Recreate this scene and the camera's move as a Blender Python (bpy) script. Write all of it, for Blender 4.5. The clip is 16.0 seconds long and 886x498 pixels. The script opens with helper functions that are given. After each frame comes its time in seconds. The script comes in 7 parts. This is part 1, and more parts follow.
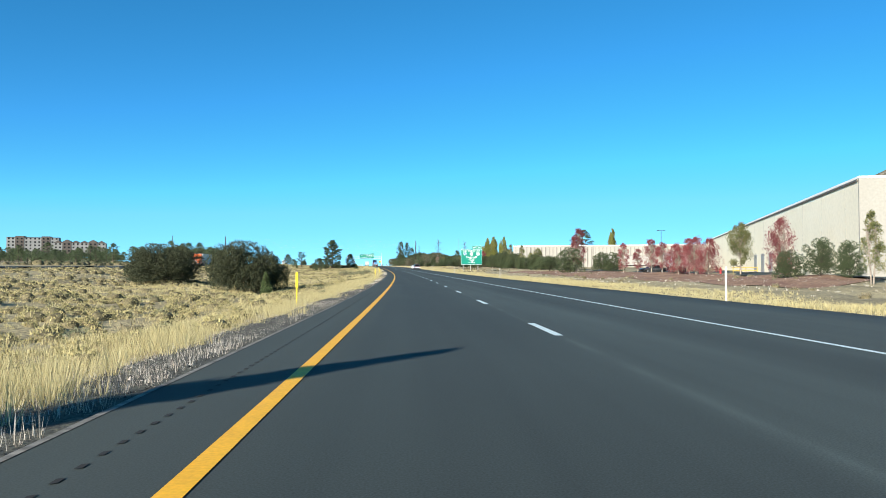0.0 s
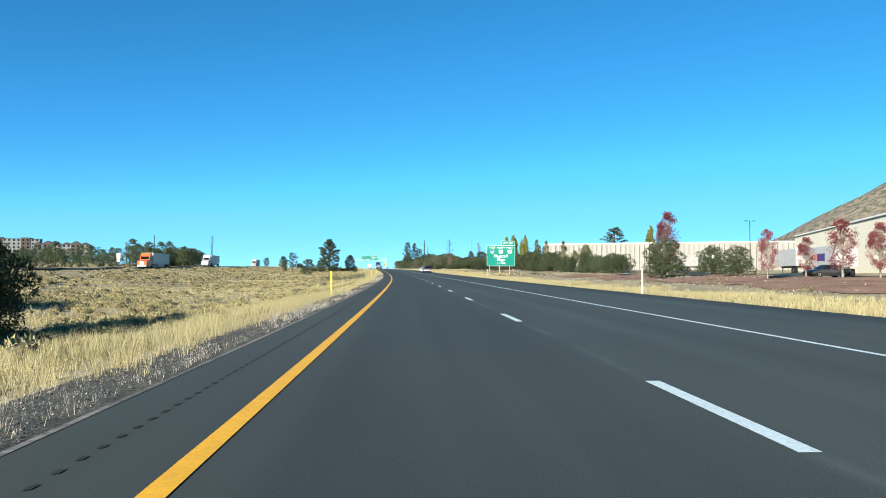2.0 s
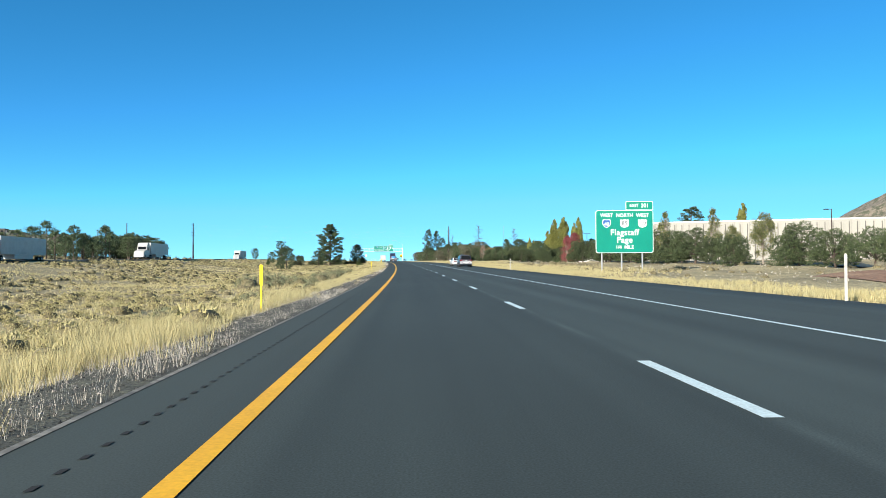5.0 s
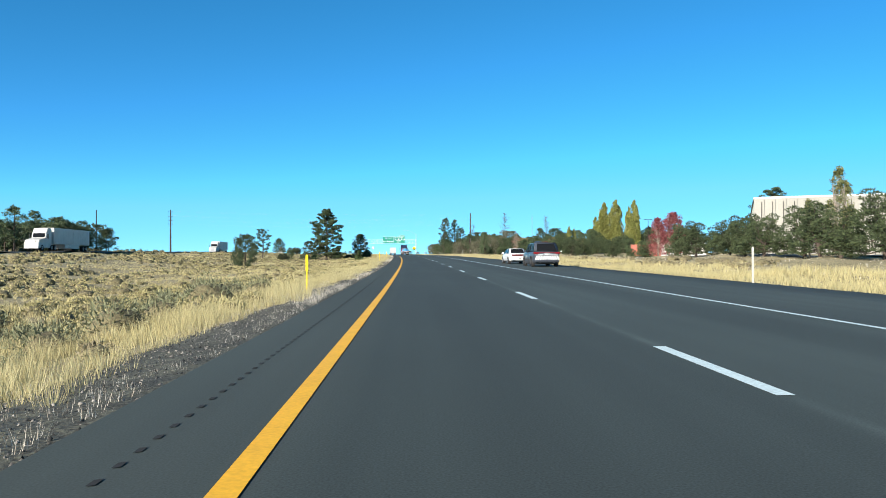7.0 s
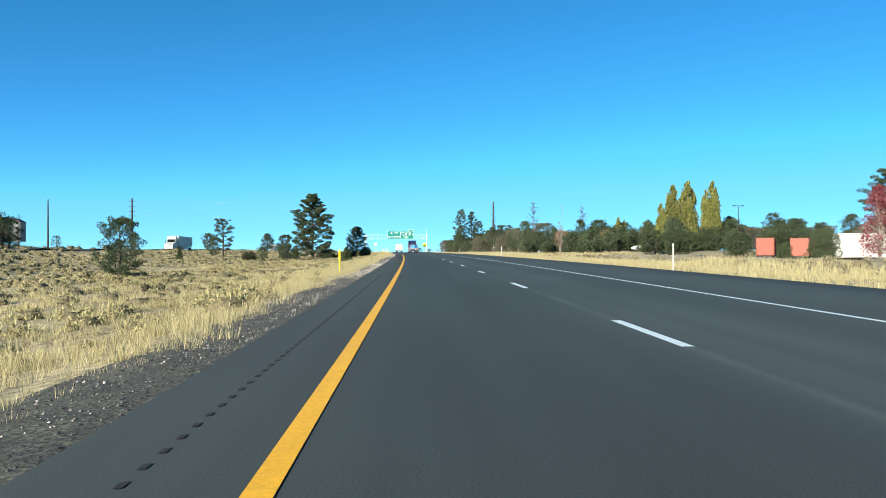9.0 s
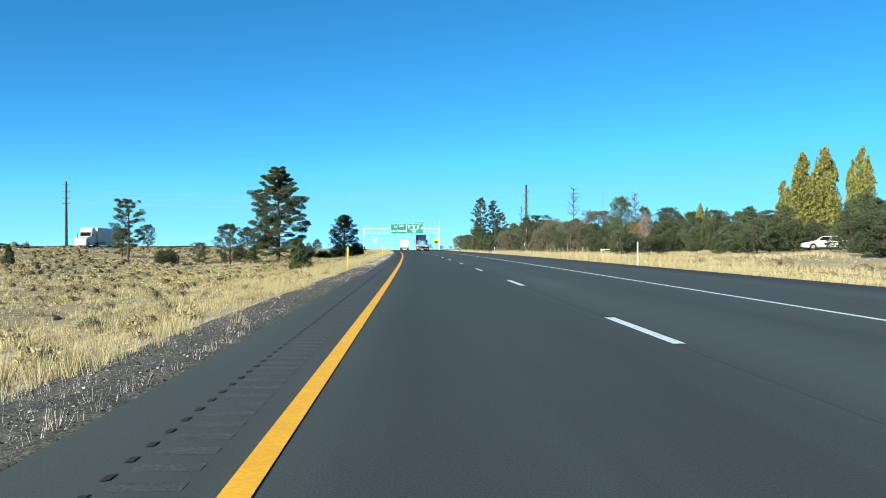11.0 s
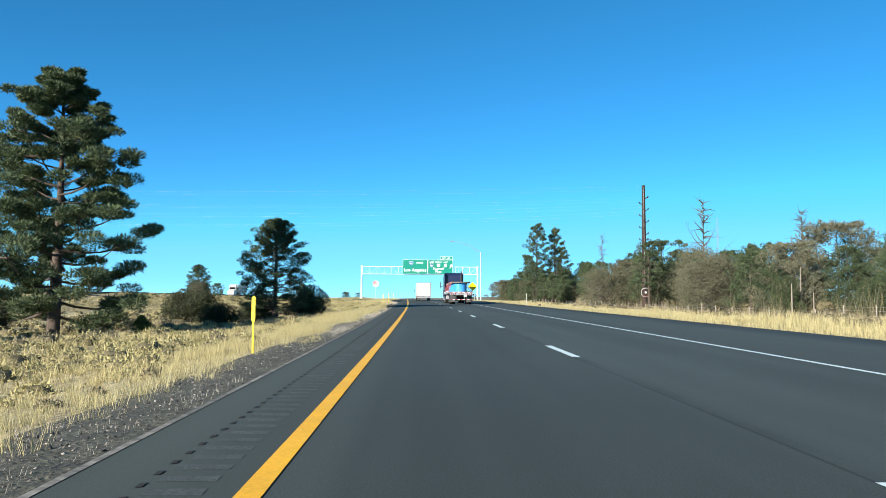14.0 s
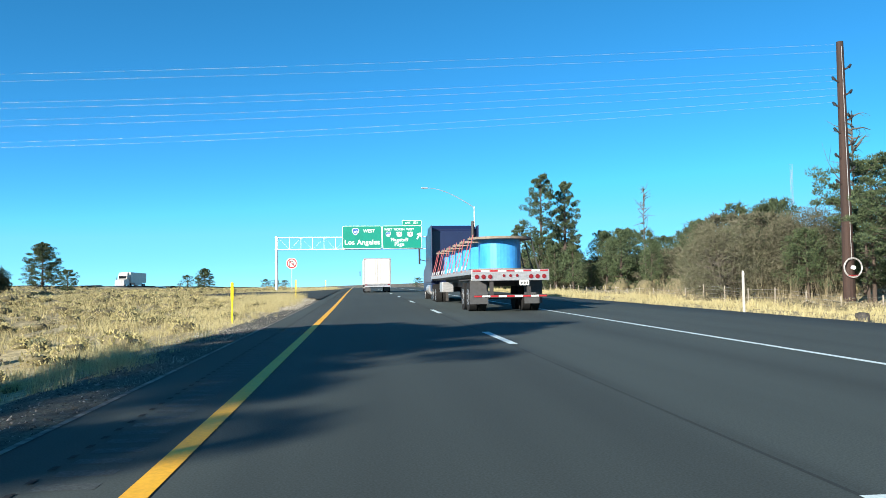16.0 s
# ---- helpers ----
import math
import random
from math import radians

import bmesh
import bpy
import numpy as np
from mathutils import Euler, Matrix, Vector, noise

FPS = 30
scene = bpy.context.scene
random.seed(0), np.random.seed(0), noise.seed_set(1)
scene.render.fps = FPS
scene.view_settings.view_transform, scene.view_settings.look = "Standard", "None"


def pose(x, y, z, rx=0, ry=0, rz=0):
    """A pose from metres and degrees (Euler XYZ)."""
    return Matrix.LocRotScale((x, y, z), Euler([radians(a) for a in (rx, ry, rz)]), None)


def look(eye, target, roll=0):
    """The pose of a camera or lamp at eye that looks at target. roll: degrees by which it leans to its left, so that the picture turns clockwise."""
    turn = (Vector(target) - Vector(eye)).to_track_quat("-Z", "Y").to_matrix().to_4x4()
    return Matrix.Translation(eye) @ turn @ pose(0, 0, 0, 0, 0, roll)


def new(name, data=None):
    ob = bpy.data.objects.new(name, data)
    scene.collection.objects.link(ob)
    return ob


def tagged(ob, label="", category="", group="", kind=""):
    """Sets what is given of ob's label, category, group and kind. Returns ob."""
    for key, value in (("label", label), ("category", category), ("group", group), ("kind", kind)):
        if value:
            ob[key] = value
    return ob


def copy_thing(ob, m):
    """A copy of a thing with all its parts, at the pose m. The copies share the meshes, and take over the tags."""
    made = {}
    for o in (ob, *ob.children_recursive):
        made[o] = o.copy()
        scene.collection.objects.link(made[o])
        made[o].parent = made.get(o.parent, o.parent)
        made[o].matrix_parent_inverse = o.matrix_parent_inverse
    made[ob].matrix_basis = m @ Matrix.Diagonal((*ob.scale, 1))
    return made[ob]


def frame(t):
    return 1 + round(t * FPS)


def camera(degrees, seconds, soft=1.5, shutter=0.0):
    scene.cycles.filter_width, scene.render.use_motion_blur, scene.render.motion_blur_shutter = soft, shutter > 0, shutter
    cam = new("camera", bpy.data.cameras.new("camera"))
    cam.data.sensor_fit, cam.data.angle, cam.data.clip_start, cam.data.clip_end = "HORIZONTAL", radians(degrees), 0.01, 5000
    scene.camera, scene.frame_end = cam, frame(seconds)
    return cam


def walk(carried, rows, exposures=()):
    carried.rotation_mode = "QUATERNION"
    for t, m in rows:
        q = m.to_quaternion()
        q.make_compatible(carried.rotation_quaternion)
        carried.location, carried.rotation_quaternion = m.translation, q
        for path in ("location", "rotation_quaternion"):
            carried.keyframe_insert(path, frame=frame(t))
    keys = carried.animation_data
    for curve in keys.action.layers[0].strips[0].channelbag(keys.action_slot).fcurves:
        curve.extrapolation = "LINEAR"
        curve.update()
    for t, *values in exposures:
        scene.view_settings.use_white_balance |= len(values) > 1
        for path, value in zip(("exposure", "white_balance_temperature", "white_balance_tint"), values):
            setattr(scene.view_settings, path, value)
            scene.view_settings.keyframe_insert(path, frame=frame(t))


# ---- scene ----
cam = camera(59.81, 16.0, soft=0.9)
# seconds, x, y, z, tilt, lean, turn; the car keeps to the inner lane
PATH = [
    (0.0, 1.169, -0.001, 1.094, 91.615, -0.106, -2.332),
    (0.5, 1.164, 14.055, 1.094, 91.771, -0.041, -2.180),
    (1.0, 1.106, 27.615, 1.105, 91.852, -0.073, -2.095),
    (1.5, 1.043, 41.908, 1.127, 91.886, -0.008, -1.966),
    (2.0, 0.925, 57.131, 1.162, 91.854, -0.047, -1.764),
    (2.5, 0.784, 71.331, 1.204, 91.758, 0.028, -1.526),
    (3.0, 0.554, 85.296, 1.255, 91.683, 0.068, -1.243),
    (3.5, 0.263, 99.026, 1.313, 91.569, 0.194, -1.074),
    (4.0, -0.074, 113.253, 1.382, 91.529, 0.221, -0.759),
    (4.5, -0.468, 127.514, 1.461, 91.413, 0.245, -0.529),
    (5.0, -0.927, 141.809, 1.549, 91.296, 0.270, -0.282),
    (5.5, -1.461, 156.291, 1.646, 91.179, 0.294, -0.033),
    (6.0, -2.079, 171.113, 1.753, 91.063, 0.318, 0.222),
    (6.5, -2.796, 186.427, 1.874, 90.946, 0.343, 0.485),
    (7.0, -3.618, 202.232, 2.008, 90.793, 0.229, 0.726),
    (7.5, -4.385, 216.904, 2.143, 90.705, 0.270, 0.953),
    (8.0, -5.177, 231.150, 2.284, 90.581, 0.313, 1.065),
    (8.5, -6.008, 245.867, 2.439, 90.561, 0.291, 1.280),
    (9.0, -6.880, 260.532, 2.604, 90.590, 0.249, 1.439),
    (9.5, -7.789, 275.454, 2.782, 90.528, 0.229, 1.609),
    (10.0, -8.737, 290.632, 2.970, 90.467, 0.209, 1.779),
    (10.5, -9.725, 305.966, 3.155, 90.405, 0.189, 1.950),
    (11.0, -10.755, 321.356, 3.333, 90.343, 0.170, 2.122),
    (11.5, -11.825, 336.700, 3.505, 90.282, 0.150, 2.294),
    (12.0, -12.936, 352.000, 3.669, 90.192, 0.211, 2.532),
    (12.5, -14.144, 367.125, 3.825, 90.401, 0.049, 2.790),
    (13.0, -15.308, 381.725, 3.971, 90.859, 0.218, 3.143),
    (13.5, -16.622, 397.140, 4.121, 92.127, -0.150, 3.517),
    (14.0, -18.063, 413.286, 4.271, 93.910, -0.313, 3.810),
    (14.5, -19.481, 428.843, 4.412, 96.271, -0.796, 3.857),
    (15.0, -20.823, 443.495, 4.539, 97.442, -0.860, 3.067),
    (15.5, -22.360, 459.209, 4.679, 96.475, -0.243, 1.399),
    (16.0, -23.911, 474.898, 4.823, 92.828, 0.778, 0.217),
]
walk(cam, [(t, pose(*row)) for t, *row in PATH], [(0, 1.12), (9, 1.12), (12.5, 1.2), (15, 1.17), (16, 1.24)])

# ---- light ----
SUN_EL, SUN_AZ = 20.6, 216.0          # degrees; azimuth clockwise from +y, towards the sun
world = bpy.data.worlds.new("sky")
scene.world = world
world.use_nodes = True
wn = world.node_tree
sky = wn.nodes.new("ShaderNodeTexSky")
sky.sky_type = 'NISHITA'
sky.sun_disc = False
sky.sun_elevation = radians(SUN_EL)
sky.sun_rotation = radians(SUN_AZ)
sky.altitude = 4000
sky.air_density = 0.42
sky.dust_density = 0.0
sky.ozone_density = 2.0
tone = wn.nodes.new("ShaderNodeHueSaturation")
tone.inputs["Hue"].default_value, tone.inputs["Saturation"].default_value = 0.485, 1.32
soften = wn.nodes.new("ShaderNodeGamma")      # evens out the step from zenith to horizon
soften.inputs["Gamma"].default_value = 0.88
wn.links.new(sky.outputs[0], soften.inputs["Color"])
wn.links.new(soften.outputs[0], tone.inputs["Color"])
haze = wn.nodes.new("ShaderNodeMix")          # the clear dry air stays blue down to the horizon
haze.data_type, haze.blend_type = 'RGBA', 'DARKEN'
haze.inputs[0].default_value, haze.inputs[7].default_value = 0.7, (0.58, 1.95, 2.55, 1)
wn.links.new(tone.outputs[0], haze.inputs[6])
wn.links.new(haze.outputs[2], wn.nodes["Background"].inputs[0])
wn.nodes["Background"].inputs[1].default_value = 0.168
sun_data = bpy.data.lights.new("sun", 'SUN')
sun_data.energy = 5.0
sun_data.angle = radians(0.53)
sun_data.color = (1.0, 0.93, 0.82)
sun = new("sun", sun_data)
_d = Vector((math.sin(radians(SUN_AZ)) * math.cos(radians(SUN_EL)), math.cos(radians(SUN_AZ)) * math.cos(radians(SUN_EL)), math.sin(radians(SUN_EL))))
sun.matrix_world = look(_d * 300, (0, 0, 0))

# ---- the road's line: heading and grade every 80 m ----
KNOT = [-40 + 80 * i for i in range(13)]
HEAD = [0.469, -0.469, -1.482, -2.685, -3.61, -4.522, -5.626, -6.506, -6.6, -6.6, -6.6, -6.6, -6.6]
GRADE = [-0.00245, 0.00189, 0.00557, 0.00876, 0.01252, 0.01025, 0.00857, 0.01041, 0.004, 0.001, 0.0, 0.0, 0.0]
S_ = np.arange(-40, 960, 2.0)
_h = np.radians(np.interp(S_, KNOT, HEAD))
_g = np.interp(S_, KNOT, GRADE)
X_ = np.concatenate([[0], np.cumsum(np.sin(_h[:-1]) * 2)])
Y_ = np.concatenate([[0], np.cumsum(np.cos(_h[:-1]) * 2)])
Z_ = np.concatenate([[0], np.cumsum(_g[:-1] * 2)])
X_, Y_, Z_ = X_ - X_[20], Y_ - Y_[20], Z_ - Z_[20]


def heading(s):
    return np.interp(s, S_, _h)


def ext(s, V):
    """A road curve read at s, carried on straight past its ends."""
    s = np.asarray(s, float)
    v = np.interp(s, S_, V)
    v = np.where(s > S_[-1], V[-1] + (V[-1] - V[-2]) / 2 * (s - S_[-1]), v)
    return np.where(s < S_[0], V[0] + (V[1] - V[0]) / 2 * (s - S_[0]), v)


def xyz(s, off, z):
    """World places from metres along the road, metres right of its left edge line and height above it."""
    h = heading(s)
    return np.stack([ext(s, X_) + off * np.cos(h), ext(s, Y_) - off * np.sin(h), ext(s, Z_) + z], -1)


LEFT = ([-3000, -400, -200, -95, -70, -57, -50, -40, -32, -20, -10, -6, -3, -1.25],
        [6.0, 4.0, 2.0, 1.1, 0.9, 0.9, 0.2, -0.9, -1.7, -1.75, -1.3, -0.8, -0.25, -0.02])
RIGHT = ([12.5, 14, 20, 27, 34, 41, 48, 80, 300, 3000], [-0.02, -0.12, -0.1, -0.25, -0.1, 0.25, 0.35, 0.4, 1.0, 6.0])


def land(s, off):
    """Height of the ground over the road's line."""
    s, off = np.asarray(s, float), np.asarray(off, float)
    z = np.where(off < 5, np.interp(off, *LEFT), np.interp(off, *RIGHT))
    w = np.clip((np.abs(off - 5.6) - 8) / 10, 0, 1)
    bump = 0.22 * np.sin(s * 0.21 + off * 0.13) * np.sin(off * 0.33 - s * 0.05) + 0.12 * np.sin(s * 0.53 - off * 0.61)
    dip = np.where(off > 5, np.clip((s - 420) / 60, 0, 1) * np.clip((off - 16) / 12, 0, 1) * -0.9, 0)
    early = np.where(off < 0, np.clip((170 - s) / 60, 0, 1) * np.clip((-off - 12) / 12, 0, 1) * np.clip((60 + off) / 20, 0, 1) * 0.7, 0)
    fill = np.where((off < -1.3) & (z < 0.3), np.clip((s - 485) / 50, 0, 1) * -0.9 * z, 0)
    knoll = 8 * np.exp(-((s - 785) / 80) ** 2 - ((off + 290) / 55) ** 2)
    hollow = -1.5 * np.exp(-((s - 358) / 30) ** 4 - ((off - 55) / 11) ** 4)
    swale = -0.5 * np.exp(-((s - 352) / 34) ** 4 - ((off - 32) / 13) ** 4)
    return z + w * bump + dip + early + fill + knoll + hollow + swale


def place(s, off, dz=0.0, turn=0.0, scale=1.0):
    """A pose on the ground; turn in degrees from the road's heading."""
    p = xyz(s, off, float(land(s, off)) + dz)
    m = pose(float(p[0]), float(p[1]), float(p[2]), 0, 0, -math.degrees(float(heading(s))) + turn)
    if isinstance(scale, (int, float)):
        scale = (scale, scale, scale)
    return m @ Matrix.Diagonal((*scale, 1))


# ---- mesh helpers ----
def soup(name, verts, faces, mats=(), smooth=False, uv=None):
    """A mesh from arrays of places and of triangles or quads."""
    me = bpy.data.meshes.new(name)
    verts, faces = np.asarray(verts, np.float32), np.asarray(faces, np.int32)
    n, k = faces.shape
    me.vertices.add(len(verts))
    me.vertices.foreach_set("co", verts.ravel())
    me.loops.add(n * k)
    me.loops.foreach_set("vertex_index", faces.ravel())
    me.polygons.add(n)
    me.polygons.foreach_set("loop_start", np.arange(0, n * k, k, dtype=np.int32))
    if uv is not None:
        layer = me.uv_layers.new(name="map")
        layer.data.foreach_set("uv", np.asarray(uv, np.float32)[faces.ravel()].ravel())
    for m in mats:
        me.materials.append(m)
    me.update(calc_edges=True)
    if smooth:
        me.shade_smooth()
    return me


def part(name, bm, material, parent=None, label="", smooth=False, m=None):
    """Links a bmesh, or a mesh, as one object under a thing or a part."""
    if isinstance(bm, bpy.types.Mesh):
        me = bm
    else:
        me = bpy.data.meshes.new(name)
        bm.to_mesh(me)
        bm.free()
        if smooth:
            me.shade_smooth()
    if material and not me.materials:
        me.materials.append(material)
    ob = new(name, me)
    if parent:
        ob.parent = parent
    if m is not None:
        ob.matrix_basis = m
    if label:
        ob["label"] = label
    return ob


def thing(name, label, category, m=None, group="", kind=""):
    ob = new(name)
    ob.empty_display_size = 0.2
    if m is not None:
        ob.matrix_basis = m
    return tagged(ob, label, category, group, kind)


def box(size, at=(0, 0, 0), bevel=0.0, bm=None, rot=None):
    """A box with rounded edges; at is the middle of its underside."""
    bm = bm or bmesh.new()
    m = Matrix.Translation((at[0], at[1], at[2] + size[2] / 2))
    if rot is not None:
        m = m @ rot
    r = bmesh.ops.create_cube(bm, size=1, matrix=m @ Matrix.Diagonal((*size, 1)))
    if bevel:
        es = list({e for v in r["verts"] for e in v.link_edges})
        bmesh.ops.bevel(bm, geom=es, offset=bevel, segments=2, affect='EDGES', profile=0.6)
    return bm


def tube(a, b, r0, r1=None, sides=8, bm=None, caps=True):
    """A tapered round bar from a to b."""
    bm = bm or bmesh.new()
    a, b = Vector(a), Vector(b)
    r1 = r0 if r1 is None else r1
    q = (b - a).to_track_quat('Z', 'Y').to_matrix().to_4x4()
    bmesh.ops.create_cone(bm, cap_ends=caps, segments=sides, radius1=r0, radius2=max(r1, 1e-4), depth=(b - a).length,
                          matrix=Matrix.Translation((a + b) / 2) @ q)
    return bm


def outline(points, depth, axis='Y', bevel=0.0):
    """A flat shape (list of 2D points) pushed out to a depth, standing in XZ ('Y'), lying in XY ('Z') or in YZ ('X')."""
    bm = bmesh.new()
    put = {'Y': lambda p, d: (p[0], d, p[1]), 'Z': lambda p, d: (p[0], p[1], d), 'X': lambda p, d: (d, p[0], p[1])}[axis]
    f = bm.faces.new([bm.verts.new(put(p, 0)) for p in points])
    r = bmesh.ops.extrude_face_region(bm, geom=[f])
    d = Vector(put((0, 0), depth))
    bmesh.ops.translate(bm, verts=[v for v in r["geom"] if isinstance(v, bmesh.types.BMVert)], vec=d)
    bmesh.ops.recalc_face_normals(bm, faces=bm.faces)
    if bevel:
        bmesh.ops.bevel(bm, geom=list(bm.edges), offset=bevel, segments=2, affect='EDGES')
    return bm


def lettering(text, size, material, parent, at, name="lettering", align='CENTER', spacing=1.0, label=""):
    """Raised letters in the built-in font, standing in XZ and facing -y."""
    cu = bpy.data.curves.new(name, 'FONT')
    cu.body, cu.size, cu.align_x, cu.align_y, cu.extrude, cu.space_character = text, size, align, 'CENTER', 0.004, spacing
    cu.offset = size * 0.012
    tmp = bpy.data.objects.new(name, cu)
    scene.collection.objects.link(tmp)
    bpy.context.view_layer.update()
    me = bpy.data.meshes.new_from_object(tmp)
    bpy.data.objects.remove(tmp)
    me.materials.clear()
    # each letter is an object of its own
    whole = bmesh.new()
    whole.from_mesh(me)
    bpy.data.meshes.remove(me)
    left = set(whole.verts)
    out = None
    while left:
        todo, isle = [left.pop()], []
        while todo:
            v = todo.pop()
            isle.append(v)
            for e in v.link_edges:
                o = e.other_vert(v)
                if o in left:
                    left.discard(o)
                    todo.append(o)
        one = bmesh.new()
        twin = {v: one.verts.new(v.co) for v in isle}
        for f in {f for v in isle for f in v.link_faces}:
            one.faces.new([twin[v] for v in f.verts])
        out = part("letter", one, material, parent, label, m=pose(*at, 90, 0, 0))
    whole.free()
    return out


# ---- materials ----
def material(name, color, rough=0.7, metal=0.0, **kw):
    """color: RGB. Options: mix (second RGB), scale and detail of the blotches, grain (fine scale, strength), bump, coords, island, translucent."""
    mat = bpy.data.materials.new(name)
    mat.use_nodes = True
    nt = mat.node_tree
    bs = nt.nodes["Principled BSDF"]
    bs.inputs["Roughness"].default_value = rough
    bs.inputs["Metallic"].default_value = metal
    bs.inputs["Base Color"].default_value = (*color, 1)
    L = nt.links.new
    if "spec" in kw:
        bs.inputs["Specular IOR Level"].default_value = kw["spec"]
    if "coat" in kw:
        bs.inputs["Coat Weight"].default_value = kw["coat"]
        bs.inputs["Coat Roughness"].default_value = 0.06
    tc = nt.nodes.new("ShaderNodeTexCoord")
    src = tc.outputs[kw.get("coords", "Object")]
    out = None
    if "mix" in kw:
        no = nt.nodes.new("ShaderNodeTexNoise")
        no.inputs["Scale"].default_value = kw.get("scale", 1.0)
        no.inputs["Detail"].default_value = kw.get("detail", 6)
        no.inputs["Roughness"].default_value = 0.65
        if "stretch" in kw:
            mp = nt.nodes.new("ShaderNodeMapping")
            mp.inputs["Scale"].default_value = kw["stretch"]
            L(src, mp.inputs[0])
            L(mp.outputs[0], no.inputs["Vector"])
        else:
            L(src, no.inputs["Vector"])
        ra = nt.nodes.new("ShaderNodeValToRGB")
        lo, hi = kw.get("edges", (0.35, 0.65))
        ra.color_ramp.elements[0].position, ra.color_ramp.elements[1].position = lo, hi
        ra.color_ramp.elements[0].color, ra.color_ramp.elements[1].color = (*color, 1), (*kw["mix"], 1)
        L(no.outputs["Fac"], ra.inputs[0])
        out = ra.outputs[0]
    if "island" in kw:
        ge = nt.nodes.new("ShaderNodeNewGeometry")
        ra = nt.nodes.new("ShaderNodeValToRGB")
        cols = kw["island"]
        for i, c in enumerate(cols):
            e = ra.color_ramp.elements[i] if i < 2 else ra.color_ramp.elements.new(i / (len(cols) - 1))
            e.position, e.color = i / (len(cols) - 1), (*c, 1)
        L(ge.outputs["Random Per Island"], ra.inputs[0])
        if out is not None:
            mx = nt.nodes.new("ShaderNodeMix")
            mx.data_type = 'RGBA'
            mx.inputs[0].default_value = 0.6
            L(out, mx.inputs[6])
            L(ra.outputs[0], mx.inputs[7])
            out = mx.outputs[2]
        else:
            out = ra.outputs[0]
    if "shift" in kw:
        oi = nt.nodes.new("ShaderNodeObjectInfo")
        hs = nt.nodes.new("ShaderNodeHueSaturation")
        ma = nt.nodes.new("ShaderNodeMapRange")
        ma.inputs[3].default_value, ma.inputs[4].default_value = 1 - kw["shift"], 1 + kw["shift"]
        L(oi.outputs["Random"], ma.inputs[0])
        L(ma.outputs[0], hs.inputs["Value"])
        if out is not None:
            L(out, hs.inputs["Color"])
        else:
            hs.inputs["Color"].default_value = (*color, 1)
        out = hs.outputs[0]
    if "grain" in kw:
        sc, amt = kw["grain"]
        n2 = nt.nodes.new("ShaderNodeTexNoise")
        n2.inputs["Scale"].default_value = sc
        n2.inputs["Detail"].default_value = 3
        L(src, n2.inputs["Vector"])
        m2 = nt.nodes.new("ShaderNodeMapRange")
        m2.inputs[1].default_value, m2.inputs[2].default_value = 0.3, 0.7
        m2.inputs[3].default_value, m2.inputs[4].default_value = 1 - amt, 1 + amt
        L(n2.outputs["Fac"], m2.inputs[0])
        mu = nt.nodes.new("ShaderNodeMix")
        mu.data_type, mu.blend_type = 'RGBA', 'MULTIPLY'
        mu.inputs[0].default_value = 1.0
        if out is not None:
            L(out, mu.inputs[6])
        else:
            mu.inputs[6].default_value = (*color, 1)
        L(m2.outputs[0], mu.inputs[7])
        out = mu.outputs[2]
        if "bump" in kw:
            bu = nt.nodes.new("ShaderNodeBump")
            bu.inputs["Strength"].default_value = kw["bump"]
            bu.inputs["Distance"].default_value = 0.02
            L(n2.outputs["Fac"], bu.inputs["Height"])
            L(bu.outputs[0], bs.inputs["Normal"])
    if out is not None:
        L(out, bs.inputs["Base Color"])
    if "translucent" in kw:
        tr = nt.nodes.new("ShaderNodeBsdfTranslucent")
        ms = nt.nodes.new("ShaderNodeMixShader")
        ms.inputs[0].default_value = kw["translucent"]
        if out is not None:
            L(out, tr.inputs[0])
        else:
            tr.inputs[0].default_value = (*color, 1)
        L(bs.outputs[0], ms.inputs[1])
        L(tr.outputs[0], ms.inputs[2])
        L(ms.outputs[0], nt.nodes["Material Output"].inputs[0])
    return mat


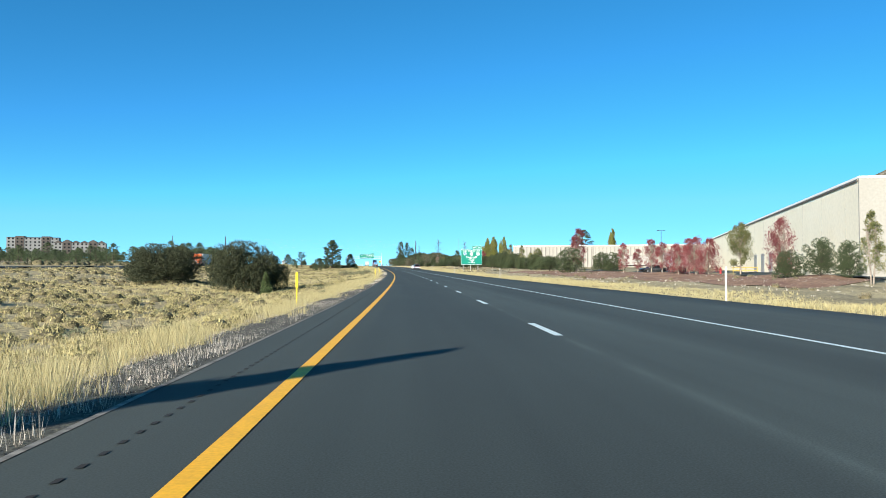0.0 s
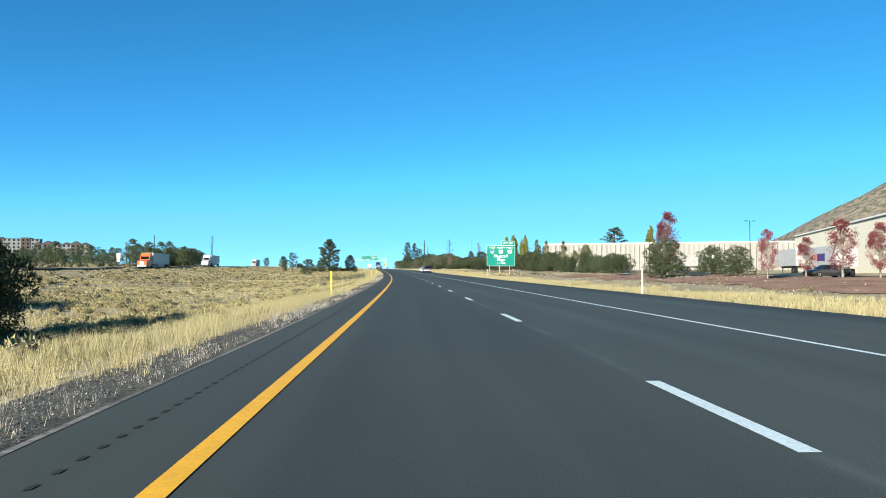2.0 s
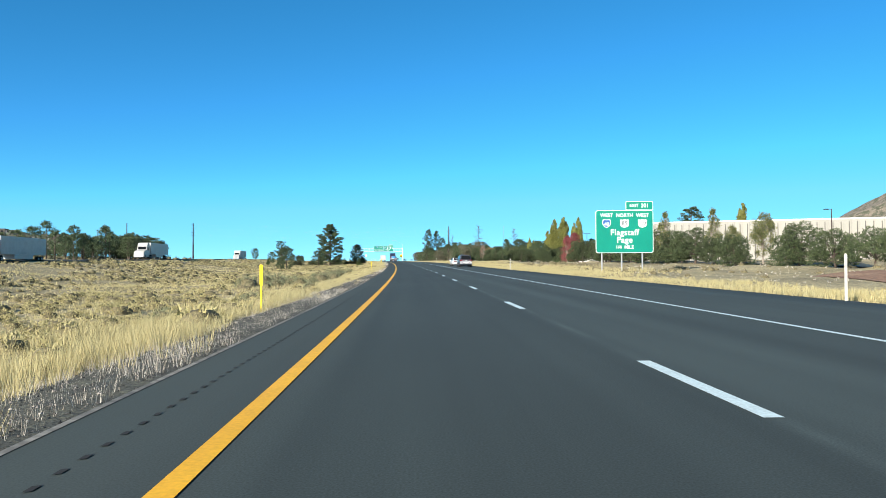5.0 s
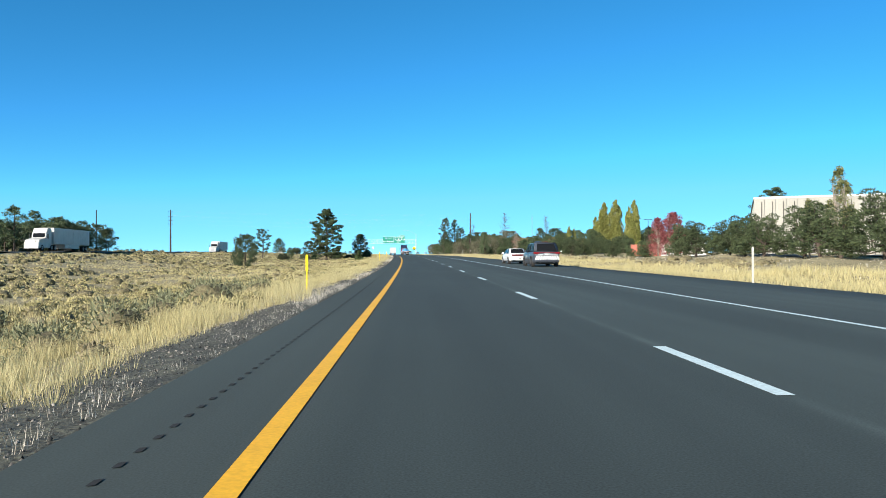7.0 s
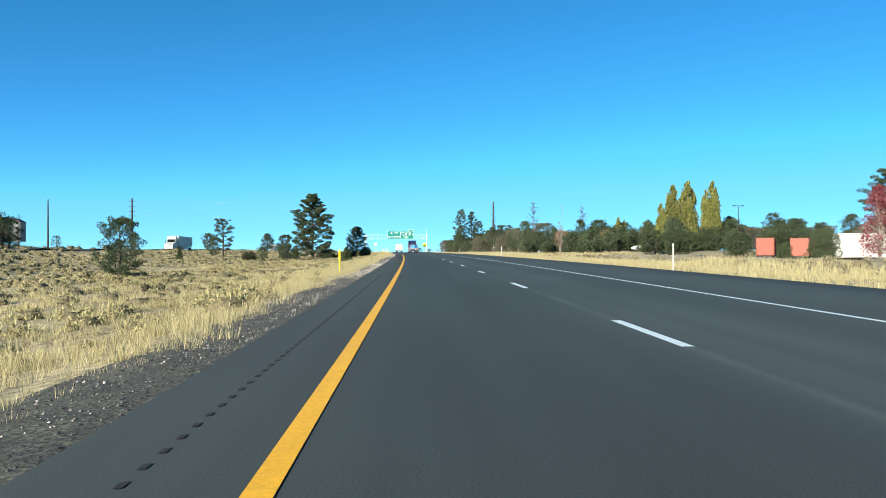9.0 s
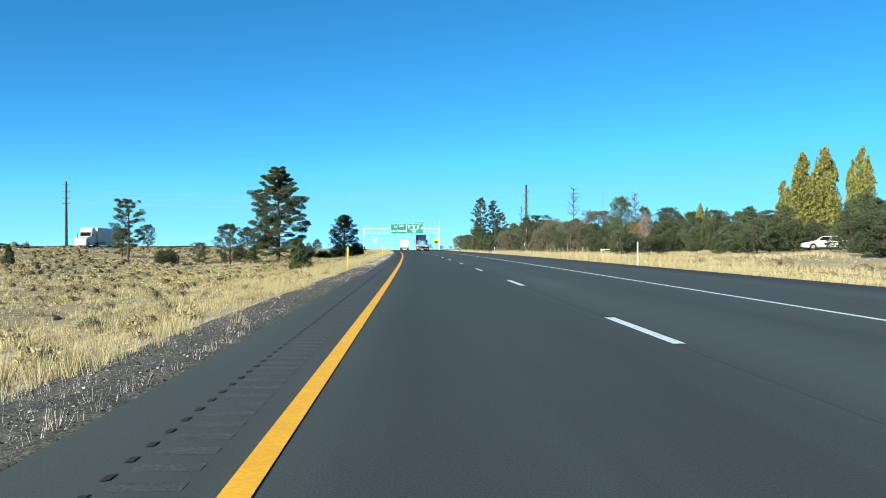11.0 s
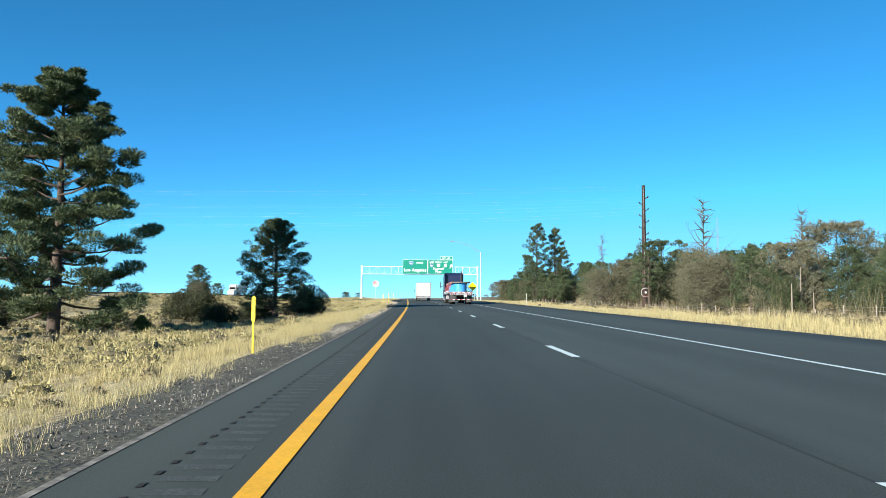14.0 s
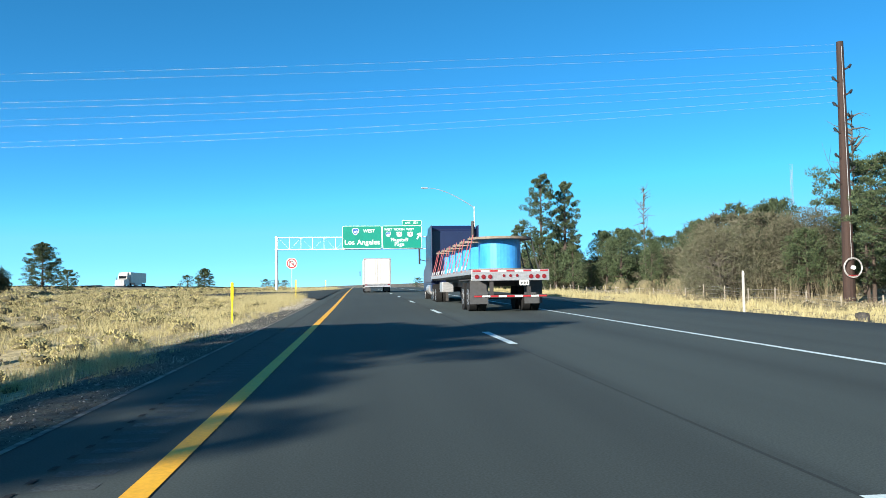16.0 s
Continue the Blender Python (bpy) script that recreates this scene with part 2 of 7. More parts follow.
def asphalt_material():
    """Dark asphalt with lanes of different age, an oily track and lengthwise streaks; the map runs across (u) and along (v) the road in metres."""
    mat = material("asphalt", (0.0405, 0.0535, 0.0505), 0.85, spec=0.3)
    nt = mat.node_tree
    L = nt.links.new
    bs = nt.nodes["Principled BSDF"]
    uv = nt.nodes.new("ShaderNodeTexCoord").outputs["UV"]

    def noise_of(scale, stretch, detail=4):
        mp = nt.nodes.new("ShaderNodeMapping")
        mp.inputs["Scale"].default_value = stretch
        no = nt.nodes.new("ShaderNodeTexNoise")
        no.inputs["Scale"].default_value, no.inputs["Detail"].default_value = scale, detail
        L(uv, mp.inputs[0])
        L(mp.outputs[0], no.inputs["Vector"])
        return no.outputs["Fac"]

    def ranged(fac, lo, hi, a, b):
        ma = nt.nodes.new("ShaderNodeMapRange")
        for i, v in enumerate((lo, hi, a, b)):
            ma.inputs[i + 1].default_value = v
        L(fac, ma.inputs[0])
        return ma.outputs[0]

    def calc(op, a, b):
        mu = nt.nodes.new("ShaderNodeMath")
        mu.operation = op
        for i, v in enumerate((a, b)):
            if isinstance(v, (int, float)):
                mu.inputs[i].default_value = v
            else:
                L(v, mu.inputs[i])
        return mu.outputs[0]

    streak, blotch, grain = noise_of(1.6, (1, 0.012, 1)), noise_of(0.35, (1, 0.25, 1)), noise_of(70, (1, 1, 1), 3)
    val = calc('MULTIPLY', ranged(streak, 0.25, 0.75, 0.86, 1.14), calc('MULTIPLY', ranged(blotch, 0.25, 0.75, 0.84, 1.16), ranged(grain, 0.25, 0.75, 0.6, 1.4)))
    sx = nt.nodes.new("ShaderNodeSeparateXYZ")
    L(uv, sx.inputs[0])
    # across the road: dark inner shoulder, inner lane, greyer outer lane with an oily track, outer shoulder
    ramp = nt.nodes.new("ShaderNodeValToRGB")
    stops = ((-1.2, 0.6), (-0.3, 0.64), (0.3, 0.84), (2.0, 0.8), (3.4, 0.86), (3.9, 1.1), (5.3, 1.12), (6.1, 0.82), (6.7, 0.95), (7.3, 1.05), (8.0, 1.02), (12.5, 1.06))
    for i, (u, v) in enumerate(stops):
        e = ramp.color_ramp.elements[i] if i < 2 else ramp.color_ramp.elements.new((u + 2) / 15)
        e.position, e.color = (u + 2) / 15, (v / 1.2, v / 1.2, v / 1.2, 1)
    L(ranged(sx.outputs[0], -2, 13, 0, 1), ramp.inputs[0])
    val = calc('MULTIPLY', val, calc('MULTIPLY', ramp.outputs[0], 1.2))
    # paving joint under the lane dashes: scuffed pale at first, open and dark farther on
    near_joint = calc('SUBTRACT', 1.0, calc('MINIMUM', calc('DIVIDE', calc('ABSOLUTE', calc('SUBTRACT', sx.outputs[0], 3.69), 0.0), 0.13), 1.0))
    worn = calc('MULTIPLY', near_joint, ranged(noise_of(1.1, (1.5, 0.35, 1), 5), 0.4, 0.65, 0.15, 1.0))
    val = calc('MULTIPLY', val, calc('ADD', calc('MULTIPLY', worn, ranged(sx.outputs[1], 300, 335, 0.62, -0.32)), 1.0))
    crack = calc('COMPARE', sx.outputs[0], 3.62)
    crack.node.inputs[2].default_value = 0.018
    val = calc('MULTIPLY', val, calc('ADD', calc('MULTIPLY', crack, ranged(sx.outputs[1], 300, 335, 0.0, -0.45)), 1.0))
    mx = nt.nodes.new("ShaderNodeMix")
    mx.data_type, mx.blend_type = 'RGBA', 'MULTIPLY'
    mx.inputs[0].default_value = 1.0
    mx.inputs[6].default_value = (0.0405, 0.0535, 0.0505, 1)
    L(val, mx.inputs[7])
    L(mx.outputs[2], bs.inputs["Base Color"])
    bu = nt.nodes.new("ShaderNodeBump")
    bu.inputs["Strength"].default_value, bu.inputs["Distance"].default_value = 0.18, 0.006
    L(grain, bu.inputs["Height"])
    L(bu.outputs[0], bs.inputs["Normal"])
    return mat


M_ASPHALT = asphalt_material()
M_EARTH = material("dry_earth", (0.19, 0.158, 0.082), 0.95, mix=(0.36, 0.305, 0.165), scale=0.11, grain=(5.0, 0.55), bump=0.8)
M_GRAVEL = material("cinder_gravel", (0.026, 0.028, 0.022), 0.95, mix=(0.078, 0.077, 0.052), scale=2.5, grain=(22.0, 0.75), bump=1.0)
M_CONE = material("olive_juniper_foliage", (0.08, 0.1, 0.036), 0.85, island=[(0.036, 0.06, 0.02), (0.07, 0.108, 0.034), (0.13, 0.165, 0.055)], translucent=0.15, shift=0.2)
M_OAKRUST = material("rusty_oak_leaves", (0.2, 0.15, 0.07), 0.8, island=[(0.11, 0.09, 0.04), (0.2, 0.155, 0.065), (0.29, 0.22, 0.1)], translucent=0.25, shift=0.2)
M_FADED = material("faded_pink_leaves", (0.24, 0.12, 0.1), 0.8, island=[(0.14, 0.075, 0.055), (0.25, 0.14, 0.11), (0.36, 0.23, 0.19)], translucent=0.3, shift=0.2)
M_YELLOW = material("yellow_paint", (0.8, 0.42, 0.009), 0.6, mix=(0.7, 0.36, 0.008), scale=3.0, grain=(30, 0.1))
M_WHITE = material("white_road_paint", (0.55, 0.66, 0.66), 0.6, mix=(0.45, 0.54, 0.54), scale=4.0, grain=(30, 0.15), edges=(0.5, 0.8))
M_DUST = material("dusty_asphalt_lip", (0.07, 0.072, 0.066), 0.95, mix=(0.2, 0.19, 0.165), scale=0.3, edges=(0.3, 0.6), grain=(9, 0.5))
M_RIB = material("worn_asphalt_rib", (0.034, 0.042, 0.04), 0.85, mix=(0.05, 0.06, 0.057), scale=5.0, grain=(40, 0.4))
# near-black colour stands for the shade inside the rumble grooves
M_GROOVESHADE = material("dark_groove", (0.006, 0.006, 0.006), 0.95, grain=(20, 0.4))
M_GRASS = material("dry_grass", (0.5, 0.4, 0.2), 0.8, mix=(0.36, 0.31, 0.18), scale=0.13, island=[(0.26, 0.225, 0.095), (0.47, 0.42, 0.2), (0.64, 0.58, 0.32), (0.41, 0.37, 0.165)], translucent=0.3)
M_LOWGRASS = material("dead_undergrowth", (0.26, 0.21, 0.11), 0.9, mix=(0.2, 0.2, 0.085), scale=0.3, island=[(0.15, 0.115, 0.06), (0.28, 0.23, 0.12), (0.4, 0.345, 0.18), (0.2, 0.19, 0.08)], translucent=0.2)
M_BRUSH = material("rabbitbrush", (0.35, 0.3, 0.14), 0.85, mix=(0.2, 0.175, 0.105), scale=0.09, island=[(0.2, 0.178, 0.075), (0.38, 0.335, 0.145), (0.54, 0.475, 0.215), (0.29, 0.265, 0.108), (0.46, 0.41, 0.18)], translucent=0.15)
M_STALK = material("bleached_stalks", (0.5, 0.46, 0.37), 0.8, island=[(0.3, 0.25, 0.2), (0.55, 0.5, 0.41), (0.68, 0.65, 0.58)], translucent=0.25)
M_OAK = material("grey_olive_twigs", (0.1, 0.096, 0.06), 0.9, island=[(0.05, 0.058, 0.028), (0.1, 0.096, 0.058), (0.17, 0.158, 0.11), (0.052, 0.068, 0.028)], translucent=0.1, shift=0.2)
M_SCRUB = material("grey_brown_scrub", (0.13, 0.105, 0.065), 0.9, island=[(0.1, 0.085, 0.052), (0.175, 0.148, 0.09), (0.25, 0.212, 0.13)])
M_BARK = material("pine_bark", (0.045, 0.034, 0.027), 0.95, mix=(0.09, 0.067, 0.052), scale=3.0, stretch=(1, 1, 0.25), grain=(14, 0.4), bump=0.8)
M_PALEBARK = material("pale_bark", (0.3, 0.26, 0.21), 0.9, mix=(0.18, 0.15, 0.12), scale=4.0, grain=(14, 0.3), bump=0.5)
M_DEADWOOD = material("weathered_dead_wood", (0.12, 0.105, 0.088), 0.95, mix=(0.065, 0.056, 0.047), scale=2.0, stretch=(1, 1, 0.2), grain=(12, 0.3))
M_PINE = material("pine_needles", (0.045, 0.06, 0.026), 0.75, island=[(0.026, 0.044, 0.02), (0.052, 0.08, 0.034), (0.1, 0.132, 0.056)], translucent=0.15, shift=0.18)
M_JUNIPER = material("juniper_foliage", (0.05, 0.06, 0.025), 0.85, island=[(0.022, 0.029, 0.012), (0.04, 0.05, 0.02), (0.07, 0.076, 0.031)], translucent=0.1, shift=0.15)
M_SHRUB = material("green_pinon_foliage", (0.06, 0.085, 0.03), 0.85, island=[(0.028, 0.042, 0.017), (0.046, 0.066, 0.026), (0.08, 0.104, 0.04)], translucent=0.15, shift=0.2)
M_MAPLE = material("red_autumn_leaves", (0.24, 0.05, 0.05), 0.7, island=[(0.12, 0.024, 0.03), (0.23, 0.05, 0.055), (0.32, 0.1, 0.1)], translucent=0.35, shift=0.2)
M_POPLAR = material("yellow_green_leaves", (0.2, 0.18, 0.04), 0.7, island=[(0.1, 0.12, 0.03), (0.2, 0.21, 0.052), (0.34, 0.32, 0.088)], translucent=0.3, shift=0.12)
M_ASPEN = material("fading_green_leaves", (0.17, 0.16, 0.06), 0.7, island=[(0.078, 0.102, 0.038), (0.145, 0.16, 0.062), (0.245, 0.22, 0.08)], translucent=0.35)

# ---- ground and road ----
def strip(name, offs, s0, s1, step, lift, mat, heights=None, uv=True):
    """A sheet along the road between the offsets; heights over the ground."""
    ss = np.arange(s0, s1 + step / 2, step)
    g_s, g_o = np.meshgrid(ss, np.asarray(offs, float), indexing='ij')
    z = land(g_s, g_o) if heights is None else np.broadcast_to(np.asarray(heights, float), g_s.shape)
    v = xyz(g_s, g_o, z + lift).reshape(-1, 3)
    n, k = g_s.shape
    i = np.arange((n - 1) * k).reshape(n - 1, k)[:, :-1].ravel()
    f = np.stack([i, i + 1, i + k + 1, i + k], -1)
    return soup(name, v, f, [mat], True, np.stack([g_o.ravel(), g_s.ravel()], -1) if uv else None)


side = [-2600, -1800, -1200, -800, -500, -420, -370, -340, -315, -290, -270, -250, -225, -200, -180, -155, -130, -100, -85, -76, -70, -66, -62, -58, -55, -52, -49, -46, -43, -40, -37, -34, -31, -28, -25, -22, -19.5,
        -17, -15, -13, -11, -9.5, -8, -7, -6, -5, -4, -3, -2.2, -1.6]
right_side = [13.0, 14, 16, 18, 20, 23, 26, 29, 32, 35, 38, 41, 44, 48, 52, 57, 63, 70, 80, 95, 120, 160, 220, 300, 450, 700, 1100, 1700, 2600]


def ground_sheet():
    ss = np.concatenate([np.arange(-300, -20, 40), np.arange(-20, 640, 4), np.arange(640, 960, 20), np.array([1000, 1100, 1300, 1600, 2000, 2600, 3200])])
    g_s, g_o = np.meshgrid(ss, np.array(side + [-1.3, 2, 6, 10, 12.4] + right_side, float), indexing='ij')
    under = (g_o > -1.5) & (g_o < 12.6)
    z = land(g_s, g_o) - np.where(under, 0.15, 0)
    v = xyz(g_s, g_o, z).reshape(-1, 3)
    n, k = g_s.shape
    i = np.arange((n - 1) * k).reshape(n - 1, k)[:, :-1].ravel()
    return soup("ground", v, np.stack([i, i + 1, i + k + 1, i + k], -1), [M_EARTH], True)


tagged(new("ground", ground_sheet()), "dry tawny high-desert ground with sparse tufts", "ground", kind="structure")
road = tagged(new("road", strip("road", [-1.26, -1.22, 0.5, 2.5, 4.5, 6.5, 8.5, 10.5, 12.6, 12.75], -60, 1000, 5, 0.0, M_ASPHALT,
                               [-0.16, 0, 0, 0, 0, 0, 0, 0, 0, -0.16])), "dark grey asphalt carriageway with two lanes and shoulders", "road", kind="structure")
tagged(new("gravel_verge", strip("gravel_verge", [-2.8, -2.2, -1.6, -1.2], -60, 960, 3, 0.03, M_GRAVEL, [-0.25, -0.12, -0.07, -0.06])),
       "dark cinder gravel verge beside the inner shoulder", "verge", kind="structure")
tagged(new("gravel_verge", strip("gravel_verge", [12.7, 13.2, 13.8], -60, 960, 3, 0.03, M_GRAVEL, [-0.06, -0.08, -0.13])),
       "narrow gravel verge beside the outer shoulder", "verge", kind="structure")
for s0, s1 in ((-60, 186), (349, 561)):
    part("pavement_edge", strip("pavement_edge", [-1.215, -1.155], s0, s1, 3, 0.004, M_DUST, [0, 0]), None, road, "pale dusty crumbling lip")
part("edge_line", strip("edge_line", [-0.075, 0.075], -40, 900, 4, 0.006, M_YELLOW, [0, 0]), None, road, "solid yellow painted line")
part("edge_line", strip("edge_line", [7.41, 7.53], -40, 900, 4, 0.006, M_WHITE, [0, 0]), None, road, "solid white painted line")
PHASE = 12.94
for k in range(-3, 60):
    s0 = PHASE + k * 12.192
    part("lane_dash", strip("lane_dash", [3.6, 3.75], s0, s0 + 3.048, 1.524, 0.006, M_WHITE, [0, 0]), None, road)


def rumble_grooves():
    """Short flat marks on the inner shoulder, painted near-black for the shade in its milled grooves."""
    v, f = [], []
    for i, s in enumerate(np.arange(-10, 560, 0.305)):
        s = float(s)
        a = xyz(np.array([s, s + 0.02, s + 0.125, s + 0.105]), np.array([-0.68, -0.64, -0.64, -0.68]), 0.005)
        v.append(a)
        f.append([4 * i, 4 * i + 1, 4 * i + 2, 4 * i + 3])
    return soup("rumble_strip", np.concatenate(v), f, [M_GROOVESHADE])


part("rumble_strip", rumble_grooves(), None, road, "short flat dark marks for the shade in milled grooves")["kind"] = "stuff"


def rumble_ribs():
    """Shallow ribs rolled across the inner shoulder, between the grooves and the yellow line."""
    ss = np.arange(322, 560, 0.305)
    a = np.stack([xyz(ss + d, np.full(len(ss), o), h) for d, o, h in ((0, -0.6, 0.0012), (0, -0.26, 0.0012), (0.07, -0.26, 0.0022), (0.07, -0.6, 0.0022), (0.14, -0.26, 0.0012), (0.14, -0.6, 0.0012))], 1)
    q = np.array([(0, 1, 2, 3), (3, 2, 4, 5)])
    return soup("rumble_ribs", a.reshape(-1, 3), (q[None] + np.arange(len(ss))[:, None, None] * 6).reshape(-1, 4), [M_RIB])


part("rumble_ribs", rumble_ribs(), None, road, "shallow worn ribs across the shoulder")["kind"] = "stuff"

tagged(new("road_opposite", strip("road_opposite", [-71, -66, -61, -57.5], -200, 960, 4, 0.22, M_ASPHALT)), "grey asphalt of the opposite carriageway across the median",
       "road", kind="structure")


# ---- the paved crossover through the median, flaring towards the carriageway ----
def crossover_edges(off):
    flare = np.exp((np.asarray(off, float) + 1.1) / 4.2)
    return 546.5 - 27 * flare, 557 + 24 * flare


def in_crossover(s, off, margin):
    a, b = crossover_edges(off)
    return (off < -1.1) & (s > a - margin) & (s < b + margin)


# ---- grasses ----
def blades(s, off, height, width, lean, per, seed, spread=0.12):
    """Tufts of thin upright blades at the given places; one triangle a blade."""
    r = np.random.default_rng(seed)
    n = len(s)
    base = xyz(s, off, land(s, off) - 0.03)
    b = np.repeat(base, per, 0)
    h = np.repeat(height, per) * r.uniform(0.55, 1.1, n * per)
    a = r.uniform(0, 2 * np.pi, n * per)
    rad = r.uniform(0, spread, n * per)
    foot = b + np.stack([np.cos(a) * rad, np.sin(a) * rad, np.zeros(n * per)], -1)
    tip = foot + np.stack([np.cos(a) * h * lean * r.uniform(0.3, 1.4, n * per), np.sin(a) * h * lean * r.uniform(0.3, 1.4, n * per), h], -1)
    w = np.stack([-np.sin(a), np.cos(a), np.zeros(n * per)], -1) * (width * r.uniform(0.6, 1.3, n * per))[:, None]
    v = np.stack([foot - w, foot + w, tip], 1).reshape(-1, 3)
    return v, np.arange(len(v)).reshape(-1, 3)


def grass_band(name, s0, s1, o0, o1, density, h0, h1, width, per, seed, label, thin=None, mat=M_GRASS):
    r = np.random.default_rng(seed)
    n = int((s1 - s0) * abs(o1 - o0) * density)
    s = r.uniform(s0, s1, n)
    off = r.uniform(min(o0, o1), max(o0, o1), n)
    patch = np.sin(s * 0.35 + np.sin(off * 0.8)) * 0.5 + np.sin(s * 0.083 + 1.3) * 0.6 + np.sin(off * 1.7 + s * 0.9) * 0.35
    keep = r.uniform(-1.3, 1.0, n) < np.maximum(patch, 0.0)
    if thin is not None:
        keep &= r.uniform(0, 1, n) < thin(s, off)
    keep &= ~in_crossover(s, off, 0.4) & ~((np.abs(s - 520) < 7) & (off > 26) & (off < 40))
    s, off, patch = s[keep], off[keep], patch[keep]
    height = (h0 + (h1 - h0) * np.clip(patch * 0.4 + 0.5, 0, 1)) * r.uniform(0.7, 1.2, len(s))
    v, f = blades(s, off, height, width, 0.42, per, seed + 1)
    return tagged(new(name, soup(name, v, f, [mat])), label, "grass", kind="stuff")


tufty = lambda s, o: np.clip(0.6 + 0.7 * np.sin(s * 0.9 + o * 1.3) * np.sin(s * 0.37 - o * 0.8 + 1) + 0.3 * np.sin(s * 0.12 + 2) + 0.25 * np.sin(s * 2.3) * np.sin(o * 2.9), 0.1, 1)
verge = lambda s: 2.05 + 0.3 * np.sin(s * 0.031 + 3.0) + 0.42 * np.sin(s * 0.7) * np.sin(s * 0.23)
grass_band("grass", -6, 610, -1.5, -5.5, 33, 0.17, 0.55, 0.0036, 20, 11, "tall pale dry grass along the inner verge",
           thin=lambda s, o: np.clip((-o - verge(s)) / 0.7 + 0.1, 0.02, 1) * tufty(s, o))
grass_band("grass", -6, 610, -5.0, -11.0, 14, 0.18, 0.48, 0.0075, 13, 12, "tall pale dry grass along the inner verge",
           thin=lambda s, o: np.clip((13 + o) / 5.0, 0, 1) * tufty(s + 3, o))
grass_band("grass", -6, 560, -1.34, -3.1, 36, 0.04, 0.22, 0.0022, 9, 13, "sparse bleached stalks standing in the verge gravel", mat=M_STALK)
grass_band("grass", -6, 610, -2.1, -9.5, 34, 0.07, 0.2, 0.0085, 6, 14, "short dry undergrowth in the inner verge",
           thin=lambda s, o: np.clip((-o - verge(s)) / 0.7 - 0.1, 0, 1), mat=M_LOWGRASS)
grass_band("grass", -6, 620, 13.2, 19.5, 19, 0.12, 0.34, 0.0085, 12, 21, "pale dry grass along the outer verge",
           thin=lambda s, o: np.clip((20.5 - o) / 4.5, 0, 1))
grass_band("grass", -6, 640, -9.5, -30, 5.5, 0.18, 0.42, 0.0125, 9, 31, "low dry grass across the median")
grass_band("grass", 500, 690, -9, -42, 5.0, 0.16, 0.42, 0.02, 8, 33, "dense tawny dead grass in the median by the crossover", mat=M_LOWGRASS)
grass_band("grass", -6, 640, -30, -56, 2.2, 0.15, 0.38, 0.024, 7, 32, "sparse low dry grass across the median")
grass_band("grass", 20, 640, 19, 46, 0.5, 0.08, 0.22, 0.016, 7, 41, "sparse low dry grass beside the car parks", mat=M_STALK)
grass_band("grass", 200, 600, 18.5, 27, 5.5, 0.3, 0.6, 0.013, 9, 42, "pale dry grass reaching in under the outer trees",
           thin=lambda s, o: np.clip((29.0 - o) / 6.0, 0, 1) * np.clip((s - 200) / 30, 0, 1))
grass_band("grass", 385, 475, 26, 39, 4.5, 0.25, 0.5, 0.016, 8, 43, "dry grass under the outer trees")
grass_band("grass", 375, 450, 14.2, 20, 3.5, 0.4, 0.75, 0.01, 14, 44, "taller pale clumps of grass along the outer verge")


# shade between the sprigs, put into the dark colour of each bush's core
M_CORESHADE = material("brush_interior", (0.1, 0.084, 0.044), 0.95, mix=(0.16, 0.138, 0.072), scale=3.0, grain=(14, 0.5))


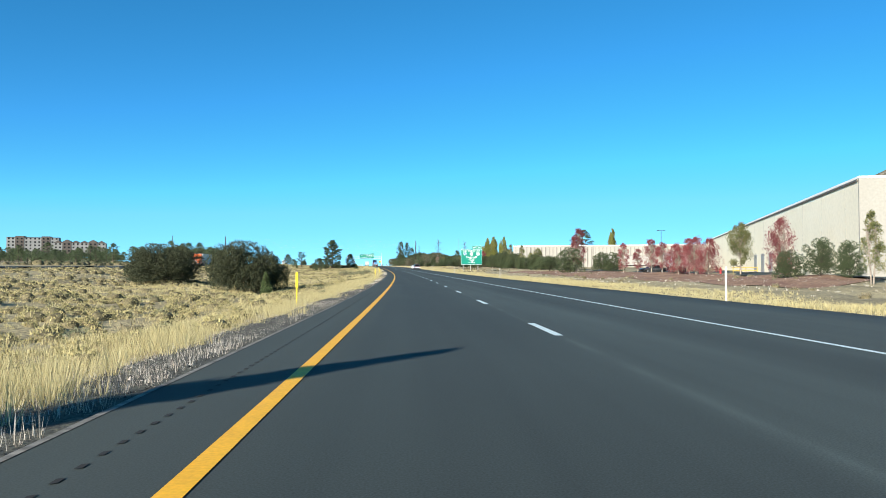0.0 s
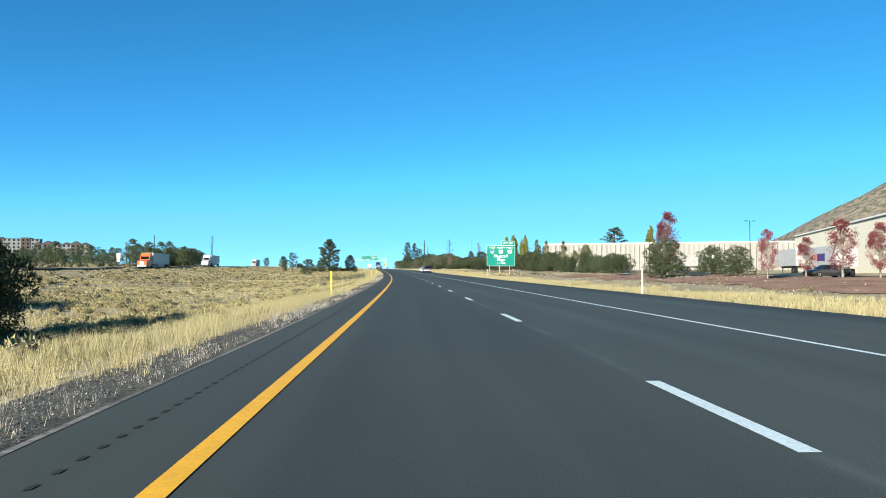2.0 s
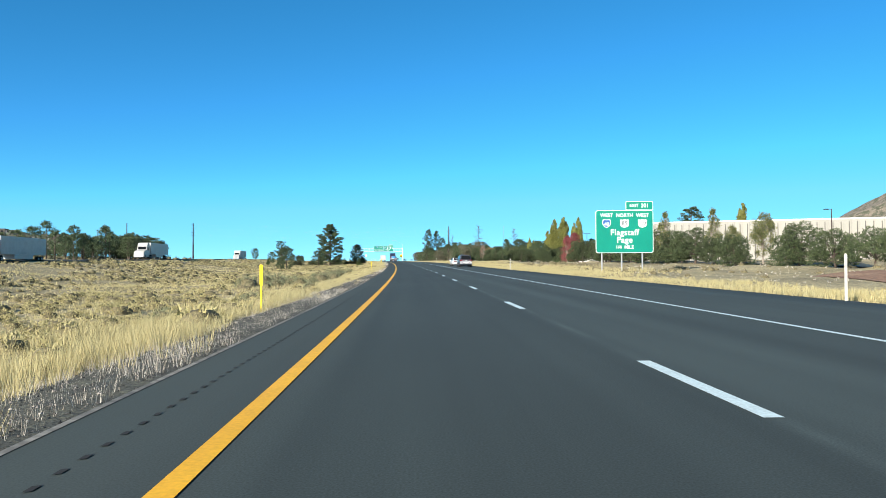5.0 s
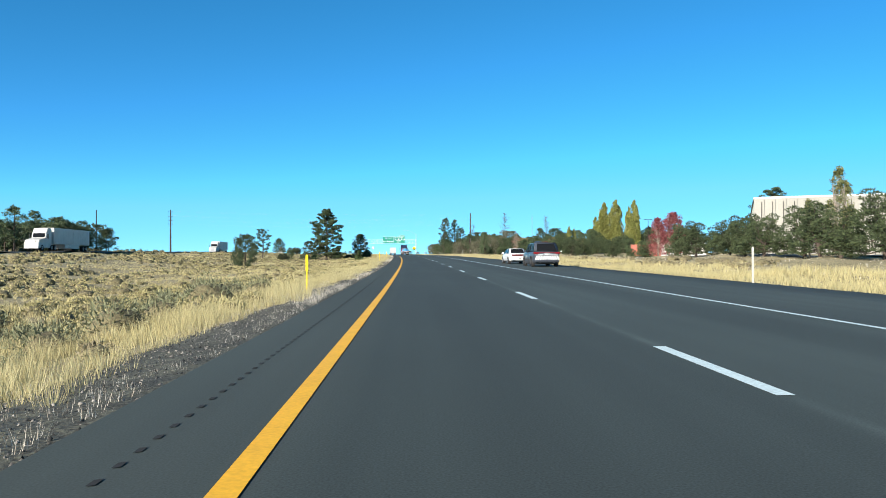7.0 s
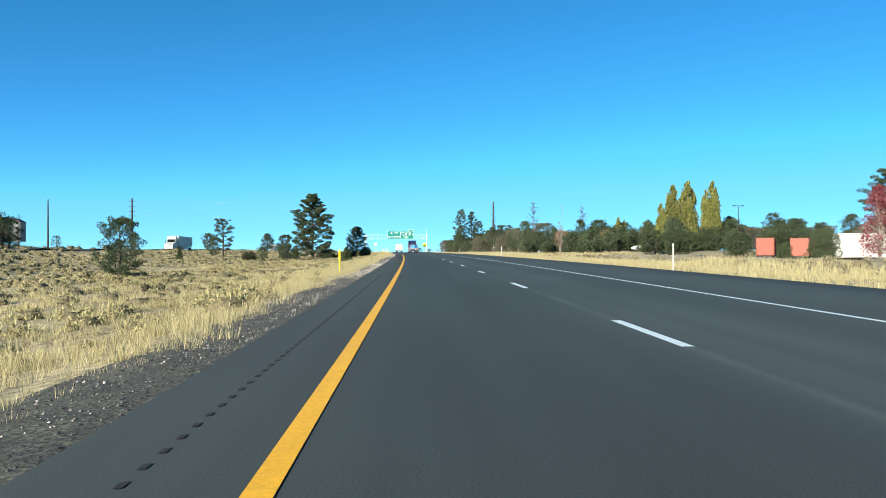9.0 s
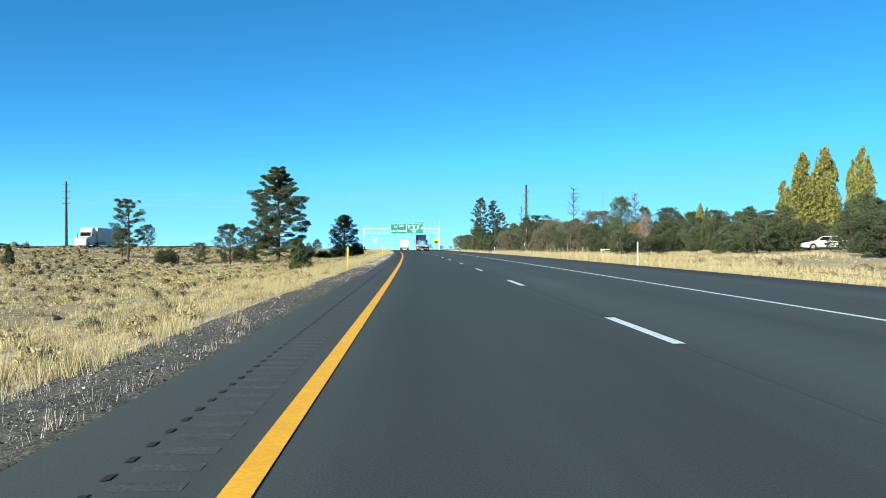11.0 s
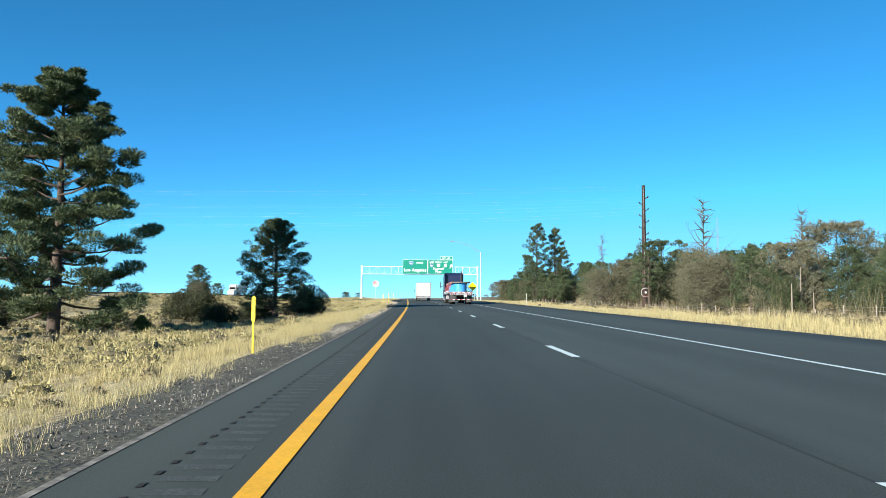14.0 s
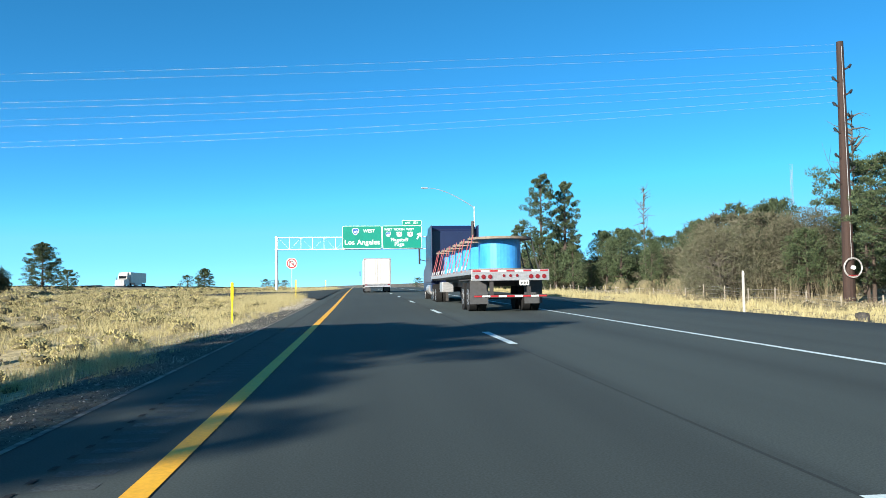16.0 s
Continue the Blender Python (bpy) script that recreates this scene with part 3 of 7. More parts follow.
def brush_field(name, n, s0, s1, o0, o1, r0, r1, mat, seed, label, per=90, tall=0.75, fine=1.0):
    """Low rounded bushes: a lumpy core, coloured dark for the shade inside, under a dome of short crowded sprigs."""
    r = np.random.default_rng(seed)
    s, off = r.uniform(s0, s1, n), r.uniform(o0, o1, n)
    field = np.sin(s * 0.09 + off * 0.11) + np.sin(off * 0.27 - s * 0.035 + 1.0) + 0.7 * np.sin(s * 0.21 + 2.0) * np.sin(off * 0.19)
    keep = (field if mat is M_BRUSH else -field + 0.5) + r.uniform(-0.9, 0.9, n) > -0.35
    keep &= ~in_crossover(s, off, 1.0)
    s, off = s[keep], off[keep]
    n = len(s)
    rad = r.uniform(r0, r1, n) * (0.6 + 0.7 * r.uniform(0, 1, n) ** 2)
    base = xyz(s, off, land(s, off))
    # core: three rings and a top
    k = 8
    el, sp = np.array([-0.25, 0.3, 0.72]), np.array([0.8, 0.9, 0.55])
    az = np.arange(k) * 2 * np.pi / k
    wob = r.uniform(0.75, 1.2, (n, 3, k))
    x = np.cos(az)[None, None] * sp[None, :, None] * wob
    y = np.sin(az)[None, None] * sp[None, :, None] * wob
    z = (el[None, :, None] * tall * r.uniform(0.75, 1.15, (n, 3, k)))
    ring = np.stack([x, y, z], -1).reshape(n, 3 * k, 3)
    top = np.stack([r.uniform(-0.2, 0.2, n), r.uniform(-0.2, 0.2, n), tall * r.uniform(0.75, 0.95, n)], -1)[:, None]
    mv = (np.concatenate([ring, top], 1) * rad[:, None, None] * 0.8 + base[:, None]).reshape(-1, 3)
    tri = []
    for j in range(2):
        for i in range(k):
            a, b = j * k + i, j * k + (i + 1) % k
            tri += [(a, b, b + k), (a, b + k, a + k)]
    tri += [(2 * k + i, 2 * k + (i + 1) % k, 3 * k) for i in range(k)]
    mf = (np.array(tri)[None] + (np.arange(n) * (3 * k + 1))[:, None, None]).reshape(-1, 3)
    # sprigs, thickest on the crown of each dome
    q = np.repeat(rad, per)
    m = n * per
    u = r.normal(size=(m, 3))
    u[:, 2] = np.abs(u[:, 2]) * 0.9 + 0.12
    u /= np.linalg.norm(u, axis=1, keepdims=True)
    lump = 1 + 0.14 * np.sin(u[:, 0] * 6 + np.repeat(s, per)) * np.sin(u[:, 1] * 6 + np.repeat(off, per))
    centre = np.repeat(base, per, 0) + u * (q * lump * r.uniform(0.66, 0.95, m))[:, None] * np.array([0.95, 0.95, tall])
    d = u * 0.6 + r.normal(size=(m, 3)) * 0.55 + np.array([0, 0, 0.45])
    d /= np.linalg.norm(d, axis=1, keepdims=True)
    side_ = np.cross(d, r.normal(size=(m, 3)))
    side_ /= np.linalg.norm(side_, axis=1, keepdims=True) + 1e-9
    ln, wd = (q ** 0.7 * r.uniform(0.1, 0.26, m))[:, None], (q ** 0.5 * 0.036 * fine * r.uniform(0.6, 1.3, m))[:, None]
    v = np.stack([centre - side_ * wd, centre + side_ * wd, centre + d * ln], 1).reshape(-1, 3)
    me = soup(name, np.concatenate([mv, v]), np.concatenate([mf, np.arange(len(v)).reshape(-1, 3) + len(mv)]), [mat, M_CORESHADE])
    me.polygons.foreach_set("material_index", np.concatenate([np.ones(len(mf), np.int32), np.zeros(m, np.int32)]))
    return tagged(new(name, me), label, "bush", kind="stuff")


brush_field("rabbitbrush", 4600, -4, 620, -24, -9, 0.22, 0.75, M_BRUSH, 51, "low rounded straw-coloured rabbitbrush in the median", per=130)
brush_field("rabbitbrush", 9800, -4, 640, -56, -23, 0.35, 0.85, M_BRUSH, 50, "low rounded straw-coloured rabbitbrush in the median", per=34, fine=2.0)
brush_field("rabbitbrush", 900, -4, 560, -9.5, -3.3, 0.2, 0.62, M_BRUSH, 52, "straw-coloured rabbitbrush among the verge grass", per=130)
brush_field("scrub", 1500, -4, 620, -55, -10, 0.35, 0.8, M_SCRUB, 53, "grey-brown dead scrub in the median", per=70, tall=0.6, fine=0.8)
M_SAGE = material("grey_green_sage", (0.17, 0.18, 0.1), 0.9, island=[(0.1, 0.105, 0.06), (0.17, 0.18, 0.1), (0.25, 0.26, 0.15)], translucent=0.15)
brush_field("sagebrush", 58, 207, 238, -13.5, -5.5, 0.6, 1.15, M_SAGE, 60, "tall grey-green sagebrush behind the verge grass", per=420, tall=1.0, fine=0.6)
brush_field("sagebrush", 230, -4, 560, -20, -4, 0.3, 0.65, M_SAGE, 62, "scattered grey-green sagebrush in the median", per=200, tall=0.9, fine=0.8)
brush_field("scrub", 130, -4, 560, -6, -2.8, 0.12, 0.34, M_SCRUB, 56, "small dark dead scrub at the gravel's edge", per=110)
brush_field("scrub", 220, 436, 500, -26, -6.5, 0.35, 0.9, M_SCRUB, 58, "grey-brown dead scrub below the pines", per=90, tall=0.9)
brush_field("rabbitbrush", 260, 432, 500, -22, -5.5, 0.25, 0.6, M_BRUSH, 59, "straw-coloured rabbitbrush below the pines", per=110)
grass_band("saplings", 468, 560, 29.5, 37, 0.9, 1.2, 3.4, 0.016, 6, 61, "bare upright grey saplings among the scrub", mat=M_SCRUB)
brush_field("scrub", 520, 225, 520, -118, -88, 0.8, 1.9, M_SHRUB, 64, "dark green scrub below the far pines", per=44, tall=1.0, fine=2.6)
brush_field("scrub", 620, 478, 690, 38, 70, 0.9, 2.0, M_SHRUB, 63, "dark green undergrowth below the pines of the wood", per=110, tall=1.1, fine=1.6)
brush_field("scrub", 560, 430, 544, 20, 34, 0.4, 1.1, M_SCRUB, 54, "grey-brown dead scrub along the outer fence")
brush_field("scrub", 520, 210, 440, 21, 34, 0.3, 0.8, M_SCRUB, 57, "grey-brown scrub at the foot of the outer trees", per=60)
brush_field("scrub", 320, 0, 420, 20, 44, 0.2, 0.5, M_SCRUB, 55, "low brown scrub on the bank")


# ---- trees ----
def limbs(paths, sides=5):
    """Round limbs along paths of (place, radius); each limb after the first grows out of the nearest older wood."""
    vs, fs, base = [], [], 0
    ring = np.stack([np.cos(np.arange(sides) * 2 * np.pi / sides), np.sin(np.arange(sides) * 2 * np.pi / sides), np.zeros(sides)], -1)
    done = np.empty((0, 3))
    for path in paths:
        n = len(path)
        own = []
        for i, (p, r) in enumerate(path):
            a = Vector(path[min(i + 1, n - 1)][0]) - Vector(path[max(i - 1, 0)][0])
            q = np.array(a.to_track_quat('Z', 'Y').to_matrix())
            own.append(np.asarray(p, float) + (ring * r) @ q.T)
        own = np.concatenate(own)
        if base:
            k = int(np.argmin(((done - own[0]) ** 2).sum(1)))
            k2 = k + 1 if (k + 1) % sides else k + 1 - sides
            fs.append((base, base + 1, k, k2))
        for i in range(n - 1):
            for k in range(sides):
                k2 = (k + 1) % sides
                fs.append((base + i * sides + k, base + i * sides + k2, base + (i + 1) * sides + k2, base + (i + 1) * sides + k))
        base += n * sides
        done = np.concatenate([done, own])
    return soup("trunk", done, fs, [], True)


def sprays(centres, out, length, width, r, wild=0.6):
    """One narrow triangle a spray of leaves or needles, pointing roughly outwards."""
    m = len(centres)
    d = out + r.normal(size=(m, 3)) * wild
    d /= np.linalg.norm(d, axis=1, keepdims=True) + 1e-9
    w = np.cross(d, r.normal(size=(m, 3)))
    w /= np.linalg.norm(w, axis=1, keepdims=True) + 1e-9
    ln = length * r.uniform(0.6, 1.3, (m, 1))
    wd = width * r.uniform(0.6, 1.3, (m, 1))
    v = np.stack([centres - w * wd, centres + w * wd, centres + d * ln], 1).reshape(-1, 3)
    return soup("crown", v, np.arange(len(v)).reshape(-1, 3))


def pine(H, R, seed, label, bare=0.18, n_limb=44, clumps=5, needles=420, top=0.6, mat=M_PINE, name="pine_tree", low=0.55, fat=1.0, trunk=1.0, size=1.0, sides=6, twigs=True, uneven=(0.72, 1.12), flat=0.5):
    """A pine: straight trunk, limbs that sag and turn up at the ends, and flattened clumps of needles towards their tips, with gaps between."""
    r = np.random.default_rng(seed)
    t = thing(name, label, "tree")
    bend = r.normal(size=2) * 0.012 * H
    axis = lambda z: np.array([bend[0] * math.sin(z / H * 3), bend[1] * math.sin(z / H * 2.3), z])
    paths = [[(tuple(axis(z)), (0.023 * H * (1 - 0.93 * max(z, 0) / H) + 0.02) * trunk) for z in np.linspace(-0.3, H * 0.97, 12)]]
    cs, us = [], []
    for i in range(n_limb):
        f = (i + r.uniform(0, 0.9)) / n_limb
        z = H * (bare + (0.95 - bare) * f ** 0.95)
        prof = (1 - f ** 1.5) ** top * (low + (1 - low) * min(1, f * 3.2)) * r.uniform(*uneven)
        ln = max(0.05 * H, R * prof)
        az = i * 2.4 + r.uniform(-0.6, 0.6)
        d = np.array([math.cos(az), math.sin(az)])
        rise = -0.12 + 0.75 * f
        pts = []
        for k in range(6):
            u = k / 5
            zz = z + ln * (rise * u - 0.1 * math.sin(u * math.pi) * (1 - f) + 0.2 * u * u)
            sway = 0.08 * ln * math.sin(u * 4 + i)
            xy = axis(z)[:2] + d * ln * u + np.array([-d[1], d[0]]) * sway
            pts.append(((xy[0], xy[1], min(zz, H * 0.99)), max(0.012, 0.0065 * H * (1 - f * 0.6) * (1 - u * 0.85))))
        paths.append(pts)
        for c_ in range(clumps):
            u = 1.0 if c_ == 0 else r.uniform(0.42, 0.98)
            k = min(4, int(u * 5))
            p0, p1 = np.array(pts[k][0]), np.array(pts[k + 1][0])
            on = p0 + (p1 - p0) * (u * 5 - k)
            cr = (0.022 * H + 0.13 * ln) * r.uniform(0.55, 1.1) * fat
            c = on + np.array([-d[1], d[0], 0]) * r.normal() * ln * 0.2 * (0.3 + u) + np.array([0, 0, cr * 0.25])
            if c_ and twigs:
                paths.append([(tuple(on), 0.003 * H), (tuple((on + c) / 2 - (0, 0, cr * 0.1)), 0.0022 * H), (tuple(c), 0.008)])
            m = int(needles * r.uniform(0.6, 1.2))
            q = r.normal(size=(m, 3))
            q /= np.linalg.norm(q, axis=1, keepdims=True)
            shell = r.uniform(0.25, 1.0, (m, 1)) ** 0.6
            cs.append(c + q * shell * cr * np.array([1, 1, flat]))
            us.append(q * np.array([1, 1, 0.6]) + np.array([0, 0, 0.55]))
    cs, us = np.concatenate(cs), np.concatenate(us)
    ok = cs[:, 2] < H * 1.08
    part("trunk", limbs(paths, sides), M_BARK, t)
    part("crown", sprays(cs[ok], us[ok], (0.1 + 0.012 * H) * size, (0.018 + 0.0016 * H) * size, r, 0.4), mat, t, "clumped dark green needles")
    return t


def leafy(name, H, W, seed, label, mat, bark, base=0.1, lumps=40, leaves=6000, size=0.16, shape=1.0, density=1.0, stems=1, point=0.0, leaf_label="", slim=0.42, wild=0.8, rise=0.25):
    """A broad-leaved tree or a bush: stems, forking limbs and leaves gathered in lumps. shape: 1 round, under 1 fuller low down; point: narrows upwards."""
    r = np.random.default_rng(seed)
    t = thing(name, label, "tree" if H > 2.6 else "bush")
    paths, cs, us = [], [], []
    z0 = H * base
    stem_tops = []
    for k in range(stems):
        a = r.uniform(0, 2 * np.pi)
        lean = 0.0 if stems == 1 else W * 0.18
        top_ = np.array([math.cos(a) * lean, math.sin(a) * lean, H * 0.9])
        foot = np.array([math.cos(a), math.sin(a), 0]) * (0.0 if stems == 1 else 0.12)
        rr = (0.013 * H + 0.035) / (stems ** 0.4)
        paths.append([(tuple(foot + (top_ - foot) * u + np.array([math.sin(u * 5 + k), math.cos(u * 4 + k), 0]) * 0.02 * H * u + (0, 0, -0.15 if u == 0 else 0)), rr * (1 - 0.9 * u) + 0.008)
                      for u in np.linspace(0, 1, 7)])
        stem_tops.append((foot, top_))
    per = max(1, leaves // lumps)
    for i in range(lumps):
        f = r.uniform(0, 1) ** shape
        z = z0 + (H - z0) * f
        prof = math.sqrt(max(0.02, 1 - (2 * f - 0.85) ** 2 / 1.35)) * (1 - point * f)
        az = r.uniform(0, 2 * np.pi)
        rad = W / 2 * prof * math.sqrt(r.uniform(0.12, 1.0)) * 0.86
        c = np.array([math.cos(az) * rad, math.sin(az) * rad, min(z, H * 0.97)])
        lr = W * 0.15 * r.uniform(0.6, 1.45) * (0.4 + 0.6 * prof)
        q = r.normal(size=(per, 3))
        q /= np.linalg.norm(q, axis=1, keepdims=True)
        n = q * np.clip(np.abs(r.normal(0.75, 0.28, (per, 1))), 0, 1.12)
        cs.append(c + n * lr * np.array([1, 1, 0.9 + point * 0.8]))
        us.append(q + np.array([0, 0, rise]))
        ft, tp = stem_tops[i % stems]
        u = max(0.12, min(0.85, (z / H) * 0.75))
        p0 = ft + (tp - ft) * u
        mid = (p0 + c) / 2 + np.array([0, 0, -0.03 * H])
        paths.append([(tuple(p0), 0.005 * H + 0.008), (tuple(mid), 0.004 * H + 0.004), (tuple(c), 0.004)])
    part("trunk", limbs(paths, 5), bark, t)
    part("crown", sprays(np.concatenate(cs), np.concatenate(us), size, size * slim, r, wild), mat, t, leaf_label)
    return t


def pinyon(H, W, seed, label, lobes=20, leaves=9000, size=0.17, bare=0.14, name="pinon", mat=M_SHRUB):
    """A bushy pinyon or juniper: a short forking trunk under fluffy rounded lobes of needles."""
    r = np.random.default_rng(seed)
    t = thing(name, label, "tree")
    paths = [[((0.03 * H * math.sin(u * 4), 0.03 * H * math.cos(u * 3) - 0.03 * H, -0.2 + u * H * 0.6), 0.03 * H * (1 - 0.75 * u)) for u in np.linspace(0, 1, 6)]]
    spots = []
    for i in range(lobes):
        f = (i + r.uniform()) / lobes
        lr = W * r.uniform(0.12, 0.21) * (1 - 0.3 * f)
        z = H * bare + lr * 0.7 + (H * (1 - bare) - 1.5 * lr) * f
        reach = W / 2 * math.sqrt(max(0.05, 1 - ((f - 0.28) / 0.85) ** 2)) - lr * 0.8
        az = i * 2.4 + r.uniform(-0.7, 0.7)
        rad = max(0.0, reach) * r.uniform(0.45, 1.12)
        spots.append((np.array([math.cos(az) * rad, math.sin(az) * rad, z]), lr))
    share = leaves / sum(lr * lr for _, lr in spots)
    cs, us = [], []
    for c, lr in spots:
        m = int(share * lr * lr)
        q = r.normal(size=(m, 3))
        q /= np.linalg.norm(q, axis=1, keepdims=True)
        lump = 1 + 0.16 * np.sin(q[:, :1] * 7 + c[0] * 5) * np.sin(q[:, 1:2] * 6 + c[1] * 5) + 0.1 * np.sin(q[:, 2:] * 9)
        cs.append(c + q * lr * lump * r.uniform(0.55, 1.0, (m, 1)) ** 0.5 * np.array([1, 1, 0.8]))
        us.append(q + np.array([0, 0, 0.35]))
        u = min(0.85, max(0.1, (min(H * (0.1 + 0.38 * r.uniform()), c[2]) + 0.2) / (0.6 * H)))
        foot = np.array([0.03 * H * math.sin(u * 4), 0.03 * H * math.cos(u * 3) - 0.03 * H, -0.2 + u * H * 0.6])
        paths.append([(tuple(foot), 0.012 * H), (tuple((foot + c) / 2 - np.array([0, 0, 0.05 * H])), 0.008 * H), (tuple(c), 0.01)])
    part("trunk", limbs(paths, 5), M_BARK, t)
    part("crown", sprays(np.concatenate(cs), np.concatenate(us), size, size * 0.26, r, 0.5), mat, t, "dense green needles")
    return t


def poplar_tree(H, seed, label):
    """A columnar poplar: several pointed spires of leaves, each on its own upright stem."""
    r = np.random.default_rng(seed)
    t = thing("poplar", label, "tree")
    paths, cs, us = [], [], []
    for x, y, k, w in ((0, 0, 1.0, 2.1), (1.1, 0.4, 0.9, 1.7), (-1.1, 0.5, 0.84, 1.6), (0.3, -1.2, 0.72, 1.6), (-0.4, 1.2, 0.6, 1.6)):
        h = H * k
        paths.append([((x * (0.3 + 0.7 * u), y * (0.3 + 0.7 * u), -0.2 + h * 0.97 * u), 0.012 * h * (1 - 0.9 * u) + 0.01) for u in np.linspace(0, 1, 7)])
        n = int(44 * k)
        for i in range(n):
            f = (i + r.uniform()) / n
            rr = w * (0.55 + 0.45 * min(1, f * 4)) * (1 - f ** 3.2) ** 0.7
            az = r.uniform(0, 2 * np.pi)
            c = np.array([x + math.cos(az) * rr * 0.6, y + math.sin(az) * rr * 0.6, h * (0.02 + 0.97 * f)])
            lr = 0.12 + 0.52 * rr * r.uniform(0.7, 1.2)
            q = r.normal(size=(80, 3))
            q /= np.linalg.norm(q, axis=1, keepdims=True)
            cs.append(c + q * lr * r.uniform(0.5, 1.05, (80, 1)) * np.array([1, 1, 1.7]))
            us.append(q + np.array([0, 0, 0.9]))
            paths.append([((x, y, max(0.2, c[2] - 0.6)), 0.03), (tuple(c), 0.01)])
    part("trunk", limbs(paths, 5), M_PALEBARK, t)
    part("crown", sprays(np.concatenate(cs), np.concatenate(us), 0.42, 0.19, r, 0.6), M_POPLAR, t, "yellow-green leaves")
    return t


def snag(H, seed, label):
    """A dead tree: bare trunk and crooked bare limbs."""
    r = np.random.default_rng(seed)
    t = thing("dead_tree", label, "tree")
    paths = [[((math.sin(z * 0.4) * 0.1, math.cos(z * 0.3) * 0.1, z), 0.011 * H * (1 - 0.9 * z / H) + 0.02) for z in np.linspace(-0.3, H, 10)]]
    for i in range(34):
        f = r.uniform(0.3, 0.97)
        z = H * f
        az = r.uniform(0, 2 * np.pi)
        ln = H * 0.2 * (1.15 - f) * r.uniform(0.5, 1.5) + 0.3
        d = np.array([math.cos(az), math.sin(az), r.uniform(-0.1, 0.8)])
        p = [np.array([0, 0, z])]
        for k in range(3):
            p.append(p[-1] + d * ln / 3)
            d = d + r.normal(size=3) * 0.3
        paths.append([(tuple(q), 0.006 * H * (1 - k / 3.4) + 0.01) for k, q in enumerate(p)])
        for _ in range(3):
            k = r.integers(1, 4)
            e = p[k] + (d + r.normal(size=3) * 0.6) * ln * 0.3
            paths.append([(tuple(p[k]), 0.02), (tuple((p[k] + e) / 2 + r.normal(size=3) * 0.05), 0.014), (tuple(e), 0.006)])
    part("trunk", limbs(paths, 5), M_DEADWOOD, t)
    return t

# ---- tree stock ----
big_pine = pine(17.3, 6.1, 1, "tall ponderosa pine with layered dark green clumps", bare=0.07, n_limb=64, clumps=6, needles=500, top=0.7, low=0.95, fat=0.94, size=0.8, flat=0.42)
big_pine.matrix_basis = place(463.8, -22.3)
mid_pine = pine(8.9, 3.3, 2, "rounded ponderosa pine in shade beside the verge", bare=0.1, n_limb=80, clumps=6, needles=170, top=0.62, low=1.0, fat=0.9, size=0.72, uneven=(0.86, 1.06))
mid_pine.matrix_basis = place(480.4, -11.3, turn=40, scale=1.0)
thin_pine = pine(9.0, 2.9, 3, "open-crowned young ponderosa pine in the median", bare=0.2, n_limb=26, clumps=4, needles=150, top=0.55)
thin_pine.matrix_basis = place(434.7, -39.3)
wood_pine = pine(13.0, 3.1, 4, "ponderosa pine at the edge of the wood", bare=0.3, n_limb=30, clumps=4, needles=130, top=0.5, low=0.7)
wood_pine.matrix_basis = place(604.5, 32.4, scale=(1.1, 1.1, 1.55))
flat_pine = pine(9.0, 4.2, 25, "old flat-topped pine with a bare trunk", bare=0.52, n_limb=18, clumps=5, needles=170, top=0.3, low=0.9, trunk=0.8)
flat_pine.matrix_basis = place(527.5, 38, scale=(0.95, 0.95, 1.12))
bushy_pine = pine(5.6, 2.5, 5, "small bushy pine in the dry median", bare=0.08, n_limb=28, clumps=4, needles=90, top=0.55, fat=1.25, size=1.3, flat=0.85)
bushy_pine.matrix_basis = place(332.5, -25.9)
far_tall = pine(13.0, 3.4, 31, "dark green pine beyond the opposite carriageway", bare=0.25, n_limb=22, clumps=3, needles=30, top=0.5, low=0.75, fat=1.4, size=2.6, sides=3, twigs=False, flat=0.85)
far_tall.matrix_basis = place(360, -120, scale=0.5)
far_round = pine(8.9, 3.6, 32, "dark green pine beyond the opposite carriageway", bare=0.12, n_limb=24, clumps=3, needles=32, top=0.6, low=0.95, fat=1.6, size=2.6, sides=3, twigs=False, flat=0.85)
far_round.matrix_basis = place(330, -150, scale=0.7)
far_open = pine(9.0, 3.0, 33, "dark green pine beyond the opposite carriageway", bare=0.22, n_limb=18, clumps=3, needles=30, top=0.5, low=0.8, fat=1.4, size=2.4, sides=3, twigs=False, flat=0.85)
far_open.matrix_basis = place(400, -170, scale=0.7)
round_juniper = pinyon(5.0, 8.0, 6, "large dense rounded juniper in the dry median", lobes=44, leaves=24000, size=0.2, bare=0.0, name="juniper", mat=M_JUNIPER)
round_juniper.matrix_basis = place(97.9, -28.7, scale=(1.25, 1.25, 1.0))
cone_juniper = leafy("juniper", 3.0, 2.4, 7, "small upright conical juniper beside the verge", M_CONE, M_BARK, base=0.0, lumps=95, leaves=17000, size=0.11, shape=1.35, stems=2, point=0.85, rise=1.0, wild=0.5)
cone_juniper.matrix_basis = place(395.5, -9.7, -0.3, scale=(1.22, 1.22, 0.9))
pinon = pinyon(5.0, 5.6, 8, "dense bushy green pinyon planted on the bank", lobes=26, leaves=12000, bare=0.0)
pinon.matrix_basis = place(162, 37.7, scale=(1.2, 1.2, 1.15))
pinon_tall = pinyon(5.2, 4.6, 9, "bushy green pinyon with a short bare trunk", lobes=22, leaves=9500, bare=0.02)
pinon_tall.matrix_basis = place(263, 43)
pinon_flat = pinyon(3.6, 5.4, 19, "low spreading pinyon with a bare leaning trunk", lobes=18, leaves=7500, bare=0.1)
pinon_flat.matrix_basis = place(208, 42.5)
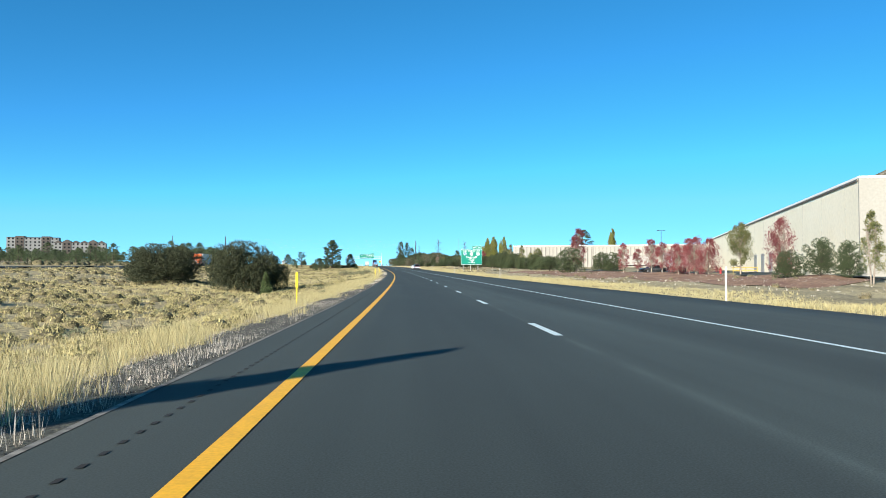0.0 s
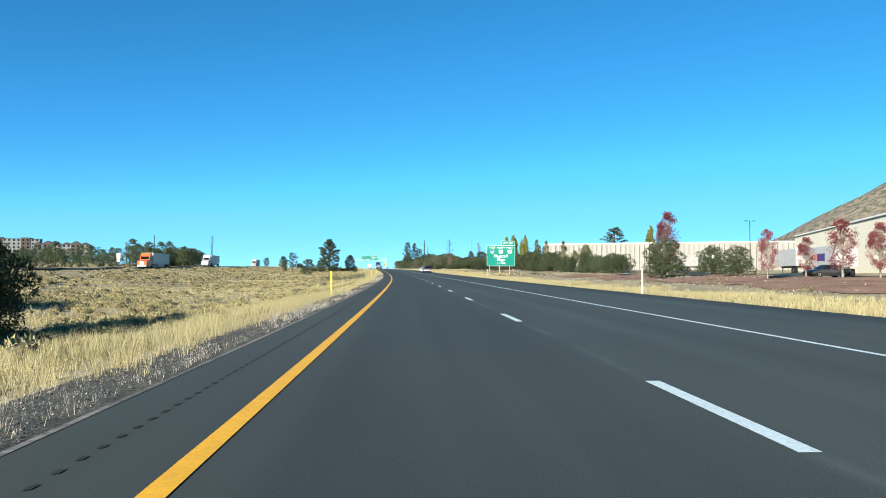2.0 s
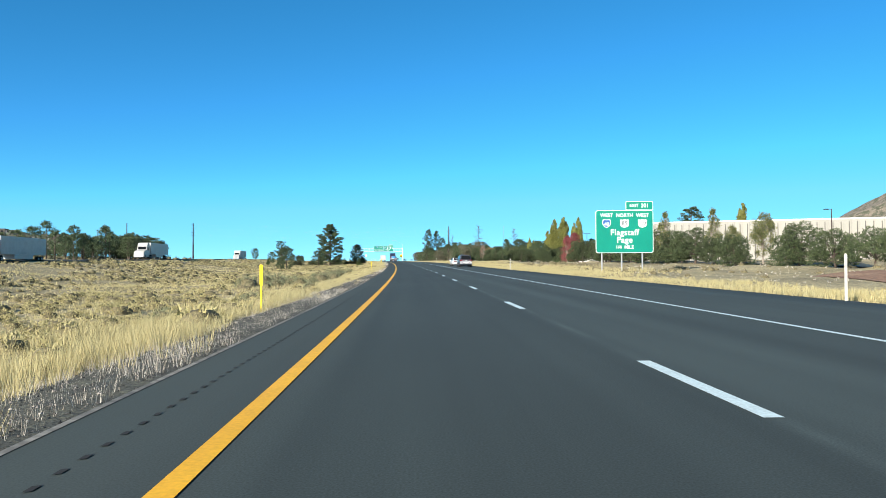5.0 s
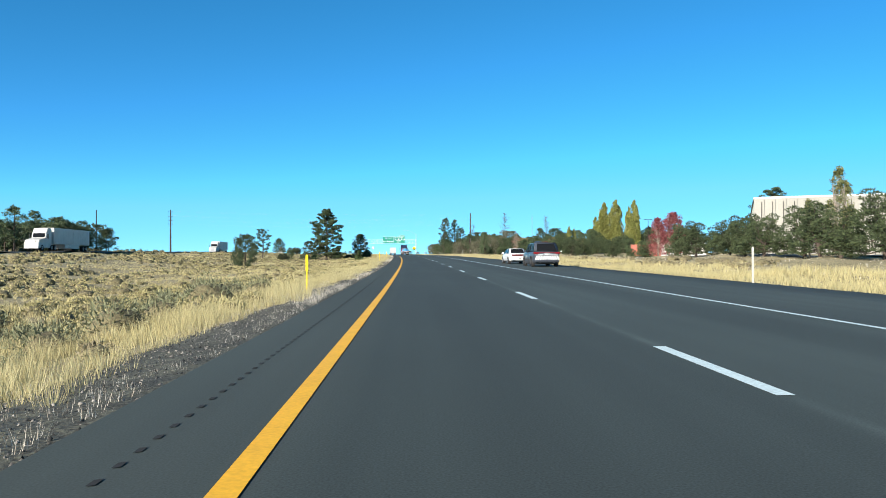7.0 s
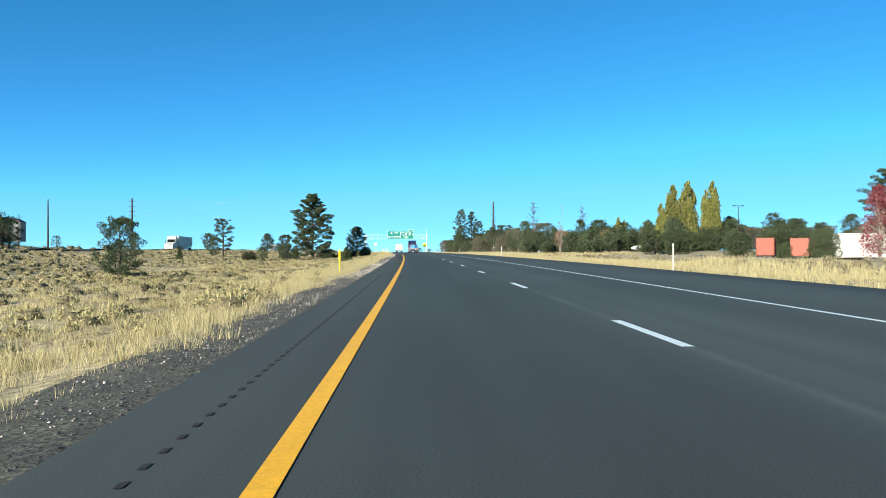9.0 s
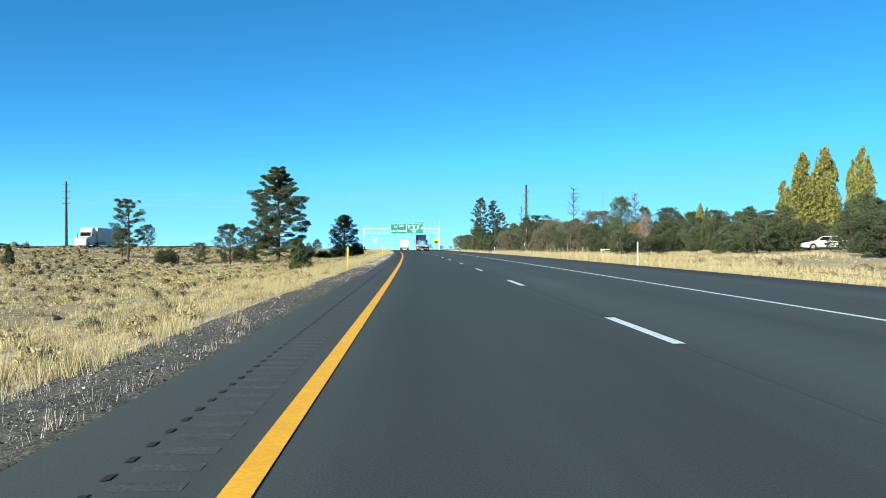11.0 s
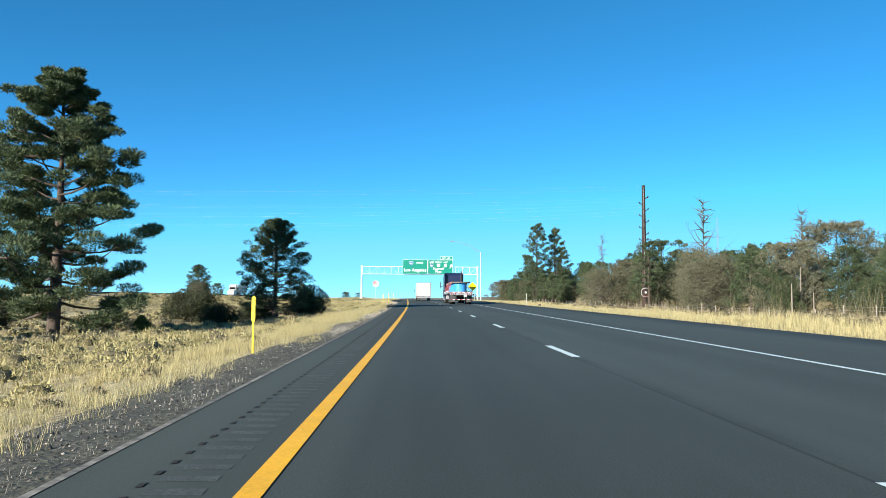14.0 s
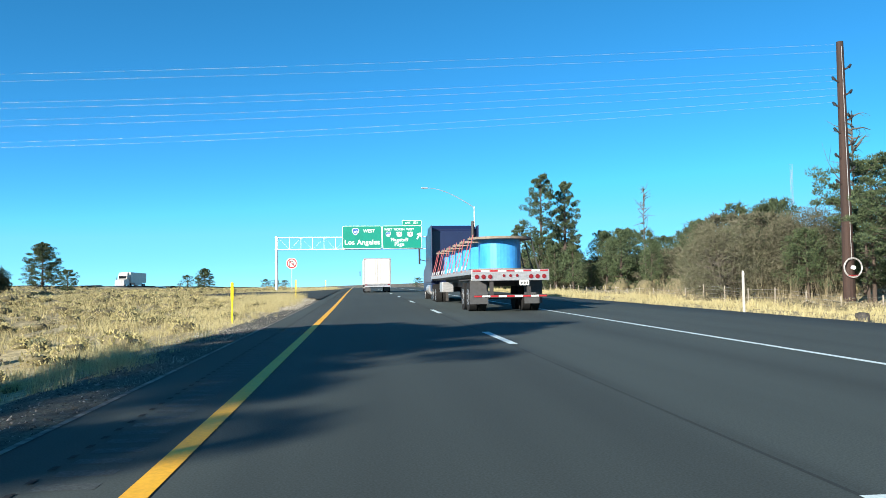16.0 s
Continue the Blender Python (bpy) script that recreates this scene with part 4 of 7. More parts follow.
maple = leafy("maple", 5.8, 3.0, 10, "young red autumn maple in a planted row", M_MAPLE, M_PALEBARK, base=0.2, lumps=70, leaves=3300, size=0.14, shape=0.95, point=0.15, rise=0.8, leaf_label="dark red autumn leaves")
maple.matrix_basis = place(130.7, 44.5)
maple_wide = leafy("maple", 5.4, 4.2, 12, "spreading red autumn maple in a planted row", M_MAPLE, M_PALEBARK, base=0.1, lumps=90, leaves=4300, size=0.14, shape=0.9, point=0.2, rise=0.8, stems=2, leaf_label="dark red autumn leaves")
maple_wide.matrix_basis = place(110.4, 44.1)
poplar = poplar_tree(18.0, 13, "tall columnar poplar turning yellow")
poplar.matrix_basis = place(449, 72.5)
aspen = leafy("aspen", 8.8, 3.6, 14, "slender aspen with thin fading leaves", M_ASPEN, M_PALEBARK, base=0.18, lumps=46, leaves=3200, size=0.18, shape=0.85, point=0.5, stems=2, leaf_label="thin fading yellow-green leaves")
aspen.matrix_basis = place(277, 43.7)
locust = leafy("locust", 8.6, 5.0, 15, "yellow-green locust tree in front of the warehouse", M_ASPEN, M_PALEBARK, base=0.22, lumps=60, leaves=6500, size=0.2, shape=0.9, point=0.2, leaf_label="yellow-green leaves")
locust.matrix_basis = place(104.1, 47.9, scale=0.82)
oak = leafy("oak_scrub", 6.5, 6.5, 16, "half-bare grey-brown oak scrub at the wood's edge", M_OAK, M_DEADWOOD, base=0.1, lumps=120, leaves=19000, size=0.3, shape=0.85, stems=7, leaf_label="fine grey-brown twigs", slim=0.06, wild=0.7, rise=0.6)
oak.matrix_basis = place(500, 34)
olive_oak = pine(7.0, 4.0, 26, "low spreading olive-brown oak scrub at the wood's edge", bare=0.1, n_limb=34, clumps=5, needles=75, top=0.4, mat=M_OAK, name="oak_scrub", low=1.0, fat=1.35, trunk=0.7, size=1.45, sides=4, flat=0.85)
olive_oak.matrix_basis = place(541, 37)
rust_tree = leafy("maple", 7.4, 3.4, 17, "thin faded pink-brown tree by the fence", M_FADED, M_PALEBARK, base=0.2, lumps=34, leaves=1500, size=0.14, point=0.4, stems=3, leaf_label="thin faded leaves")
wood_round = pine(9.0, 3.4, 34, "dark green pine of the wood", bare=0.16, n_limb=40, clumps=4, needles=70, top=0.55, low=0.9, fat=1.35, size=1.3, sides=4, twigs=False, flat=0.85)
wood_round.matrix_basis = place(590, 52)
wood_slim = pine(11.0, 2.8, 35, "dark green pine of the wood", bare=0.2, n_limb=42, clumps=4, needles=65, top=0.5, low=0.75, fat=1.3, size=1.3, sides=4, twigs=False, flat=0.85)
wood_slim.matrix_basis = place(597, 57)
rust_oak = leafy("oak_scrub", 4.6, 4.6, 27, "rounded brown oak in autumn leaf at the wood's edge", M_OAKRUST, M_DEADWOOD, base=0.1, lumps=80, leaves=9000, size=0.2, shape=0.9, stems=4, leaf_label="brown autumn leaves")
rust_oak.matrix_basis = place(450, 61.5, scale=1.2)
rust_tree.matrix_basis = place(438.8, 37.6)
dead = snag(19.5, 18, "tall bare dead pine among the wood")
dead.matrix_basis = place(553.4, 54.6)

rt = random.Random(5)


def more(ob, spots, label="", group=""):
    """Copies of a tree at (s, off, scale[, stretch])."""
    if group:
        ob["group"] = group
    for s, off, k, *rest in spots:
        st = rest[0] if rest else 1.0
        c = copy_thing(ob, place(s, off, turn=rt.uniform(0, 360)) @ Matrix.Diagonal((k * st / ob.scale[0], k * st / ob.scale[1], k / ob.scale[2], 1)))
        if label:
            c["label"] = label


more(round_juniper, [(80.5, -15.9, 1.06, 0.9), (83, -13.5, 0.78, 0.72), (104, -32, 0.85, 1.0), (488, -20.5, 0.62, 1.2), (478, -15.5, 0.42, 1.1), (482, -13.0, 0.42, 1.1), (470, -30, 0.5), (432, -33, 0.45), (571, -42, 0.65)])
more(round_juniper, [(484.5, -8.9, 0.64, 0.7)], "dark rounded juniper close to the verge")
more(cone_juniper, [(74.5, -12.2, 0.75, 0.8), (0.3, -5.9, 1.75, 0.42), (463, -16.5, 0.42, 2.2), (459, -26, 0.8, 1.6), (402, -40, 0.7)])
more(bushy_pine, [(438.6, -25.7, 1.05), (337, -28, 0.55), (446, -44, 0.8), (505, -58, 0.9), (450, -33, 0.6, 1.3), (616, -49, 0.7, 1.2)])
more(far_round, [(700, -22, 0.3, 1.4), (690, 24, 0.32, 1.5), (742, 22, 0.4, 1.4)], "small dark pine near the horizon")
more(mid_pine, [(622, -55.5, 0.95, 1.1), (640, -30.5, 0.55, 1.2)])
more(far_round, [(640, -34, 0.36, 1.4), (640, -18, 0.26, 1.5), (645, -14.5, 0.22, 1.6)], "small dark pine near the horizon")
more(wood_pine, [(608.6, 37.6, 1.48, 0.7), (452.5, 128.5, 1.75, 1.3), (519.5, 33.5, 0.75, 1.0), (640, 36, 1.1), (632, 44, 1.2)])
# dense dark clump of pines beyond the opposite carriageway
for i in range(40):
    s, off = rt.uniform(388, 428), rt.uniform(-77, -97)
    ob, k = rt.choice([(far_round, 0.85), (wood_round, 0.78), (far_tall, 0.58)])
    more(ob, [(s, off, k * rt.uniform(0.8, 1.12), 1.25)], "dark green pine in a dense clump", "far pines")
# far pines beyond the opposite carriageway and a low treeline in front of the apartments, joined
def grove(name, label, spots):
    """One object of many far trees: (stock tree, s, off, scale, stretch)."""
    vs, fs, ms, base = [], [], [], 0
    for ob, s, off, k, st in spots:
        m = np.array(place(s, off, turn=rt.uniform(0, 360), scale=(k * st, k * st, k)))
        for i, kid in enumerate(sorted(ob.children, key=lambda c: c.name)):
            me = kid.data
            co = np.empty(len(me.vertices) * 3, np.float32)
            me.vertices.foreach_get("co", co)
            vi = np.empty(len(me.loops), np.int32)
            me.loops.foreach_get("vertex_index", vi)
            n = len(me.loops) // len(me.polygons)
            f = vi.reshape(-1, n)
            if n == 4:
                f = np.concatenate([f[:, [0, 1, 2]], f[:, [0, 2, 3]]])
            vs.append(co.reshape(-1, 3) @ m[:3, :3].T + m[:3, 3])
            fs.append(f + base)
            ms.append(np.full(len(f), i, np.int32))
            base += len(vs[-1])
    me = soup(name, np.concatenate(vs), np.concatenate(fs), [M_PINE, M_BARK])
    me.polygons.foreach_set("material_index", np.concatenate(ms))
    return tagged(new(name, me), label, "trees", kind="stuff")


spots = [(rt.choice([far_tall, far_open, far_round]), rt.uniform(285, 430), rt.uniform(-108, -185), rt.uniform(0.42, 0.62), 1.4) for i in range(60)]
spots += [(rt.choice([far_tall, far_open, far_round]), rt.uniform(315, 425), rt.uniform(-80, -112), rt.uniform(0.45, 0.85), 1.15) for i in range(28)]
spots += [(rt.choice([far_tall, far_open, far_round]), rt.uniform(230, 620), rt.uniform(-125, -330), rt.uniform(0.4, 0.75), 1.2) for i in range(76)]
spots += [(rt.choice([far_tall, far_round, far_round]), rt.uniform(430, 600), rt.uniform(-165, -300), rt.uniform(0.4, 0.62), 1.6) for i in range(80)]
grove("far_pines", "dark green pines beyond the opposite carriageway", spots)
# planted row beside the car parks
more(maple, [(112.5, 44, 0.92), (117.5, 44.2, 0.75), (124, 44, 0.85), (136.5, 44, 0.72), (145.1, 44.1, 1.0, 0.8)], "", "planted row of red maples")
more(maple_wide, [(106.5, 44.5, 0.95), (120.5, 45, 0.9)], "", "planted row of red maples")
more(maple, [(174.4, 42.9, 1.66, 0.85)], "tall dark red maple behind a pinyon")
more(maple_wide, [(97, 50, 1.35, 0.75)], "pinkish red autumn maple, half bare")
maple_full = leafy("maple", 6.4, 4.2, 18, "full dark red autumn maple beside a trailer", M_MAPLE, M_PALEBARK, base=0.03, lumps=100, leaves=6400, size=0.15, shape=0.7, point=0.35, rise=0.6, stems=3, leaf_label="dark red autumn leaves")
maple_full.matrix_basis = place(321.5, 42.8, turn=50, scale=(1.2, 1.2, 1.05))
more(maple_full, [(327.5, 42.5, 0.98, 1.0)])
more(pinon, [(155.9, 45.4, 0.82, 1.05), (162.3, 44.6, 0.84, 1.05), (80, 42.0, 0.62, 1.1), (79, 45.0, 0.82, 0.85), (77, 47.0, 0.78, 0.85)])
more(pinon, [(s, 43 + rt.uniform(-1.5, 2.0), rt.uniform(0.75, 1.05), rt.uniform(1.0, 1.25)) for s in (215, 221, 227, 236)], "", "row of pinyons")
more(pinon_flat, [(s, 42 + rt.uniform(-1.5, 2.0), rt.uniform(0.95, 1.3), rt.uniform(0.9, 1.2)) for s in (202, 242)], "", "row of pinyons")
more(pinon_flat, [(189, 39.4, 1.1, 1.15)], "low spreading pinyon at the end of the row")
more(pinon_tall, [(s, 43 + rt.uniform(-1.5, 1.5), k * 1.0, 1.35) for s, k in ((249, 1.0), (254, 0.9), (259, 1.05), (269, 1.25), (274, 0.95), (279, 1.1), (284, 1.15), (289, 0.95), (294, 0.9), (299, 1.05), (304, 0.95), (309, 1.0), (314, 0.95), (381, 0.85), (388, 0.82), (394, 0.75))], "", "planted pinyons")
more(pinon, [(340, 44.2, 0.72, 1.0), (348.5, 44.5, 0.42, 1.0), (362, 45, 0.75, 1.0)])
more(aspen, [(245, 43.5, 0.85), (262.5, 43, 0.95), (287, 46, 0.75), (56, 36.0, 0.62)])
more(poplar, [(450, 69, 0.94), (452, 66.8, 0.7), (448, 78.6, 0.98, 0.85), (447.5, 76.6, 0.86, 0.65), (426.4, 137.4, 1.22, 0.9)], "", "poplars behind the wood")
more(locust, [(238, 47, 0.75), (246, 46.5, 0.6)])
# wood along the outer side: pinyons, then half-bare oak scrub, with pines behind
def belt(s0, s1, step, off, spread, kinds, lo, hi, group, wide=1.1):
    """A loose row of trees, each (stock tree, its height); lo to hi is the height wanted."""
    for s in np.arange(s0, s1, step):
        ob, h = rt.choice(kinds)
        k = rt.uniform(lo, hi) / h
        s_, o_ = float(s) + rt.uniform(-1.5, 1.5), off + rt.uniform(0, spread)
        if 512 < s_ < 526.5 and o_ < 38.5:      # open ground in front of the riser pole
            continue
        more(ob, [(s_, o_, k, wide * rt.uniform(0.9, 1.15))], "dark green pine of the wood" if ob in (far_tall, far_open, far_round) else "", group)


P, PT, B, W, M = (pinon, 5.0), (pinon_tall, 5.2), (bushy_pine, 5.6), (far_tall, 13.0), (far_round, 8.9)
O, OO, R, S = (oak, 6.5), (olive_oak, 7.0), (wood_round, 9.0), (wood_slim, 11.0)
belt(406, 484, 4.3, 38.5, 5, [P, PT, B, R], 3.2, 5.2, "pinyons along the wood's edge", 1.2)
belt(400, 486, 5.4, 47, 9, [P, PT, R, S], 3.2, 7.0, "pinyons along the wood's edge", 1.15)
belt(384, 480, 4.6, 60, 12, [P, B, PT], 3.4, 5.8, "pinyons along the wood's edge", 1.2)
belt(482, 548, 3.6, 33.5, 5, [O, R, OO, PT, S, R], 3.4, 7.4, "scrub at the wood's edge", 1.0)
belt(482, 560, 4.6, 41, 8, [OO, R, S, R], 5.4, 9.5, "trees of the wood", 1.05)
belt(588, 700, 4.6, 31.5, 6, [OO, PT, R, S, O], 4.2, 7.6, "trees along the wood's edge", 1.1)
belt(546, 660, 3.4, 46, 6, [PT, OO, R], 4.2, 6.0, "trees of the wood", 1.25)
belt(546, 700, 5.0, 40, 14, [R, S, R, W], 7.0, 10.6, "trees of the wood", 1.1)
belt(430, 500, 6.0, 62, 45, [W, S, R], 5.8, 10.2, "trees of the wood", 1.25)
belt(500, 700, 5.4, 62, 45, [W, S, R], 6.8, 11.5, "trees of the wood", 1.25)
belt(420, 520, 3.2, 88, 30, [R, S, M, OO], 5.6, 8.8, "trees of the wood", 1.2)
belt(335, 400, 3.2, 84, 26, [P, M, B, OO], 6.0, 8.5, "trees of the wood", 1.25)
more(bushy_pine, [(600.5, 31.0, 1.6, 0.9), (606, 35, 1.2)], "dense green pine below taller pines")
more(oak, [(537.5, 31.5, 0.95, 1.3), (521, 41, 1.3, 1.05), (545, 34, 0.85, 1.2)], "large grey half-bare oak at the wood's edge")
more(flat_pine, [(414, 43.5, 0.55, 1.2)])
more(wood_slim, [(505, 60, 1.0, 0.85), (486, 47, 0.72, 0.8), (470, 55, 0.7, 0.75), (452, 50, 0.62, 0.9)], "slim dark pine standing above the wood", "trees of the wood")
more(wood_round, [(399.5, 22.3, 0.68, 0.75)], "open-crowned rounded pine leaning over the verge grass")
more(pinon_flat, [(401.5, 23.6, 0.75, 0.9), (409, 28.5, 0.7, 1.0), (399, 33, 0.75, 1.0), (402, 36, 0.8, 1.0)])
more(oak, [(520, -28.5, 0.52, 0.8)], "pale half-bare shrub in the median")
more(rust_oak, [(450, 52, 1.2, 1.0), (474, 47, 1.3, 1.0)])
more(poplar, [(491, 68, 0.62, 0.8), (493, 70.5, 0.58, 0.7)])
more(dead, [(555.5, 74.4, 0.93), (590, 45, 0.8, 0.7)])


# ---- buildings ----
# front colour lowered and cladding colour raised to offset uneven sun on the walls
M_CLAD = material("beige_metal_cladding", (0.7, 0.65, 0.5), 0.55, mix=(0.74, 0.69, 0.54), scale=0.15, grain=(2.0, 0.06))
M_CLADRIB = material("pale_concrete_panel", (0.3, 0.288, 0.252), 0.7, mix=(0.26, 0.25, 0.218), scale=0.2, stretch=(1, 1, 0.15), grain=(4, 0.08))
M_TRIMW = material("white_trim", (0.75, 0.74, 0.7), 0.5, grain=(5, 0.05))
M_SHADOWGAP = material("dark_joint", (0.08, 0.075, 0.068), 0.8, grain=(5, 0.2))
M_ROOF = material("pale_roofing", (0.5, 0.48, 0.44), 0.6, grain=(2, 0.1))
M_DOORGREY = material("grey_steel_door", (0.2, 0.21, 0.22), 0.5, grain=(3, 0.1))


def warehouse(label, corner, turn, width, length, height, bay, rib_front):
    """A long flat-roofed warehouse; origin at its near road-side corner, x along the face that looks back down the road, y along the road side."""
    p = xyz(*corner, float(land(*corner)) - 0.4)
    t = thing("warehouse", label, "warehouse", pose(float(p[0]), float(p[1]), float(p[2]), 0, 0, turn))
    H = height + 0.4
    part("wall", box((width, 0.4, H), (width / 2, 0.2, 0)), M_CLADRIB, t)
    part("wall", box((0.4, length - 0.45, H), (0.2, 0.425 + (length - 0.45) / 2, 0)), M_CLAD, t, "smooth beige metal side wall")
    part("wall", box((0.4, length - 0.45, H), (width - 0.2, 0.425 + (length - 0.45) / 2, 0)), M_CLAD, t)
    part("wall", box((width, 0.4, H), (width / 2, length + 0.2, 0)), M_CLAD, t)
    part("roof", box((width - 0.9, length - 0.5, 0.3), (width / 2, length / 2 + 0.2, H - 0.5)), M_ROOF, t)
    part("coping", box((width + 0.12, 0.5, 0.28), (width / 2, 0.2, H + 0.002), 0.03), M_TRIMW, t, "white metal coping")
    part("coping", box((0.5, length - 0.1, 0.28), (0.2, length / 2 + 0.42, H + 0.002), 0.03), M_TRIMW, t, "white metal coping")
    part("gutter", box((0.16, length - 0.2, 0.22), (-0.082, length / 2 + 0.42, H - 0.3), 0.02), M_SHADOWGAP, t, "dark eaves gutter")
    n = int(width / bay)
    for i in range(n):
        part("panel_joint", box((0.15 if rib_front else 0.08, 0.1, H - 0.8), ((i + 0.7) * bay, -0.052, 0.3)), M_SHADOWGAP, t)
        if rib_front:
            part("rib", box((0.22, 0.16, H - 0.2), ((i + 0.7) * bay + 0.3, -0.112, 0.05), 0.03), M_CLADRIB, t)
    n = int(length / 12)
    for i in range(n):
        part("seam", box((0.01, 0.03, H - 0.3), (-0.006, 6 + i * 12, 0.1)), M_CLADRIB, t)
    return t


b1 = warehouse("long beige metal warehouse beside the interstate", (83.1, 51.9), -16.3, 70, 190, 11.1, 6.0, False)
warehouse("large pale warehouse with ribbed concrete panels", (321.3, 55.9), -20.5, 150, 70, 9.2, 1.58, True)
for i in range(5):
    part("loading_door", box((0.12, 3.4, 3.6), (-0.062, 40 + i * 9.0, 0.9), 0.02), M_DOORGREY, b1, "grey roller door")

M_HILL = material("cinder_cone_scrub", (0.2, 0.165, 0.125), 0.95, mix=(0.075, 0.08, 0.048), scale=0.09, edges=(0.46, 0.56), grain=(0.35, 0.4))


def hill_mesh(cx_, cy_, R, H, seed):
    r = np.random.default_rng(seed)
    rr, aa = np.meshgrid(np.linspace(0, 1, 40), np.linspace(0, 2 * np.pi, 121)[:-1], indexing='ij')
    prof = np.clip(1 - rr, 0, 1) ** 1.05 * H
    prof = np.where(rr < 0.12, prof - (0.12 - rr) * H * 0.8, prof)
    wob = 1 + 0.07 * np.sin(aa * 3 + 1) + 0.04 * np.sin(aa * 7) + 0.015 * np.sin(aa * 23 + rr * 30)
    v = np.stack([cx_ + np.cos(aa) * rr * R * wob, cy_ + np.sin(aa) * rr * R * wob, prof + 4 * np.sin(aa * 17 + rr * 25) * rr * (1 - rr)], -1).reshape(-1, 3)
    f = []
    for i in range(39):
        for k in range(120):
            a, b = i * 120 + k, i * 120 + (k + 1) % 120
            f.append((a, a + 120, b + 120, b))
    return soup("hill", v, f, [M_HILL], True)


tagged(new("hill", hill_mesh(1290, 1500, 690, 380, 3)), "brown cinder-cone hill with scattered scrub in the distance", "hill", kind="structure")
tagged(new("hill", hill_mesh(300, 3900, 1500, 34, 4)), "low dark wooded ridge on the horizon", "hill", kind="structure")

# ---- signs, posts and poles ----
M_SIGN = material("green_reflective_sheet", (0.0, 0.19, 0.135), 0.45, mix=(0.0, 0.215, 0.15), scale=0.6, grain=(8, 0.06))
M_SIGNW = material("white_reflective_sheet", (0.78, 0.8, 0.8), 0.45, grain=(9, 0.05))
M_SIGNB = material("blue_reflective_sheet", (0.03, 0.1, 0.32), 0.45, grain=(9, 0.05))
M_RED = material("red_reflective_sheet", (0.33, 0.015, 0.02), 0.45, grain=(9, 0.08))
M_BLACK = material("black_sheet", (0.015, 0.015, 0.016), 0.5, grain=(9, 0.1))
M_STEEL = material("galvanised_steel", (0.52, 0.53, 0.54), 0.45, 0.6, mix=(0.42, 0.43, 0.44), scale=3, grain=(20, 0.1))
M_WPAINT = material("white_painted_steel", (0.75, 0.76, 0.76), 0.45, mix=(0.65, 0.66, 0.66), scale=2, grain=(15, 0.06))
M_POSTY = material("yellow_plastic_post", (0.78, 0.62, 0.0), 0.5, mix=(0.7, 0.53, 0.01), scale=5, grain=(25, 0.08))
M_POSTW = material("white_plastic_post", (0.5, 0.485, 0.43), 0.5, mix=(0.4, 0.385, 0.34), scale=5, grain=(25, 0.08))
M_POLE = material("brown_treated_pole", (0.042, 0.022, 0.016), 0.85, mix=(0.024, 0.014, 0.011), scale=2, stretch=(1, 1, 0.15), grain=(14, 0.25), bump=0.4)
M_WIRE = material("bright_aluminium_wire", (0.5, 0.5, 0.5), 0.4, 0.3, grain=(5, 0.05))
M_SIGNY = material("yellow_reflective_sheet", (0.8, 0.55, 0.0), 0.45, grain=(9, 0.06))


def rounded(w, h, r, n=5):
    pts = []
    for cx_, cz_, a0 in ((w / 2 - r, h / 2 - r, 0), (-w / 2 + r, h / 2 - r, 90), (-w / 2 + r, -h / 2 + r, 180), (w / 2 - r, -h / 2 + r, 270)):
        for k in range(n + 1):
            a = radians(a0 + 90 * k / n)
            pts.append((cx_ + r * math.cos(a), cz_ + r * math.sin(a)))
    return pts


def move(bm, m):
    bmesh.ops.transform(bm, matrix=m, verts=bm.verts)
    return bm


def panel(parent, x, z, w, h, mat=M_SIGN, y=0.0, r=0.25, border=0.05, name="panel", label="green sign panel with a white border"):
    """A sign panel facing -y: a white sheet with rounded corners and the coloured field proud of it."""
    edge = part(name, move(outline(rounded(w, h, r), 0.06), pose(x, y, z)), M_SIGNW, parent, label)
    part("field", move(outline(rounded(w - 2 * border, h - 2 * border, r * 0.8), 0.006), pose(x, y - 0.007, z)), mat, edge)
    return edge


def interstate_shield(parent, x, z, w, text, y=-0.012):
    pts = [(-0.3, 0.5), (0.0, 0.42), (0.3, 0.5), (0.46, 0.34), (0.5, 0.05), (0.42, -0.2), (0.22, -0.4), (0, -0.52), (-0.22, -0.4), (-0.42, -0.2), (-0.5, 0.05), (-0.46, 0.34)]
    sh = part("shield", move(outline([(a * w, b * w) for a, b in pts], 0.006), pose(x, y - 0.008, z)), M_SIGNW, parent, "white-edged blue route shield")
    part("field", move(outline([(a * w * 0.88, b * w * 0.88) for a, b in pts], 0.005), pose(x, y - 0.015, z)), M_SIGNB, sh)
    lettering(text, w * 0.56, M_SIGNW, sh, (x, y - 0.024, z - w * 0.1))


def us_shield(parent, x, z, w, text, y=-0.012):
    pts = [(-0.45, 0.5), (-0.25, 0.43), (0, 0.5), (0.25, 0.43), (0.45, 0.5), (0.55, 0.33), (0.47, 0.15), (0.53, -0.1), (0.42, -0.36), (0.15, -0.45), (0, -0.53), (-0.15, -0.45), (-0.42, -0.36),
           (-0.53, -0.1), (-0.47, 0.15), (-0.55, 0.33)]
    sh = part("shield", move(outline([(a * w, b * w) for a, b in pts], 0.006), pose(x, y - 0.008, z)), M_SIGNW, parent, "white route shield with black numerals")
    lettering(text, w * (0.74 if len(text) < 3 else 0.56), M_BLACK, sh, (x, y - 0.016, z))


